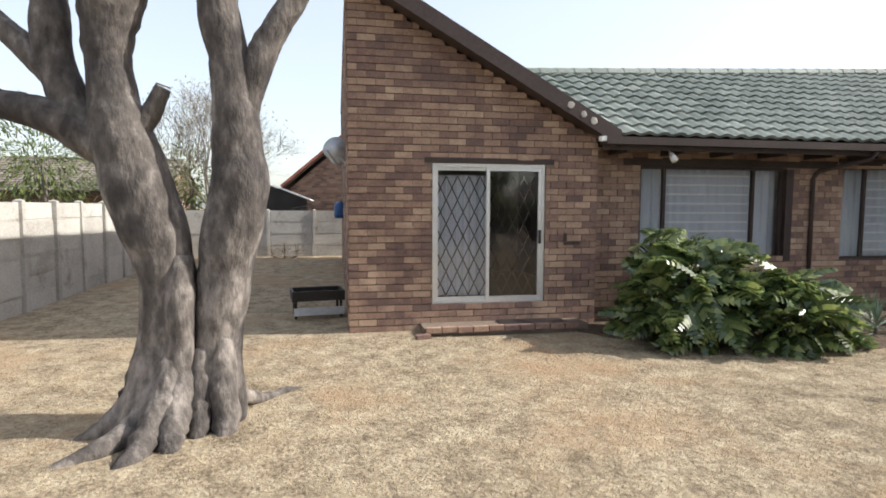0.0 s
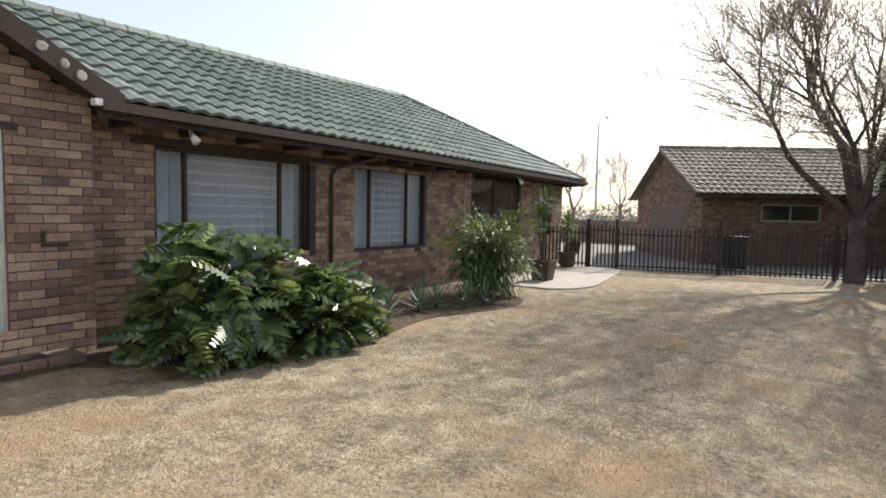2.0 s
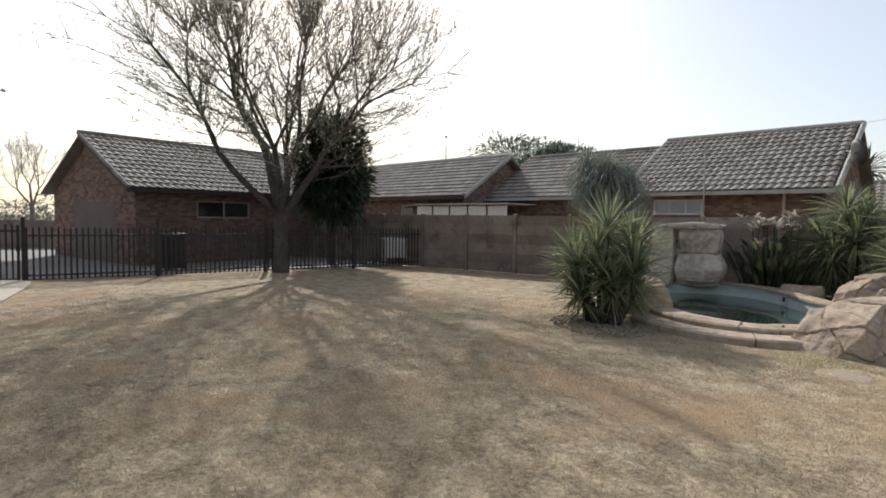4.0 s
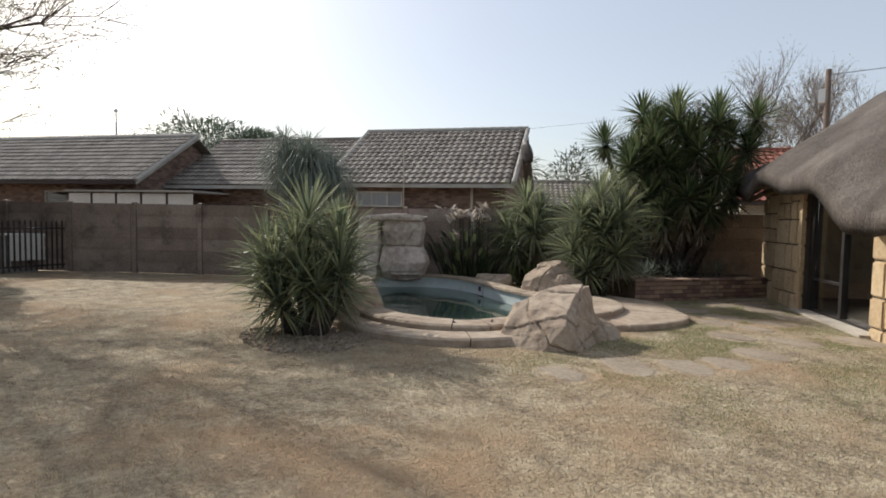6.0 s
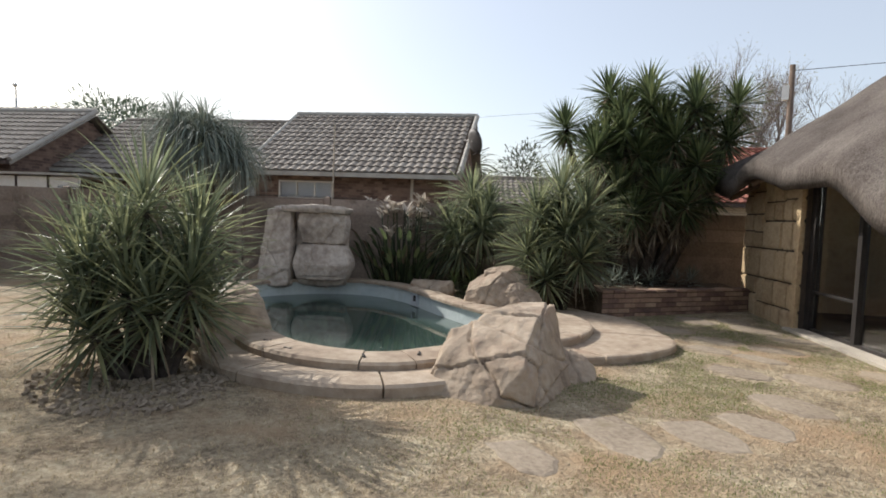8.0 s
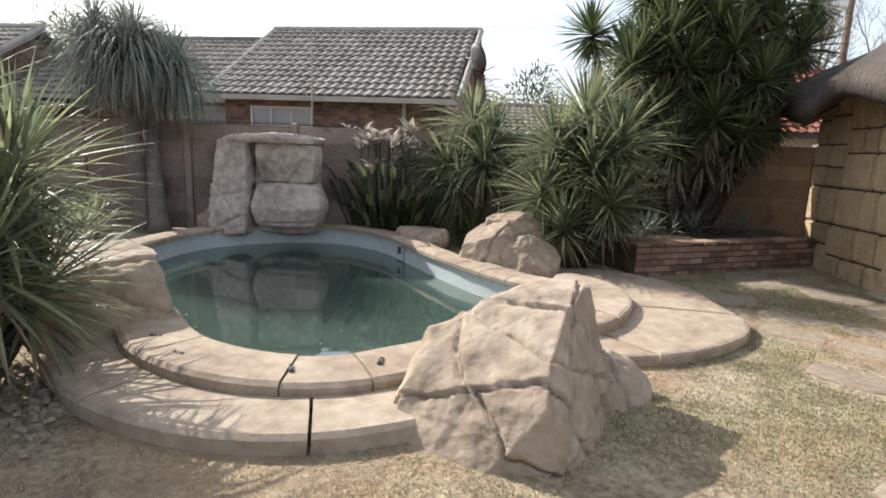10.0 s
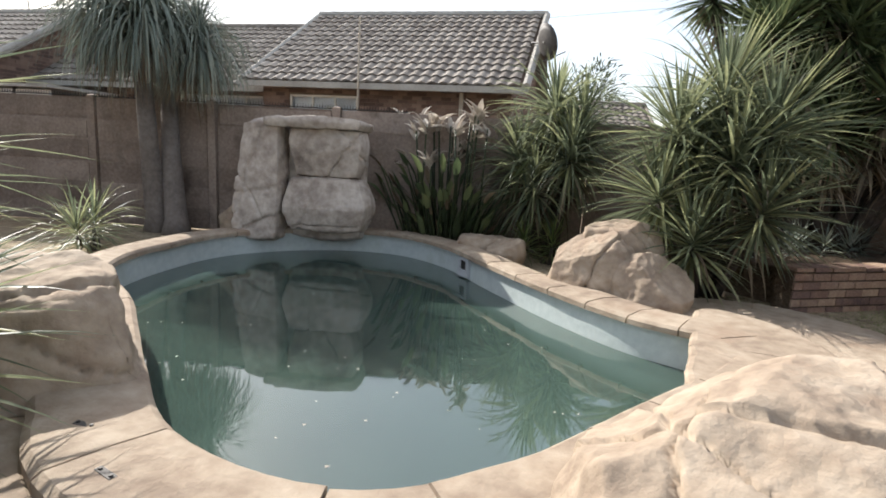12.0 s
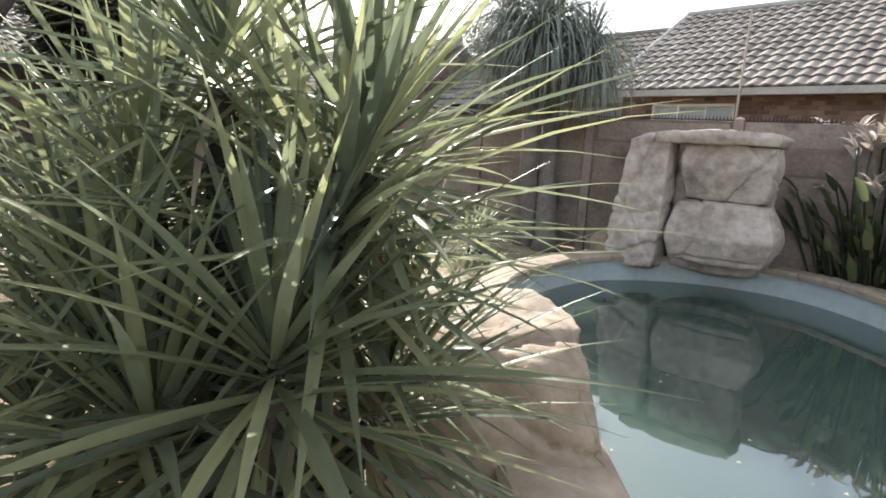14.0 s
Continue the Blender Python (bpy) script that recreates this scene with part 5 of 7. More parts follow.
def neighbours():
    # house with the pale-verged tile roof behind the pool
    ang = math.degrees(math.atan2(-14.914 + 17.534, 21.309 - 15.485)) + 180
    L = 5.95
    c, s = math.cos(radians(ang)), math.sin(radians(ang))
    ex, ey = 19.54, -11.308          # eave corner at the far left of the front
    # local x runs from that corner along the front, local +y goes into the house
    ox, oy = ex + 0.35 * c - 0.35 * s, ey + 0.35 * s + 0.35 * c
    h, m = gabled("neighbour_house", ox, oy, ang, L, 7.3, 2.72, 2.36, M_nbrick, M_greytile, "red-brick neighbour house with a brown-grey tile roof and pale verges", holes=((0.7, 2.42, 1.95, 2.48),), verge=True, lip=M_ridge)
    small_window(h, m, 0.7, 2.42, 1.95, 2.48, M_whiteframe)
    part("downpipe", Geo().box(4.84, 4.92, -0.1, -0.02, 0, 2.62, m), M_plaster, h)
    part("aerial_pole", Geo().tube([m @ Vector((2.62, -0.47, 0)), m @ Vector((2.62, -0.47, 4.1))], 0.022, 6), M_plaster, h)
    dish = base("satellite_dish", m @ Vector((L + 0.6, 1.0, 4.2)), "dark grey satellite dish on a bracket at the gable", "satellite dish")
    ctr = m @ Vector((L + 0.56, 0.8, 3.85))
    nrm = Vector((-0.47, -0.79, 0.28)).normalized()
    part("dish", Geo().tube([ctr, ctr + nrm * 0.03, ctr + nrm * 0.08], [0.08, 0.28, 0.4], 20), M_darkdish, dish, smooth=True)
    part("feed_arm", Geo().tube([ctr + Vector((0, 0, -0.4)), ctr + nrm * 0.6 + Vector((0, 0, -0.3))], 0.015, 6), M_darkdish, dish)
    part("bracket", Geo().tube([ctr, m @ Vector((L + 0.2, 1.6, 4.0)), m @ Vector((L + 0.05, 1.6, 3.4))], 0.025, 6), M_darkdish, dish)
    # lower wing to its left, set back
    o2 = m @ Vector((-7.6, 1.1, 0))
    h2, m2 = gabled("neighbour_wing", o2.x, o2.y, ang, 7.25, 6.6, 2.7, 2.2, M_nbrick, M_greytile, "brick wing of the neighbour house with brown-grey tiles", holes=((4.6, 6.98, 1.92, 2.5),), lip=M_ridge)
    small_window(h2, m2, 4.6, 6.98, 1.92, 2.5, M_whiteframe, 4)
    # house with a parapet gable further left
    L3 = 11.0
    o3 = (25.82 - c * (L3 + 0.35) - s * 0.35, -7.64 - s * (L3 + 0.35) + c * 0.35)
    h3, m3 = gabled("neighbour_house", o3[0], o3[1], ang, L3, 6.1, 2.75, 2.1, M_nbrick, M_greytile, "long low neighbour house with grey tiles and a plastered verge", holes=((6.6, 9.6, 1.5, 2.4),), verge=True)
    small_window(h3, m3, 6.6, 9.6, 1.5, 2.4, M_plaster, 2, inner=M_dark)
    # lean-to with white panels between them
    lt = base("lean_to", m2 @ Vector((0.5, -2, 0)), "low lean-to with white panels under a thin roof", "lean-to")
    part("roof", Geo().box(-3.4, 2.4, -2.2, 0.0, 2.35, 2.42, m2), M_ridge, lt)
    for i in range(5):
        part("panel", Geo().box(-3.3 + i * 1.14, -2.26 + i * 1.14, -2.05, -2.0, 1.6, 2.3, m2), M_whiteframe, lt)
        part("post", Geo().box(-3.38 + i * 1.14, -3.31 + i * 1.14, -2.07, -1.98, -0.1, 2.34, m2), M_brown, lt)
    # garage behind the fence: its long side faces the garden
    gm_ang = -59.0
    ga, m4 = gabled("garage", 22.45, 5.1, gm_ang, 8.6, 7.0, 2.5, 1.95, M_nbrick, M_greytile, "brick double garage with a grey tile roof behind the fence", holes=((2.0, 4.05, 1.6, 2.2),), gholes=((2.0, 5.5, -0.1, 2.15),))
    small_window(ga, m4, 2.0, 4.05, 1.6, 2.2, M_plaster, 2, inner=M_dark)
    part("garage_door", Geo().box(-0.009, -0.001, 1.5, 5.0, 0.0, 2.15, m4), M_garagedoor, ga, "brown panelled garage door")
    for zz in (0.5, 1.05, 1.6):
        part("door_rib", Geo().box(-0.016, -0.01, 1.52, 4.98, zz - 0.03, zz + 0.03, m4), M_garagedoor, ga)
    # brick house beyond the side yard
    h5, m5 = gabled("neighbour_house", -1.4, 36.0, -90, 9, 4.7, 2.7, 2.35, M_nbrick, M_redtile, "brick neighbour house seen past the side yard", over=0.4)
    h6, m6 = gabled("neighbour_house", -18, 34, 0, 9, 8, 2.6, 2.0, M_nbrick, M_greytile, "low brick house behind the western trees", over=0.4)
    # roofs far behind the yuccas
    h7, m7 = gabled("far_house", 18.3, -21.0, ang + 6, 5, 5, 2.2, 1.3, M_nbrick, M_greytile, "far house with a dark grey tile roof", over=0.3)
    h8, m8 = gabled("far_house", 8.3, -21.8, ang, 8, 7, 2.4, 2.3, M_plaster, M_redtile, "far house with a red tile roof", over=0.4)


neighbours()


# ---- plants ----
def strap(g, p, d, length, width, droop, segs=6, twist=0.0, fold=0.25):
    """One strap leaf: a folded, tapering blade from p along d that bends down by droop."""
    p, d = Vector(p), Vector(d).normalized()
    o = len(g.v)
    side = d.cross(Vector((0, 0, 1)))
    if side.length < 0.05:
        side = Vector((1, 0, 0))
    side.normalize()
    if twist:
        side = (side + Vector((0, 0, twist))).normalized()
    step = length / segs
    for i in range(segs + 1):
        t = i / segs
        w = width * (0.55 + 1.6 * t - 2.15 * t * t) if t < 0.6 else width * max(0.02, 1.9 * (1 - t) * (0.55 + 1.2 * (1 - t)))
        up = side.cross(d).normalized()
        g.v += [tuple(p - side * w * 0.5), tuple(p - up * w * fold), tuple(p + side * w * 0.5)]
        d = (d + Vector((0, 0, -droop * step * (0.5 + 1.5 * t)))).normalized()
        p = p + d * step
    for i in range(segs):
        a = o + 3 * i
        g.f += [(a, a + 1, a + 4, a + 3), (a + 1, a + 2, a + 5, a + 4)]


def rosette(g, c, n, length, width, droop, rng, top=6, low=115, up=(0, 0, 1), segs=6):
    c, up = Vector(c), Vector(up).normalized()
    q = Vector((0, 0, 1)).rotation_difference(up)
    for i in range(n):
        f = (i + 0.5) / n
        th = radians(top + (low - top) * f ** 0.85 + rng.uniform(-8, 8))
        ph = i * 2.39996 + rng.uniform(-0.2, 0.2)
        d = q @ Vector((math.sin(th) * math.cos(ph), math.sin(th) * math.sin(ph), math.cos(th)))
        ln = length * (0.75 + 0.35 * math.sin(math.pi * min(1, f * 1.2))) * rng.uniform(0.85, 1.12)
        strap(g, c + d * 0.03 + up * (0.12 * (1 - f) - 0.1 * f), d, ln, width * rng.uniform(0.8, 1.15), droop * rng.uniform(0.4, 1.6), segs, rng.uniform(-0.3, 0.3))


def spiky_plant(name, at, heads, mat, label, category, seed, n=90, length=0.7, width=0.045, droop=0.9, skirt=0, trunk_r=0.06, low=115, group="", bark=None, segs=6, trunks=()):
    """heads: (dx, dy, z) from the base; each is a crown of strap leaves on a leaning stem. trunks: (dx, dy, dx2, dy2, height), from which the stems branch."""
    rng = random.Random(seed)
    x0, y0, z0 = at
    p = base(name, at, label, category, group)
    for a, b_, c, d, h in trunks:
        part("trunk", Geo().tube([(x0 + a, y0 + b_, z0 - 0.1), (x0 + a + (c - a) * 0.12, y0 + b_ + (d - b_) * 0.12, z0 + 0.2), (x0 + (a + c) / 2 + 0.05, y0 + (b_ + d) / 2, z0 + h * 0.5), (x0 + c, y0 + d, z0 + h)], [trunk_r * 1.9, trunk_r * 1.3, trunk_r * 1.05, trunk_r * 0.85], 14, 0.2, seed), bark or M_darkbark, p, smooth=True)
    for dx, dy, z, *k in heads:
        s = k[0] if k else 1.0
        b = (x0 + dx * 0.25 + rng.uniform(-0.06, 0.06), y0 + dy * 0.25 + rng.uniform(-0.06, 0.06), z0 - 0.1)
        mid = (x0 + dx * 0.7, y0 + dy * 0.7, z0 + z * 0.5)
        end = (x0 + dx, y0 + dy, z0 + z)
        if trunks:
            a, b_, c, d, h = min(trunks, key=lambda t: (t[2] - dx) ** 2 + (t[3] - dy) ** 2)
            b, mid = (x0 + c, y0 + d, z0 + h - 0.1), (x0 + (c + dx) / 2, y0 + (d + dy) / 2, z0 + (h + z) / 2 - 0.05)
            part("stem", Geo().tube([b, mid, end], [trunk_r * 0.7, trunk_r * 0.55, trunk_r * 0.5], 9, 0.2, seed), bark or M_darkbark, p, smooth=True)
        else:
            part("stem", Geo().tube([b, ((b[0] + mid[0]) / 2, (b[1] + mid[1]) / 2, z0 + z * 0.22), mid, end], [trunk_r * 1.25, trunk_r, trunk_r * 0.9, trunk_r * 0.7], 9, 0.25, seed), bark or M_darkbark, p, smooth=True)
        g = Geo()
        lean = Vector((dx * 0.35, dy * 0.35, max(0.5, z)))
        rosette(g, end, int(n * s), length * s, width, droop, rng, low=low, up=lean, segs=segs)
        part("crown", g, mat, p, smooth=True)
        if skirt:
            g = Geo()
            for i in range(skirt):
                t = rng.uniform(0.15, 1.0)
                c = Vector(mid).lerp(Vector(end), t)
                a = rng.uniform(0, 6.283)
                strap(g, c, (math.cos(a), math.sin(a), rng.uniform(-0.9, 0.1)), length * rng.uniform(0.5, 0.9), width * 0.8, 2.2, 5)
            part("dead_leaves", g, M_dead, p, "dry hanging brown leaves", smooth=True)
    return p


spiky_plant("spiky_palm", (10.1, -3.35, -0.1), [(0.12, -0.05, 1.5, 1.12), (-0.42, -0.15, 0.82), (-0.2, -0.32, 1.1, 1.05), (0.1, 0.15, 1.15), (0.25, 0.35, 0.9), (0.4, -0.35, 0.8), (-0.28, 0.1, 0.6), (0.1, 0.4, 0.42), (0.5, 0.2, 0.5), (-0.1, 0.2, 0.75), (-0.15, -0.45, 0.55), (-0.1, -0.42, 1.3, 1.0), (0.3, -0.55, 0.55), (0.35, -0.2, 1.2, 1.05), (0.5, 0.35, 0.8, 1.0), (0.55, 0.25, 1.05, 1.0)], M_cordy, "dense many-headed strap-leaved palm lily beside the pool", "palm", 3, n=92, length=0.7, width=0.034, droop=0.42, skirt=8, low=128)
spiky_plant("yucca", (8.75, -9.75, 0.0), [(0.0, 0.0, 1.85, 1.15), (-0.45, 0.0, 1.55, 1.1), (0.35, 0.15, 1.5, 1.1), (-0.5, 0.25, 0.8, 1.0), (0.4, 0.35, 0.85, 1.0), (0.0, 0.5, 0.45, 0.9), (-0.3, -0.3, 1.15), (0.2, -0.1, 1.2, 1.1), (-0.2, 0.2, 1.25, 1.05)], M_cordy, "green strap-leaved yucca clump by the pool deck", "yucca", 5, n=165, length=0.8, width=0.036, droop=0.5, skirt=14, low=130, group="yuccas")
spiky_plant("yucca", (10.95, -10.5, 0.0), [(0.0, 0.0, 1.8, 1.1), (0.35, 0.2, 1.15, 1.0), (-0.4, 0.25, 1.2, 1.0), (0.0, -0.2, 1.4, 1.0), (0.05, 0.3, 0.8, 1.0), (-0.35, -0.1, 1.6, 1.0)], M_cordy, "green yucca with pale drooping lower leaves", "yucca", 6, n=160, length=0.88, width=0.036, droop=0.9, skirt=45, low=135, group="yuccas")
_heads = [(1.5, 0.4, 3.05), (0.78, -0.07, 3.75), (-0.3, 0.07, 3.0, 1.15), (-1.35, -0.9, 2.87, 1.05), (-1.45, -1.2, 3.6), (-0.7, -0.9, 3.75), (0.13, -0.5, 3.85), (0.65, 1.0, 2.4), (0.25, 0.55, 2.85), (-0.85, -0.2, 3.4), (0.45, 0.2, 3.3), (-0.3, -0.6, 3.3), (-1.0, 0.1, 2.3), (0.85, 0.45, 2.0), (0.25, 0.8, 1.75), (-0.5, 0.6, 1.7), (-1.15, -0.45, 1.8), (-0.2, 0.35, 2.2), (1.0, 0.1, 2.75), (-0.75, -0.55, 2.4), (0.4, -0.2, 2.5), (0.0, 0.5, 2.5), (-0.6, 0.2, 2.75), (0.95, 0.3, 1.5), (-0.05, 0.75, 1.35), (-0.85, 0.25, 1.5), (0.6, 0.6, 2.75), (-0.1, 0.1, 3.45), (-1.0, -0.7, 3.1), (0.5, -0.4, 3.5)]
spiky_plant("yucca_tree", (7.95, -12.0, 0.3), _heads, M_yucca, "tall multi-stemmed yucca tree with spiky dark heads", "yucca", 8, n=150, length=0.64, width=0.05, droop=0.25, skirt=120, trunk_r=0.075, low=145, group="yuccas", segs=4)
spiky_plant("ponytail_palm", (15.3, -7.35, -0.1), [(-0.15, 0.1, 2.95, 1.0), (0.45, -0.2, 2.85, 1.0), (0.05, 0.5, 2.65, 0.95), (-0.45, -0.35, 2.55, 0.95), (0.4, 0.4, 3.1, 0.95), (-0.4, 0.35, 2.75, 1.0), (0.1, -0.45, 2.6, 1.0)], M_pony, "tall ponytail palm with drooping grey-green leaves", "palm", 9, n=300, length=1.2, width=0.022, droop=2.9, skirt=90, trunk_r=0.12, low=112, bark=M_palebark, segs=8, trunks=((0.18, -0.05, -0.05, 0.2, 2.15), (-0.2, -0.12, 0.2, -0.25, 2.05)))
spiky_plant("grass_clump", (14.6, -6.25, -0.1), [(0, 0, 0.25), (-0.35, 0.3, 0.2)], M_cordy, "low clump of green strap leaves by the wall", "plant", 10, n=70, length=0.6, width=0.025, droop=1.4, trunk_r=0.04)
spiky_plant("grass_clump", (10.55, -9.95, 0.0), [(0, 0, 0.12), (0.3, 0.15, 0.1)], M_shrub, "low yellow-green grassy tuft beside the coping", "plant", 12, n=60, length=0.4, width=0.02, droop=1.6, trunk_r=0.03)


def strelitzia(at, seed=4):
    rng = random.Random(seed)
    p = base("strelitzia", at, "strelitzia clump with tall upright leaves and dry flower heads", "plant")
    x0, y0, z0 = at
    leaves, stems = Geo(), Geo()
    dead = Geo()
    for i in range(360):
        a, r = rng.uniform(0, 6.283), rng.uniform(0.05, 0.75)
        b = Vector((x0 + r * math.cos(a) * 1.25, y0 + r * math.sin(a) * 0.7, z0 - 0.05))
        h = rng.uniform(0.05, 0.75) if i % 5 else rng.uniform(0.7, 1.25)
        out = Vector((math.cos(a) * 0.42 + rng.uniform(-0.15, 0.15), math.sin(a) * 0.35, 1)).normalized()
        e = b + out * h
        stems.tube([b, b.lerp(e, 0.5) + Vector((0, 0, 0.03)), e], [0.016, 0.013, 0.01], 5, cap=False)
        strap(dead if i % 7 == 0 else leaves, e, out + Vector((math.cos(a), math.sin(a), 0)) * rng.uniform(0, 0.5), rng.uniform(0.2, 0.42), rng.uniform(0.06, 0.13), rng.uniform(0.6, 2.6), 6, rng.uniform(-0.9, 0.9), 0.25)
    part("dead_leaves", dead, M_dead, p, "dry brown leaves", smooth=True, kind="stuff")
    part("stalks", stems, M_darkleaf, p, smooth=True, kind="stuff")
    part("leaves", leaves, M_yucca, p, smooth=True, kind="stuff")
    for i in range(44):
        a, r = rng.uniform(0, 6.283), rng.uniform(0.1, 0.7)
        b = Vector((x0 + r * math.cos(a) * 1.4, y0 + r * math.sin(a) * 0.7, z0))
        e = b + Vector((rng.uniform(-0.12, 0.12), rng.uniform(-0.12, 0.12), rng.uniform(0.75, 1.8)))
        part("flower_stalk", Geo().tube([b, b.lerp(e, 0.6), e], [0.016, 0.014, 0.012], 5), M_darkleaf, p, smooth=True)
        g = Geo()
        w = rng.uniform(0, 6.283)
        for k in range(9):
            w2 = w + rng.uniform(-1.2, 1.2)
            strap(g, e - Vector((0, 0, rng.uniform(0, 0.12))), (math.cos(w2) * 0.6, math.sin(w2) * 0.6, rng.uniform(0.1, 1.5)), rng.uniform(0.14, 0.34), rng.uniform(0.06, 0.12), 3.0, 4, rng.uniform(-0.8, 0.8))
        part("flower_head", g, M_petal, p, "dry pale flower head", smooth=True)


strelitzia((12.35, -9.98, 0.0))


def lobed_leaf(g, m, length, rng):
    """A large pinnate leaf with finger lobes, drooping from its stalk."""
    n = 8
    for i in range(n):
        t = (i + 0.6) / n
        c = Vector((length * t, 0, -0.35 * length * t * t))
        ll = length * 0.5 * math.sin(math.pi * (0.2 + 0.72 * t)) * rng.uniform(0.85, 1.1)
        for s in (1, -1):
            d = Vector((0.55 + 0.3 * t, s * 0.9, -0.12)).normalized()
            w = length * 0.085
            e = c + d * ll + Vector((0, 0, -0.2 * ll))
            mid = c + d * ll * 0.55 + Vector((0, 0, 0.015))
            sd = Vector((d.y, -d.x, 0)) * w
            vs = [c - sd * 0.7, c + sd * 0.7, mid + sd * 1.15, mid - sd * 1.15, e]
            g.add([m @ v for v in vs], [(0, 1, 2, 3), (3, 2, 4)] if s < 0 else [(3, 2, 1, 0), (4, 2, 3)])
    a, b, c = Vector((0, -0.03 * length, 0)), Vector((0, 0.03 * length, 0)), Vector((length * 1.05, 0, -0.4 * length))
    mm = Vector((length * 0.5, 0, -0.09 * length + 0.004))
    g.add([m @ v for v in (a, b, mm + b * 1.6, c, mm + a * 1.6)], [(0, 4, 2, 1), (4, 3, 2)])


def philodendron(at, rx, ry, h, n, seed, label):
    rng = random.Random(seed)
    p = base("philodendron_bush", at, label, "shrub")
    x0, y0, z0 = at
    leaves, stems = Geo(), Geo()
    for i in range(n):
        a = rng.uniform(0, 6.283)
        el = math.asin(rng.uniform(0.02, 0.97))
        k = rng.uniform(0.75, 1.05)
        c = Vector((x0 + rx * k * math.cos(a) * math.cos(el), y0 + ry * k * math.sin(a) * math.cos(el), z0 + 0.15 + h * k * math.sin(el) * (1 + 0.25 * noise.noise(Vector((a * 2, el * 3, seed))))))
        d = Vector((math.cos(a) * rx, math.sin(a) * ry, 0)).normalized()
        rot = Matrix.Rotation(math.atan2(d.y, d.x) + rng.uniform(-0.7, 0.7), 4, "Z") @ Matrix.Rotation(rng.uniform(-0.5, 0.9) - 0.5 * math.sin(el), 4, "Y") @ Matrix.Rotation(rng.uniform(-0.9, 0.9), 4, "X")
        ln = rng.uniform(0.34, 0.58)
        lobed_leaf(leaves, Matrix.Translation(c - d * ln * 0.4) @ rot, ln, rng)
        if i % 2 == 0:
            b = Vector((x0 + d.x * rx * 0.2, y0 + d.y * ry * 0.2, z0 - 0.05))
            stems.tube([b, b.lerp(c, 0.55) + Vector((0, 0, 0.15)), c - d * ln * 0.4], [0.014, 0.011, 0.008], 5, cap=False)
    part("stalks", stems, M_darkleaf, p, smooth=True, kind="stuff")
    part("leaves", leaves, M_philo, p)


philodendron((6.45, 7.35, -0.02), 0.8, 0.6, 0.74, 105, 11, "lower spreading philodendron bush with glossy lobed leaves")
philodendron((5.45, 7.8, -0.02), 1.0, 0.75, 0.98, 165, 12, "large philodendron bush with glossy deeply lobed leaves")
philodendron((5.3, 8.3, 0.7), 0.34, 0.3, 0.72, 13, 13, "tall philodendron shoot in front of the window")


def leaf_shrub(name, at, rx, ry, h, n, size, mat, seed, label, category="shrub", stems=26, hang=0.0, ragged=0.5):
    rng = random.Random(seed)
    p = base(name, at, label, category)
    x0, y0, z0 = at
    g, st = Geo(), Geo()
    for i in range(stems):
        a = rng.uniform(0, 6.283)
        e = Vector((x0 + rx * 0.75 * math.cos(a) * rng.random(), y0 + ry * 0.75 * math.sin(a) * rng.random(), z0 + h * rng.uniform(0.5, 0.95)))
        b = Vector((x0 + 0.12 * math.cos(a), y0 + 0.12 * math.sin(a), z0 - 0.05))
        st.tube([b, b.lerp(e, 0.5) + Vector((rng.uniform(-0.08, 0.08), rng.uniform(-0.08, 0.08), 0.05)), e], [0.02, 0.014, 0.006], 5, cap=False)
    for i in range(n):
        a, el, k = rng.uniform(0, 6.283), math.asin(rng.uniform(-0.9, 0.99)), rng.uniform(0.35, 1.0) ** 0.4
        u = Vector((math.cos(a) * math.cos(el), math.sin(a) * math.cos(el), math.sin(el)))
        k *= 1 + ragged * noise.noise(u * 2.6 + Vector((seed, 0, 0)))
        if rng.random() < 0.35:
            k *= rng.uniform(0.25, 0.9)
        c = Vector((x0 + rx * k * u.x, y0 + ry * k * u.y, z0 + h * 0.55 + h * 0.5 * k * u.z))
        d = (u + Vector((rng.uniform(-0.6, 0.6), rng.uniform(-0.6, 0.6), rng.uniform(-0.7, 0.5) - hang))).normalized()
        strap(g, c, d, size * rng.uniform(0.7, 1.4), size * 0.3, 1.5, 2, rng.uniform(-0.8, 0.8), 0.15)
    part("stems", st, M_darkbark, p, smooth=True, kind="stuff")
    part("leaves", g, mat, p)
    return p


leaf_shrub("garden_shrub", (11.25, 7.5, -0.02), 0.78, 0.8, 1.5, 5200, 0.14, M_shrub, 24, "rounded bright green shrub with fine hanging leaves", hang=0.4, ragged=1.0)
leaf_shrub("small_shrub", (21.3, -4.75, -0.08), 0.5, 0.45, 0.55, 500, 0.14, M_darkleaf, 22, "small dark shrub at the foot of the wall")
for k, (x, y, s) in enumerate(((7.4, 7.45, 0.8), (7.75, 7.9, 1.0), (8.2, 7.65, 1.1), (8.6, 8.1, 1.2), (8.9, 7.55, 1.0), (9.35, 7.5, 0.9), (9.75, 7.15, 1.0), (7.95, 8.6, 1.2), (9.6, 8.0, 1.1), (7.1, 8.0, 1.1), (10.2, 7.0, 0.8))):
    spiky_plant("aloe", (x, y, -0.03), [(0, 0, 0.1, s)], M_aloe, "small blue-green succulent rosette in the bed", "succulent", 30 + k, n=34, length=0.36, width=0.035, droop=-0.1, trunk_r=0.03, low=95, group="bed succulents", segs=4)
fl = base("red_flowers", (7.15, 8.0, 0.0), "red tubular flowers beside the downpipe", "flower")
_g, _s, _r = Geo(), Geo(), random.Random(8)
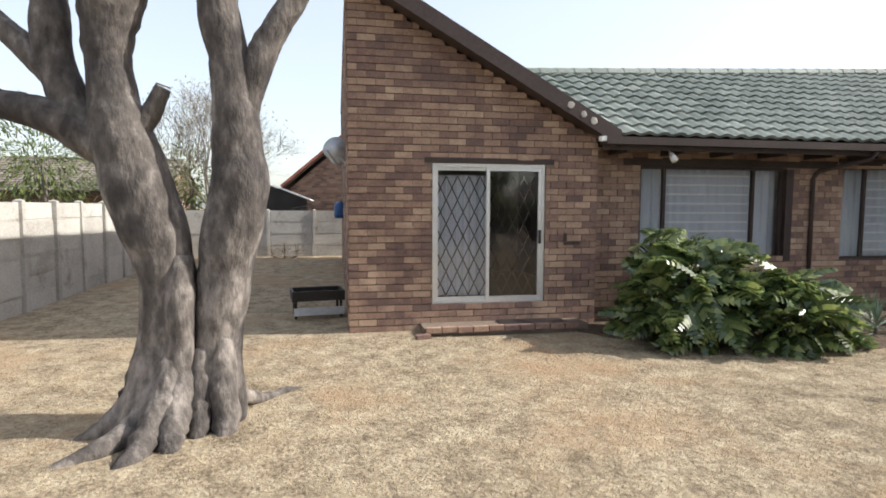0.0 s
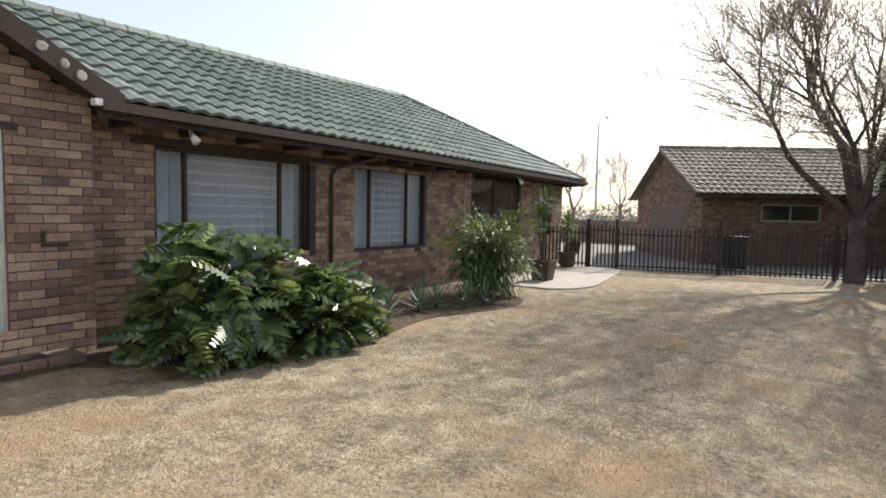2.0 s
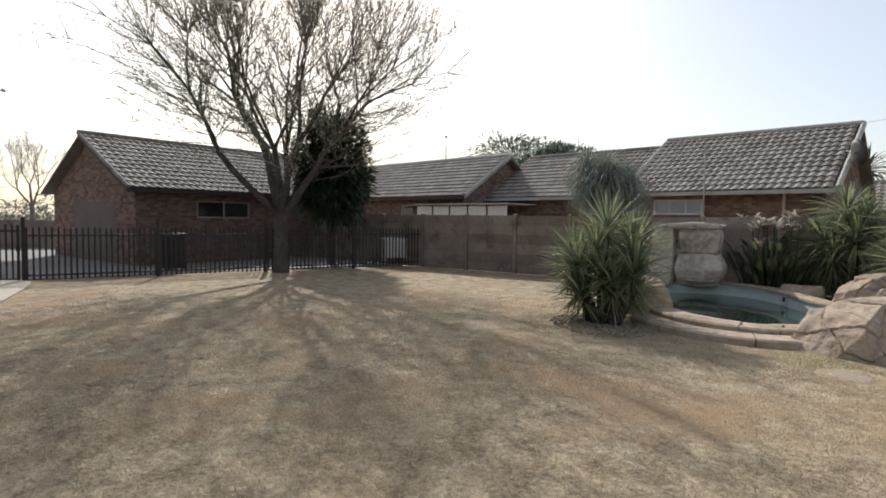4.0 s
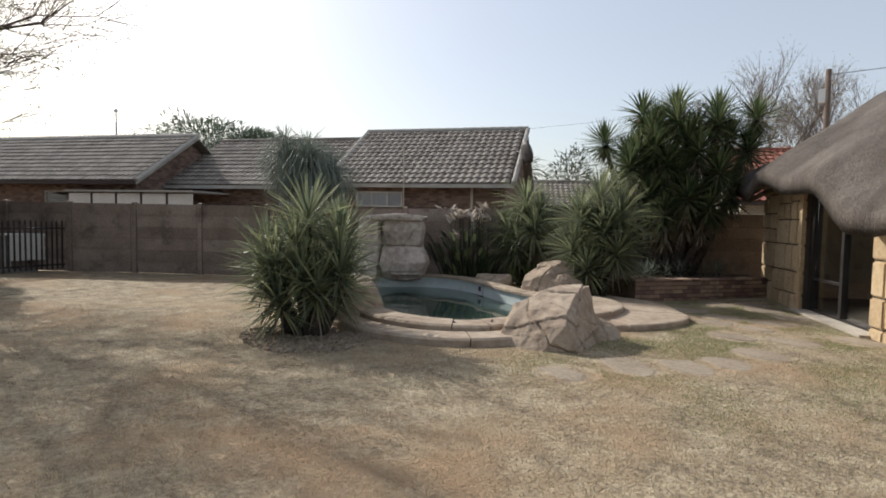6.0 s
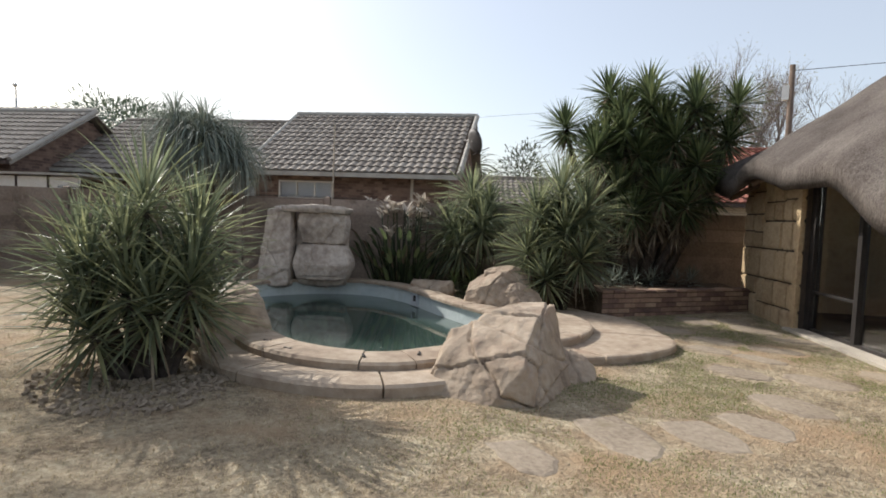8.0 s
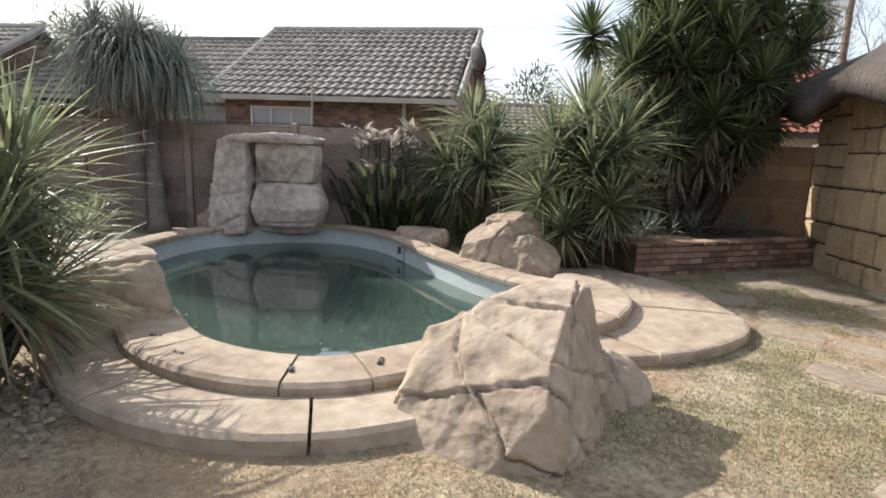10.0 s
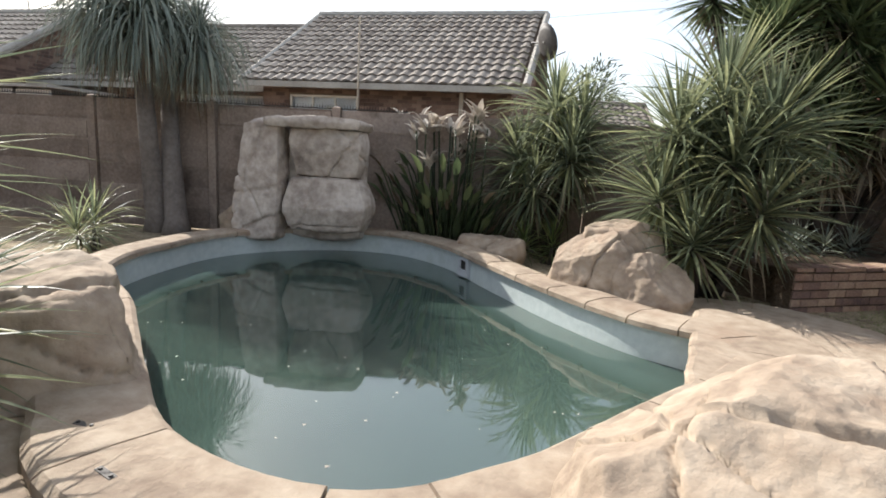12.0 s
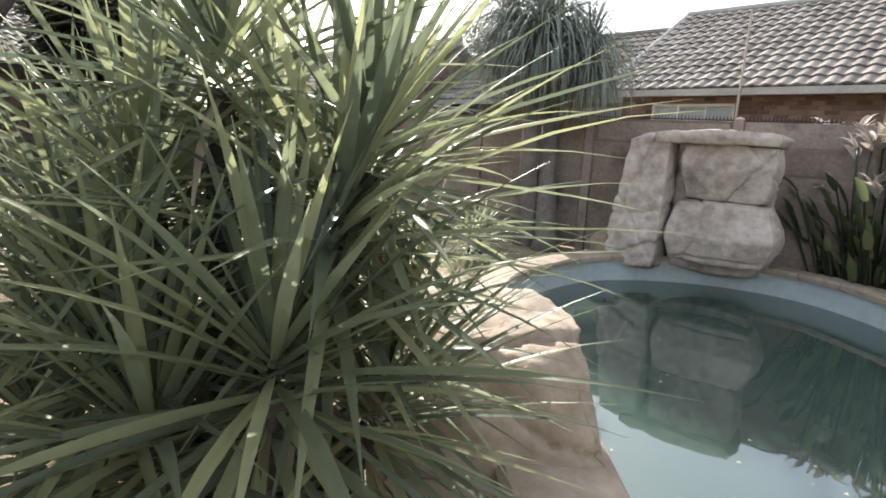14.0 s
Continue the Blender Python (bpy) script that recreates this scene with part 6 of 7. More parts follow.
for k in range(9):
    b, e = Vector((7.3 + _r.uniform(-0.2, 0.2), 8.35 + _r.uniform(-0.15, 0.15), 0)), Vector((7.3 + _r.uniform(-0.35, 0.35), 8.3 + _r.uniform(-0.2, 0.2), _r.uniform(0.6, 0.85)))
    _s.tube([b, e], [0.008, 0.006], 5)
    for j in range(12):
        strap(_g, e - Vector((0, 0, j * 0.012)), (_r.uniform(-1, 1), _r.uniform(-1, 1), -0.3), 0.07, 0.02, 1, 2)
part("stalks", _s, M_shrub, fl)
part("blooms", _g, M_red, fl)
for k in range(14):
    x, y = 8.0 - 1.75 * k / 14 * 0.9 + 0.15, -10.3 - 2.4 * k / 14
    spiky_plant("planter_tuft", (x + 0.25 + 0.12 * math.sin(k * 5), y - 0.15, 0.3), [(0, 0, 0.06)], M_pony, "low grey-green tuft in the planter", "plant", 60 + k, n=26, length=0.3, width=0.022, droop=1.6, trunk_r=0.02, group="planter tufts", segs=4)


# ---- trees ----
def limb(g, twigs, p, d, length, r, level, rng, tips, up=0.18, spread=0.6, sides=7):
    p, d = Vector(p), Vector(d).normalized()
    pts, rad = [p.copy()], [r]
    n = 4 if level < 3 else 2
    for i in range(n):
        d = (d + Vector((rng.uniform(-1, 1), rng.uniform(-1, 1), rng.uniform(-0.6, 1) + up)) * 0.16).normalized()
        p = p + d * length / n
        pts.append(p.copy())
        rad.append(r * (1 - 0.28 * (i + 1) / n))
    (g if level < 4 else twigs).tube(pts, rad, max(3, sides - level * 1), cap=False)
    if level >= 5 or rad[-1] < 0.003:
        tips.append((p, d))
        return
    k = rng.choice((2, 3, 3)) if level < 5 else 2
    for i in range(k):
        a = rng.uniform(0, 6.283)
        v = d.cross(Vector((math.cos(a), math.sin(a), 0.2))).normalized()
        nd = (d + v * spread * rng.uniform(0.5, 1.2) + Vector((0, 0, up))).normalized()
        limb(g, twigs, p, nd, length * rng.uniform(0.66, 0.88), rad[-1] * rng.uniform(0.64, 0.82), level + 1, rng, tips, up, spread, sides)
    if level >= 2:
        for q in pts[1:-1]:
            a = rng.uniform(0, 6.283)
            v = d.cross(Vector((math.cos(a), math.sin(a), 0.2))).normalized()
            limb(g, twigs, q, (d + v * 0.9), length * 0.62, rad[-1] * 0.5, max(level + 2, 4), rng, tips, up, spread, sides)


def tree(name, at, h, trunk, starts, seed, label, bark, leaf=None, per_tip=3, size=0.06, up=0.18, spread=0.55, category="tree", spray=3, crown=None):
    rng = random.Random(seed)
    t = base(name, at, label, category)
    x, y, z = at
    g, tw, tips = Geo(), Geo(), []
    top = Vector((x, y, z + h))
    g.tube([(x, y, z - 0.15), (x, y, z + 0.1), (x + 0.02, y, z + h * 0.5), top], [trunk * 1.45, trunk * 1.15, trunk * 0.95, trunk * 0.9], 12, 0.15, seed)
    for d, ln, r in starts:
        limb(g, tw, top - Vector((0, 0, 0.1)), d, ln, r, 1, rng, tips, up, spread)
    part("trunk", g, bark, t, smooth=True)
    if crown:
        # fine branches that fill a rounded crown, each grown from the nearest older wood
        cc, cr, n = Vector(crown[0]), crown[1], crown[2]
        wood = [Vector(v) for v in g.v[::5] if v[2] > z + h]
        inside = lambda p: ((p.x - cc.x) / cr[0]) ** 2 + ((p.y - cc.y) / cr[1]) ** 2 + ((p.z - cc.z) / cr[2]) ** 2
        tips[:] = [k for k in tips if inside(k[0]) < 1.15]
        for i in range(n):
            u = Vector((rng.gauss(0, 1), rng.gauss(0, 1), rng.gauss(0, 1))).normalized() * rng.uniform(0.2, 1.0) ** 0.45
            u *= 1 + 0.3 * noise.noise(u * 2.2 + Vector((seed, 3, 0)))
            e = cc + Vector((u.x * cr[0], u.y * cr[1], u.z * cr[2]))
            b = min(wood, key=lambda w: (w - e).length + max(0, w.z - e.z + 0.5) * 2)
            m = b.lerp(e, 0.5) + Vector((rng.uniform(-0.15, 0.15), rng.uniform(-0.15, 0.15), -0.08))
            tw.tube([b, m, e], [0.014, 0.009, 0.004], 3, cap=False)
            for q, d in ((m, (e - b).normalized()), (b.lerp(e, 0.75), (e - b).normalized()), (e, (e - b).normalized()), (e, (e - b).normalized())):
                tips.append((q, d))
    part_tips = list(tips)
    for p, d in part_tips:
        for k in range(spray):
            e = (d + Vector((rng.uniform(-1, 1), rng.uniform(-1, 1), rng.uniform(-0.5, 1))) * 0.75).normalized()
            q = p + e * rng.uniform(0.35, 0.9)
            tw.tube([p - d * 0.2 * rng.random(), p.lerp(q, 0.5) + Vector((0, 0, 0.04)), q], [0.007, 0.005, 0.002], 3, cap=False)
            tips.append((q, e))
    # pale colour carries the bleaching of thin twigs against bright sky
    part("twigs", tw, M_palebark, t, kind="stuff")
    if leaf:
        lg = Geo()
        for p, d in tips:
            for k in range(per_tip):
                q = p + Vector((rng.uniform(-1, 1), rng.uniform(-1, 1), rng.uniform(-1, 1))) * size * 2.5
                strap(lg, q, (rng.uniform(-1, 1), rng.uniform(-1, 1), rng.uniform(-1, 0.6)), size * rng.uniform(0.7, 1.4), size * 0.45, 1, 2, rng.uniform(-1, 1), 0.1)
        part("leaves", lg, leaf, t)
    return t, len(tips)


TREE2 = tree("garden_tree", (19.75, 0.95, -0.06), 1.75, 0.21, [((0.02, 0.12, 1), 2.2, 0.17), ((0.1, 0.75, 0.75), 2.5, 0.12), ((-0.1, -0.7, 0.8), 2.4, 0.12), ((-0.5, 0.25, 0.85), 2.2, 0.1), ((0.5, -0.25, 0.85), 2.2, 0.1), ((0.05, -0.25, 0.95), 2.4, 0.12)], 5, "bare winter tree with sparse pale leaves beside the fence", M_darkbark, M_paleleaf, 4, 0.075, up=0.14, spread=0.6, spray=2, crown=((19.75, 0.75, 6.3), (4.3, 5.2, 3.4), 450))
_ev = leaf_shrub("evergreen_tree", (22.2, -1.0, 0.95), 1.35, 1.35, 4.0, 12500, 0.26, M_darkleaf, 25, "dense dark evergreen tree behind the fence", "tree", stems=14)
part("trunk", Geo().tube([(22.2, -1.0, -0.1), (22.2, -1.02, 1.2), (22.15, -1.0, 3.0)], [0.13, 0.1, 0.05], 9), M_darkbark, _ev, smooth=True)
for x, y, z, rx, h, n, mat, sd, lab in ((-12.8, 30, 0.8, 2.9, 5.2, 2600, M_shrub, 41, "green garden tree beyond the western wall"), (-9.6, 34, 0.8, 2.2, 4.4, 1500, M_paleleaf, 42, "pale leafy tree beyond the western wall"), (-6.0, 28.5, 0.2, 1.0, 4.4, 900, M_shrub, 43, "slender green tree beyond the side yard wall")):
    _b = leaf_shrub("background_tree", (x, y, z), rx, rx, h, n, 0.3, mat, sd, lab, "tree", stems=12)
    part("trunk", Geo().tube([(x, y, -0.1), (x + 0.1, y, z + 1), (x, y, z + h * 0.6)], [0.16, 0.13, 0.06], 8), M_palebark, _b)
tree("background_tree", (-5.0, 27.5, -0.1), 2.0, 0.09, [((0.1, 0.2, 1), 1.5, 0.055), ((0.6, 0.1, 0.8), 1.4, 0.05), ((-0.6, -0.2, 0.8), 1.4, 0.05), ((0, -0.7, 0.8), 1.3, 0.05)], 44, "thin bare tree beyond the side yard wall", M_palebark, M_paleleaf, 1, 0.13)
for x, y, h, r, sd in ((9.3, -31.5, 3.0, 0.22, 51), (6.2, -33.0, 3.0, 0.22, 52)):
    tree("bare_tree", (x, y, -0.1), h, r, [((0.1, 0.1, 1), 2.0, r * 0.6), ((0.7, 0.1, 0.8), 2.0, r * 0.5), ((-0.7, -0.2, 0.8), 2.0, r * 0.5), ((0.1, -0.7, 0.9), 1.9, r * 0.5)], sd, "tall bare winter tree behind the thatched room", M_palebark, M_paleleaf, 1, 0.1)
for x, y, h, sd in ((60, 23, 2.2, 55), (62, 18.5, 2.4, 56), (58, 27, 2.0, 57)):
    tree("bare_tree", (x, y, -0.1), h, 0.2, [((0.1, 0.1, 1), 2.0, 0.12), ((0.2, 0.6, 0.9), 1.8, 0.1), ((-0.2, -0.6, 0.9), 1.8, 0.1)], sd, "bare winter tree far beyond the gate", M_palebark, None)
for x, y, sx, h, sd in ((45.5, -21.0, 4.2, 3.4, 58), (42.0, -23.6, 2.8, 2.6, 59)):
    t_ = leaf_shrub("distant_tree", (x, y, 5.2), sx, sx, h, 4200, 0.4, M_aloe, sd, "grey-green rounded tree beyond the roofs", "tree")
    part("trunk", Geo().tube([(x, y, -0.1), (x, y, 3), (x + 0.2, y, 6)], [0.35, 0.3, 0.2], 8), M_palebark, t_)
leaf_shrub("distant_tree", (18.2, -28.0, 1.0), 1.5, 1.5, 4.4, 1600, 0.3, M_darkleaf, 66, "dark tree behind the far roof", "tree")
spiky_plant("date_palm", (20.3, -26.5, 0), [(0, 0, 4.2, 1)], M_darkleaf, "far feathery palm above the roofs", "palm", 67, n=60, length=1.8, width=0.12, droop=0.8, trunk_r=0.2, low=110)

for k in range(9):
    leaf_shrub("distant_tree", (72 + 3 * math.sin(k * 2.3), 9 + k * 4.6, -0.2), 3.6, 3.2, 3.2 + math.sin(k * 4.1), 420, 0.75, M_pony, 70 + k, "hazy grey-green tree beyond the road", "tree", stems=6)


def near_tree():
    t = base("twin_trunk_tree", (-0.6, 5.95, -0.06), "old pale grey tree with twin trunks, cut limbs and spreading roots", "tree")
    g = Geo()

    def run(pts, radii, n=18, seed=0.0, wob=0.22):
        q = spline(pts, 6, closed=False)
        rr = [radii[min(i // 6, len(radii) - 1)] + (radii[min(i // 6 + 1, len(radii) - 1)] - radii[min(i // 6, len(radii) - 1)]) * (i % 6) / 6 for i in range(len(q))]
        g.tube(q, rr, n, wob, seed)
    def limbs(rows, n, seed, wob=0.11):
        run([r[:3] for r in rows], [r[3] for r in rows], n, seed, wob)
    limbs([(-0.86, 5.92, -0.25, 0.34), (-0.81, 5.96, 0.2, 0.27), (-0.77, 6.0, 0.6, 0.225), (-0.73, 6.0, 0.95, 0.215), (-0.74, 6.0, 1.28, 0.226), (-0.83, 6.0, 1.6, 0.255), (-0.93, 6.0, 1.92, 0.262), (-1.01, 6.0, 2.24, 0.245), (-1.07, 6.0, 2.55, 0.195), (-1.11, 6.0, 2.88, 0.165), (-1.1, 6.0, 3.14, 0.195), (-1.07, 6.0, 3.4, 0.25), (-1.0, 6.05, 4.0, 0.22), (-0.95, 6.1, 4.9, 0.14)], 28, 1.0)
    limbs([(-0.37, 5.98, -0.25, 0.25), (-0.36, 6.0, 0.2, 0.215), (-0.34, 6.0, 0.65, 0.19), (-0.3, 6.0, 1.03, 0.21), (-0.26, 6.0, 1.36, 0.235), (-0.18, 6.0, 1.74, 0.232), (-0.14, 6.0, 1.98, 0.232), (-0.16, 6.0, 2.3, 0.2), (-0.17, 6.0, 2.62, 0.178), (-0.21, 6.0, 2.98, 0.16), (-0.27, 6.0, 3.3, 0.165), (-0.31, 6.02, 3.9, 0.14), (-0.33, 6.05, 4.8, 0.1)], 26, 2.0)
    limbs([(-0.1, 6.0, 2.55, 0.13), (-0.04, 6.0, 2.76, 0.125), (0.05, 6.0, 3.0, 0.125), (0.14, 6.0, 3.18, 0.115), (0.32, 6.0, 3.47, 0.105), (0.55, 6.0, 3.85, 0.09), (0.95, 6.0, 4.45, 0.06)], 14, 3.0)
    limbs([(-1.0, 6.0, 2.15, 0.16), (-1.25, 6.0, 2.28, 0.15), (-1.55, 6.02, 2.46, 0.14), (-1.88, 6.05, 2.54, 0.12), (-2.3, 6.1, 2.62, 0.1)], 14, 4.0)
    limbs([(-1.1, 6.03, 2.25, 0.17), (-1.34, 6.06, 2.42, 0.16), (-1.42, 6.08, 2.58, 0.15), (-1.53, 6.1, 2.9, 0.14), (-1.55, 6.1, 3.19, 0.14), (-1.56, 6.12, 3.6, 0.12), (-1.6, 6.15, 4.3, 0.08)], 16, 5.0)
    limbs([(-1.46, 6.1, 2.7, 0.1), (-1.61, 6.1, 2.86, 0.105), (-1.85, 6.15, 3.1, 0.095), (-2.2, 6.2, 3.4, 0.085)], 12, 6.0)
    limbs([(-0.95, 5.98, 2.3, 0.1), (-0.82, 5.97, 2.47, 0.08), (-0.75, 5.96, 2.6, 0.07), (-0.7, 5.95, 2.7, 0.062)], 10, 7.0)
    # ridge that runs down from the fork, and a knot
    limbs([(-0.6, 5.9, 1.36, 0.09), (-0.6, 5.84, 1.05, 0.12), (-0.62, 5.83, 0.6, 0.12), (-0.64, 5.8, 0.2, 0.14), (-0.66, 5.7, -0.2, 0.18)], 14, 8.0)
    limbs([(-0.1, 5.97, 1.7, 0.13), (-0.02, 5.96, 1.95, 0.13), (-0.1, 5.97, 2.2, 0.09)], 14, 8.5, 0.2)
    for rows, s in (([(-0.72, 5.95, 0.7, 0.1), (-0.8, 5.82, 0.3, 0.12), (-0.9, 5.65, 0.06, 0.11), (-1.1, 5.42, -0.03, 0.09), (-1.45, 5.2, -0.12, 0.04)], 9.0),
                    ([(-0.76, 6.0, 0.8, 0.1), (-0.9, 5.94, 0.35, 0.12), (-1.08, 5.86, 0.08, 0.1), (-1.3, 5.78, -0.06, 0.06), (-1.5, 5.76, -0.13, 0.03)], 10.0),
                    ([(-0.66, 5.85, 0.6, 0.1), (-0.7, 5.68, 0.25, 0.12), (-0.76, 5.48, 0.04, 0.11), (-0.84, 5.26, -0.06, 0.08), (-0.98, 5.05, -0.13, 0.03)], 11.0),
                    ([(-0.6, 5.84, 0.5, 0.09), (-0.6, 5.66, 0.16, 0.12), (-0.6, 5.48, 0.0, 0.1), (-0.58, 5.36, -0.12, 0.05)], 12.0),
                    ([(-0.3, 5.9, 0.7, 0.09), (-0.28, 5.82, 0.3, 0.11), (-0.26, 5.74, 0.05, 0.11), (-0.24, 5.66, -0.12, 0.08)], 13.0),
                    ([(-0.44, 5.9, 0.6, 0.08), (-0.45, 5.8, 0.25, 0.1), (-0.45, 5.7, 0.03, 0.09), (-0.46, 5.62, -0.12, 0.06)], 14.0),
                    ([(-0.25, 6.1, 0.12, 0.08), (-0.05, 6.4, -0.02, 0.05), (0.15, 6.62, -0.035, 0.04), (0.4, 6.8, -0.1, 0.02)], 15.0),
                    ([(-0.78, 6.05, 0.8, 0.1), (-0.98, 6.12, 0.35, 0.12), (-1.15, 6.2, 0.06, 0.09), (-1.35, 6.35, -0.12, 0.04)], 16.0)):
        limbs(rows, 12, s, 0.28)
    part("trunk", g, M_bark, t, smooth=True)
    for (x, y, z), d, r in (((-2.31, 6.1, 2.62), (-1, 0.1, 0.2), 0.1), ((-2.21, 6.2, 3.41), (-1, 0.2, 0.8), 0.083), ((-0.7, 5.95, 2.71), (0.35, -0.1, 1), 0.06)):
        part("cut_face", Geo().tube([(x, y, z), tuple(Vector((x, y, z)) + Vector(d).normalized() * 0.012)], [r * 0.97, r * 0.9], 12), M_wood, t, "sawn limb end")
    rng = random.Random(17)
    tw, tips, gg = Geo(), [], Geo()
    for p, d in (((-0.95, 6.1, 4.85), (0, 0.1, 1)), ((-0.33, 6.05, 4.75), (0.1, 0, 1)), ((0.93, 6.0, 4.4), (0.6, 0, 1)), ((-1.6, 6.15, 4.25), (-0.4, 0.1, 1))):
        limb(gg, tw, p, d, 1.3, 0.09, 2, rng, tips)
    part("branches", gg, M_bark, t, smooth=True)
    part("twigs", tw, M_bark, t, kind="stuff")


near_tree()


# ---- small things ----
def potted(at, r0, r1, h, label, heads, seed, square=False):
    x, y, z = at
    p = base("plant_pot", at, label, "pot", group="pots by the path")
    n = 4 if square else 18
    k = math.sqrt(2) if square else 1
    ringz = ((0, r0), (h * 0.9, r1 * 0.97), (h * 0.9, r1 * 1.06), (h, r1 * 1.06), (h, r1 * 0.9), (h * 0.88, r1 * 0.86))
    g = Geo()
    for zz, r in ringz:
        g.v += [(x + r * k * math.cos(2 * math.pi * i / n + math.pi / 4), y + r * k * math.sin(2 * math.pi * i / n + math.pi / 4), z + zz) for i in range(n)]
    for j in range(len(ringz) - 1):
        g.f += [(j * n + i, j * n + (i + 1) % n, (j + 1) * n + (i + 1) % n, (j + 1) * n + i) for i in range(n)]
    g.f.append(tuple(range(n))[::-1])
    part("pot", g, M_pot, p)
    part("soil", Geo().prism([(x + r1 * 0.84 * k * math.cos(2 * math.pi * i / n + math.pi / 4), y + r1 * 0.84 * k * math.sin(2 * math.pi * i / n + math.pi / 4)) for i in range(n)], z + h * 0.8, z + h * 0.87), M_soil, p)
    spiky_plant("potted_dracaena", (x, y, z + h * 0.87 + 0.1), heads, M_shrub, "yellow-green dracaena growing in the pot", "plant", seed, n=60, length=0.48, width=0.04, droop=1.2, trunk_r=0.035, group="potted dracaenas", low=120)


potted((14.35, 7.6, -0.005), 0.2, 0.27, 0.5, "tapered square dark brown plant pot", [(0.05, 0.0, 1.35), (-0.1, 0.1, 0.95, 0.9)], 71, True)
potted((18.1, 8.35, -0.01), 0.2, 0.28, 0.46, "round dark plant pot beside the gate", [(0, 0, 0.85), (0.15, 0.1, 0.6, 0.8)], 72)
potted((24.0, 10.2, -0.015), 0.22, 0.3, 0.5, "dark plant pot by the garage", [(0, 0, 0.3, 0.7)], 73)


def braai():
    b = base("steel_fire_tray", (0.3, 10.5, -0.05), "rusty steel fire tray on a low stand beside the house", "grill")
    m = pose(0.3, 10.5, -0.06, 0, 0, 8)
    part("tray", Geo().box(-0.42, 0.42, -0.28, 0.28, 0.3, 0.33, m).box(-0.42, -0.39, -0.28, 0.28, 0.331, 0.46, m).box(0.39, 0.42, -0.28, 0.28, 0.331, 0.46, m).box(-0.389, 0.389, -0.28, -0.25, 0.331, 0.46, m).box(-0.389, 0.389, 0.25, 0.28, 0.331, 0.46, m), M_metalblack, b)
    part("front_plate", Geo().box(-0.4, 0.4, -0.34, -0.31, 0.08, 0.2, m), M_dish, b, "pale steel plate")
    for x in (-0.36, 0.36):
        for y in (-0.22, 0.22):
            part("leg", Geo().box(x - 0.02, x + 0.02, y - 0.02, y + 0.02, 0.0, 0.299, m), M_metalblack, b)
    br = thing("loose_brick", Geo().box(-0.1, 0.1, -0.05, 0.05, 0, 0.075, pose(1.78, 8.5, -0.05, 0, 0, 12)), M_brick, "loose dark brick beside the step", "brick")


braai()
for k, (x, y, z) in enumerate(((0.64, 10.6, 2.7), (0.72, 11.1, 2.65))):
    d = base("satellite_dish", (x, y, z), "pale grey satellite dish on the side of the wing", "satellite dish", group="wing dishes")
    c, nn = Vector((x, y, z)), Vector((-0.35, -0.85, 0.35)).normalized()
    part("dish", Geo().tube([c, c + nn * 0.04, c + nn * 0.09], [0.05, 0.15, 0.2], 20), M_dish, d, smooth=True)
    part("arm", Geo().tube([c + Vector((0, 0, -0.25)), c + nn * 0.4 + Vector((0, 0, -0.18))], 0.012, 6), M_dish, d)
    part("bracket", Geo().tube([c, c + Vector((0.12, 0.05, -0.15)), (0.82, y + 0.05, z - 0.3)], 0.018, 6), M_dish, d)
wl = base("washing_line", (0.6, 17, 1.9), "washing line with a blue plastic bag", "washing line")
part("line", Geo().tube([(0.79, 14.8, 1.92), (-1.0, 21.85, 1.7)], 0.006, 5), M_metalblack, wl)
part("blue_bag", Geo().tube([(0.72, 15.0, 1.9), (0.72, 15.0, 1.8), (0.72, 15.0, 1.55), (0.72, 15.0, 1.48)], [0.04, 0.16, 0.18, 0.13], 10, 0.3), M_blue, wl, "hanging blue bag", smooth=True)
sh = base("neighbour_shed", (-1.7, 23.5, 0), "dark lean-to shed with a pale sheet roof behind the wall", "shed")
part("sheet_roof", slab([(-3.2, 22.45, 3.15), (-0.35, 22.45, 2.04), (-0.35, 25.6, 2.04), (-3.2, 25.6, 3.15)], 0.04), M_dish, sh, "pale sheet metal roof")
_f = Geo()
_f.add([(x, y, z) for y in (22.6, 22.65) for x, z in ((-3.05, -0.1), (-0.5, -0.1), (-0.5, 2.04), (-3.05, 3.03))], [(0, 1, 2, 3), (7, 6, 5, 4), (0, 4, 5, 1), (1, 5, 6, 2), (2, 6, 7, 3), (3, 7, 4, 0)])
part("front_panel", _f, M_metalblack, sh, "dark boarded front")
part("back_panel", Geo().box(-3.05, -0.6, 25.3, 25.4, -0.1, 2.0), M_metalblack, sh)
for x in (-3.0, -0.65):
    part("post", Geo().box(x, x + 0.08, 22.82, 22.9, -0.1, 2.0), M_brown, sh)
spiky_plant("dry_tuft", (-1.2, 21.2, -0.1), [(0, 0, 0.15), (0.4, 0, 0.12), (-0.4, 0.1, 0.12)], M_dead, "dry straw-coloured tuft by the back wall", "plant", 77, n=50, length=0.5, width=0.02, droop=1.4, trunk_r=0.03)


def street_lamp(x, y, h, dx, dy, label):
    s = base("street_lamp", (x, y, -0.1), label, "street lamp", group="street lamps")
    part("pole", Geo().tube([(x, y, -0.1), (x, y, h * 0.8), (x, y, h)], [0.11, 0.08, 0.06], 8), M_dish, s, smooth=True)
    part("arm", Geo().tube([(x, y, h), (x + dx * 0.4, y + dy * 0.4, h + 0.5), (x + dx, y + dy, h + 0.6)], 0.04, 6), M_dish, s)
    part("head", Geo().tube([(x + dx, y + dy, h + 0.6), (x + dx * 1.25, y + dy * 1.25, h + 0.62), (x + dx * 1.5, y + dy * 1.5, h + 0.58)], [0.06, 0.14, 0.08], 8), M_dish, s, smooth=True)


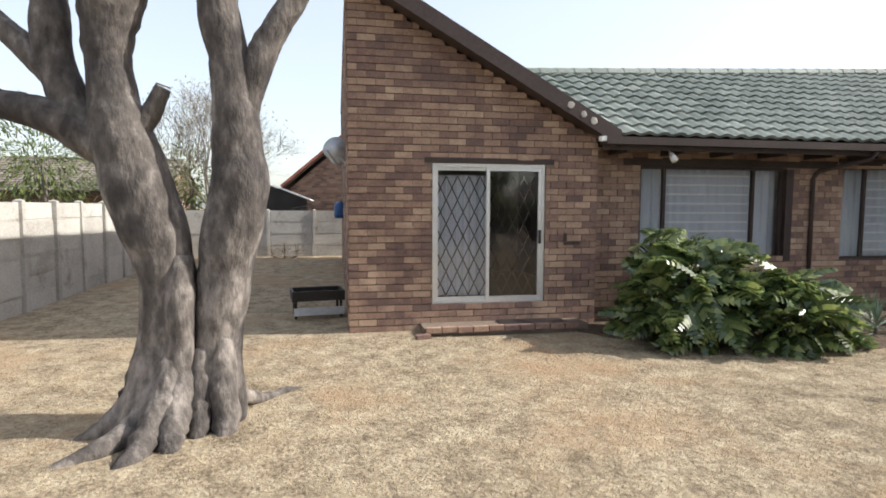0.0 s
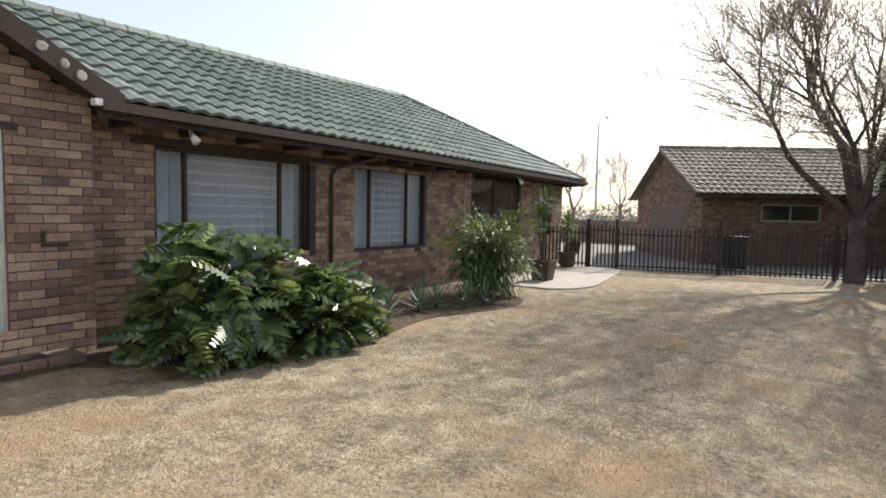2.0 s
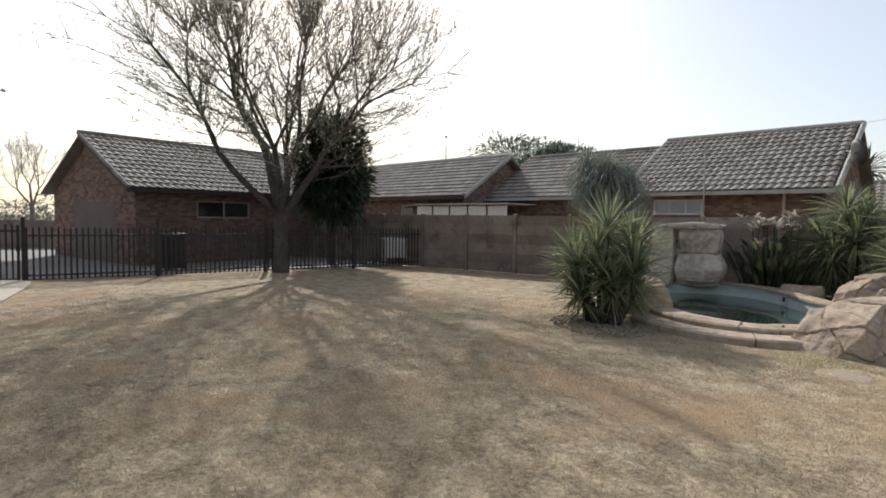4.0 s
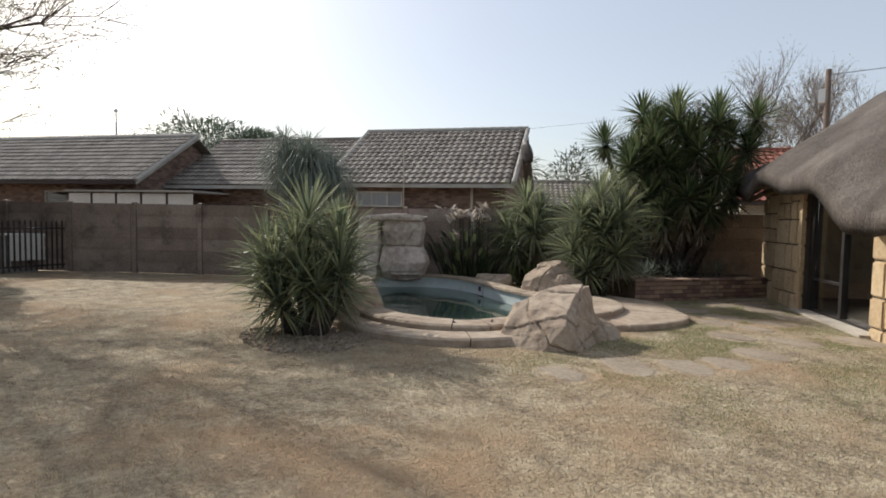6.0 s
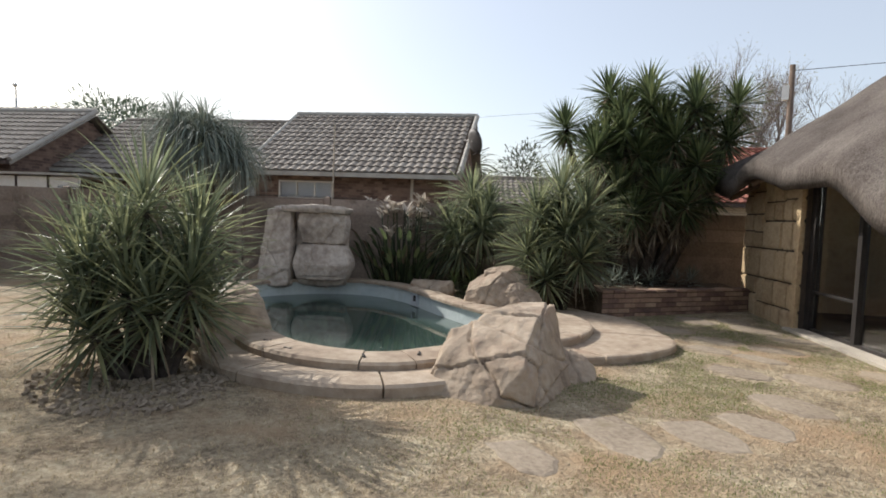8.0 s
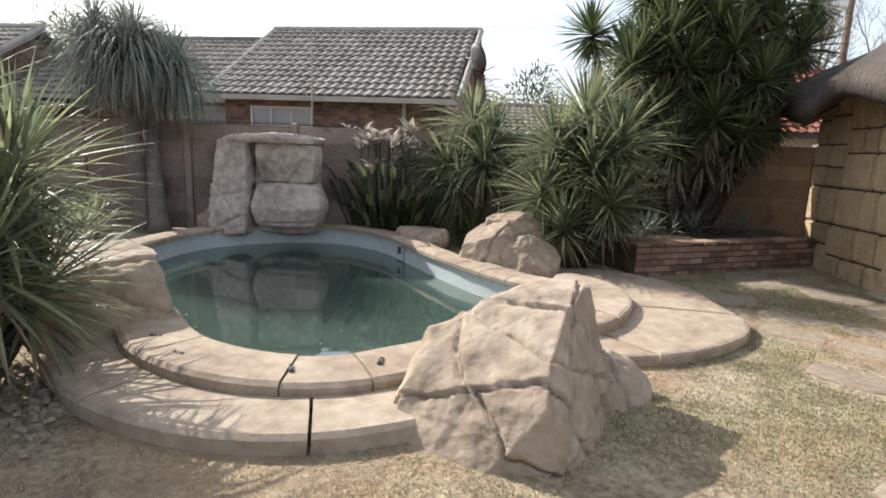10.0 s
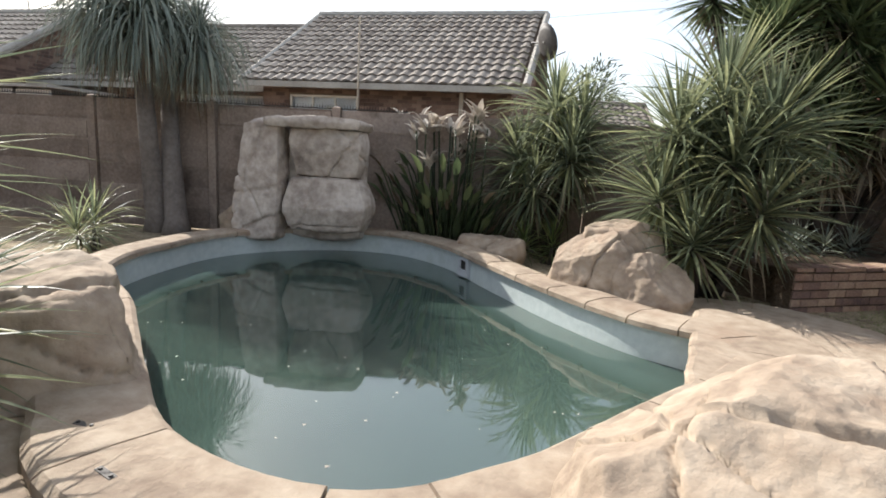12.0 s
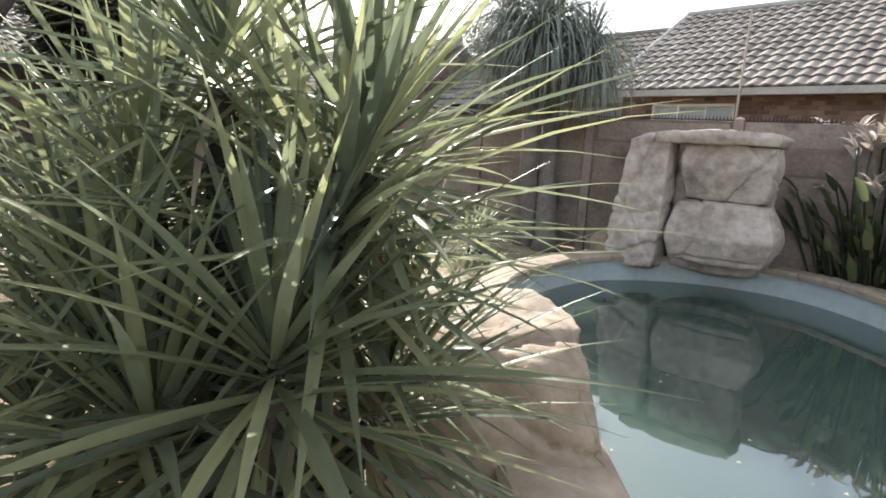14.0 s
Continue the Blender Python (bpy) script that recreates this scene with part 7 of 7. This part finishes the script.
street_lamp(45.0, 15.9, 8.6, 0.05, -0.5, "tall grey street lamp beyond the gate")
street_lamp(48, -15.5, 8.0, -1.0, 0.4, "street lamp seen over the neighbour roofs")
up = base("utility_pole", (5.9, -23.4, 0), "wooden utility pole with a white box behind the thatch", "pole")
part("pole", Geo().tube([(5.9, -23.4, -0.1), (5.95, -23.4, 7.2)], [0.13, 0.09], 9), M_wood, up, smooth=True)
part("box", Geo().box(6.0, 6.22, -23.5, -23.3, 6.0, 6.5), M_lamp, up, "white service box")
part("cable", Geo().tube([(5.95, -23.4, 7.0), (2.0, -26, 7.6), (-6, -31, 9.3)], 0.012, 5), M_metalblack, up)
part("cable", Geo().tube([(5.95, -23.4, 6.9), (12, -20.6, 5.6), (18, -17.5, 5.0)], 0.005, 5), M_metalblack, up)
# things behind the fence
st = base("white_table", (21.9, -3.2, 0), "white garden table folded behind the fence", "table")
part("top", Geo().box(21.6, 22.1, -3.9, -2.7, 0.86, 0.9), M_lamp, st)
for x in (21.65, 22.05):
    for y in (-3.8, -2.8):
        part("leg", Geo().box(x - 0.02, x + 0.02, y - 0.02, y + 0.02, -0.015, 0.859), M_lamp, st)
part("side", Geo().box(21.62, 21.64, -3.78, -2.82, 0.2, 0.855), M_whiteframe, st)
wb = base("wheelie_bin", (20.9, 3.9, 0), "black wheeled refuse bin behind the fence", "bin")
part("body", Geo().box(20.65, 21.15, 3.6, 4.2, 0.05, 1.0), M_metalblack, wb)
part("lid", Geo().box(20.6, 21.2, 3.55, 4.25, 1.001, 1.07), M_metalblack, wb)
for y in (3.65, 4.15):
    part("wheel", Geo().tube([(21.12, y - 0.04, 0.1), (21.12, y + 0.04, 0.1)], 0.115, 12), M_metalblack, wb)
gb = thing("garden_wall_far", Geo().box(34, 34.2, 8, 34, -0.1, 1.3), M_precast_dark, "low weathered wall across the street", "wall", kind="structure")
# coping anchors
for x, y, a in ((9.75, -4.42, 20), (9.35, -4.34, 5), (8.62, -4.62, -40), (8.28, -5.05, -60)):
    an = base("cover_anchor", (x, y, 0.11), "small steel pool cover anchor plate", "anchor", group="cover anchors")
    part("plate", Geo().box(-0.05, 0.05, -0.014, 0.014, 0.1, 0.112, pose(x, y, 0, 0, 0, a)), M_darkdish, an)
    for s in (-0.035, 0.035):
        part("bolt", Geo().tube([pose(x, y, 0, 0, 0, a) @ Vector((s, 0, 0.112)), pose(x, y, 0, 0, 0, a) @ Vector((s, 0, 0.118))], 0.008, 6), M_metalblack, an)


# ---- loose gravel and grass ----
def scatter_blades(name, n, area, mat, label, seed, hmin, hmax, dens, width=0.006):
    rng = np.random.default_rng(seed)
    xs, ys = rng.uniform(area[0], area[1], n * 3), rng.uniform(area[2], area[3], n * 3)
    deck, pool = DECK, offset(POOL, 0.9)
    v, f, k = [], [], 0
    for x, y, u, a, q, s in zip(xs, ys, rng.random(n * 3), rng.uniform(0, 6.283, n * 3), rng.uniform(hmin, hmax, n * 3), rng.uniform(-1, 1, n * 3)):
        if k >= n:
            break
        x, y = float(x), float(y)
        if u > dens(x, y):
            continue
        if y < -3.3 and 6 < x < 15 and (inside(x, y, pool) or inside(x, y, deck)):
            continue
        if y < -3 and any((x - sx) ** 2 + (y - sy) ** 2 < 0.13 for sx, sy, *_ in STONES):
            continue
        if y > 6 and x > 4 and not (y < 6.4):
            if y > 8.5 or inside(x, y, BED):
                continue
        z = lawn_z(x, y) - 0.004
        c, d = math.cos(a), math.sin(a)
        w, lean = width, q * 0.8 * s
        v += [(x - d * w, y + c * w, z), (x + d * w, y - c * w, z), (x + c * lean, y + d * lean, z + q)]
        f.append((3 * k, 3 * k + 1, 3 * k + 2))
        k += 1
    g = Geo()
    g.v, g.f = v, f
    return thing(name, g, mat, label, "grass", kind="stuff")


BED = spline([(4.6, 9.3), (4.3, 8.3), (5.4, 7.4), (6.9, 6.9), (8.6, 7.1), (10.4, 6.5), (11.7, 7.2), (11.8, 9.3)], 6)


def patchy(x, y):
    f = max(0, 1 - math.hypot((x - 5.0) / 11.5, (y - 1.0) / 9.5)) ** 0.7
    return f * (0.55 + 0.45 * max(0, min(1, 0.5 + 1.6 * noise.noise(Vector((x * 0.7, y * 0.7, 3))))))


def greenish(x, y):
    d = math.hypot(x - 5.8, (y + 7.6) * 0.75)
    return max(0, min(1, (0.55 + 1.5 * noise.noise(Vector((x * 1.1, y * 1.1, 9)))) * max(0, 1.3 - d / 3.2)))


scatter_blades("dry_grass", 260000, (-4.0, 17.0, -9.0, 8.9), M_blade, "short dry straw-coloured lawn grass", 1, 0.008, 0.03, patchy, 0.005)
scatter_blades("green_grass", 95000, (3.0, 9.0, -12.0, -3.0), M_bladeg, "patchy green grass between the stepping stones", 3, 0.008, 0.024, greenish, 0.0045)


def gravel():
    g, rng = Geo(), random.Random(6)
    for i in range(650):
        a, r = rng.uniform(0, 6.283), 0.95 * math.sqrt(rng.random())
        x, y = 10.0 + r * math.cos(a), -3.15 + 0.75 * r * math.sin(a)
        s, z = rng.uniform(0.012, 0.03), lawn_z(x, y)
        m = pose(x, y, z + s * 0.3, rng.uniform(0, 90), rng.uniform(0, 90), rng.uniform(0, 90))
        g.box(-s, s, -s * 0.8, s * 0.8, -s * 0.5, s * 0.5, m)
    thing("gravel", g, M_step, "pale gravel and leaf litter round the palm", "gravel", kind="stuff")
    g = Geo()
    for i in range(260):
        t = rng.random()
        x, y = 8 + rng.uniform(-1.5, 5), -4 + rng.uniform(-4, 4)
        if not inside(x, y, offset(POOL, -0.15)):
            continue
        a = rng.uniform(0, 6.283)
        s = rng.uniform(0.006, 0.016)
        g.add([(x + s * math.cos(a + k * 2.1), y + s * math.sin(a + k * 2.1), -0.2165) for k in range(3)], [(0, 1, 2)])
    thing("floating_specks", g, M_petal, "small dry leaf bits floating on the water", "debris", kind="stuff")


gravel()
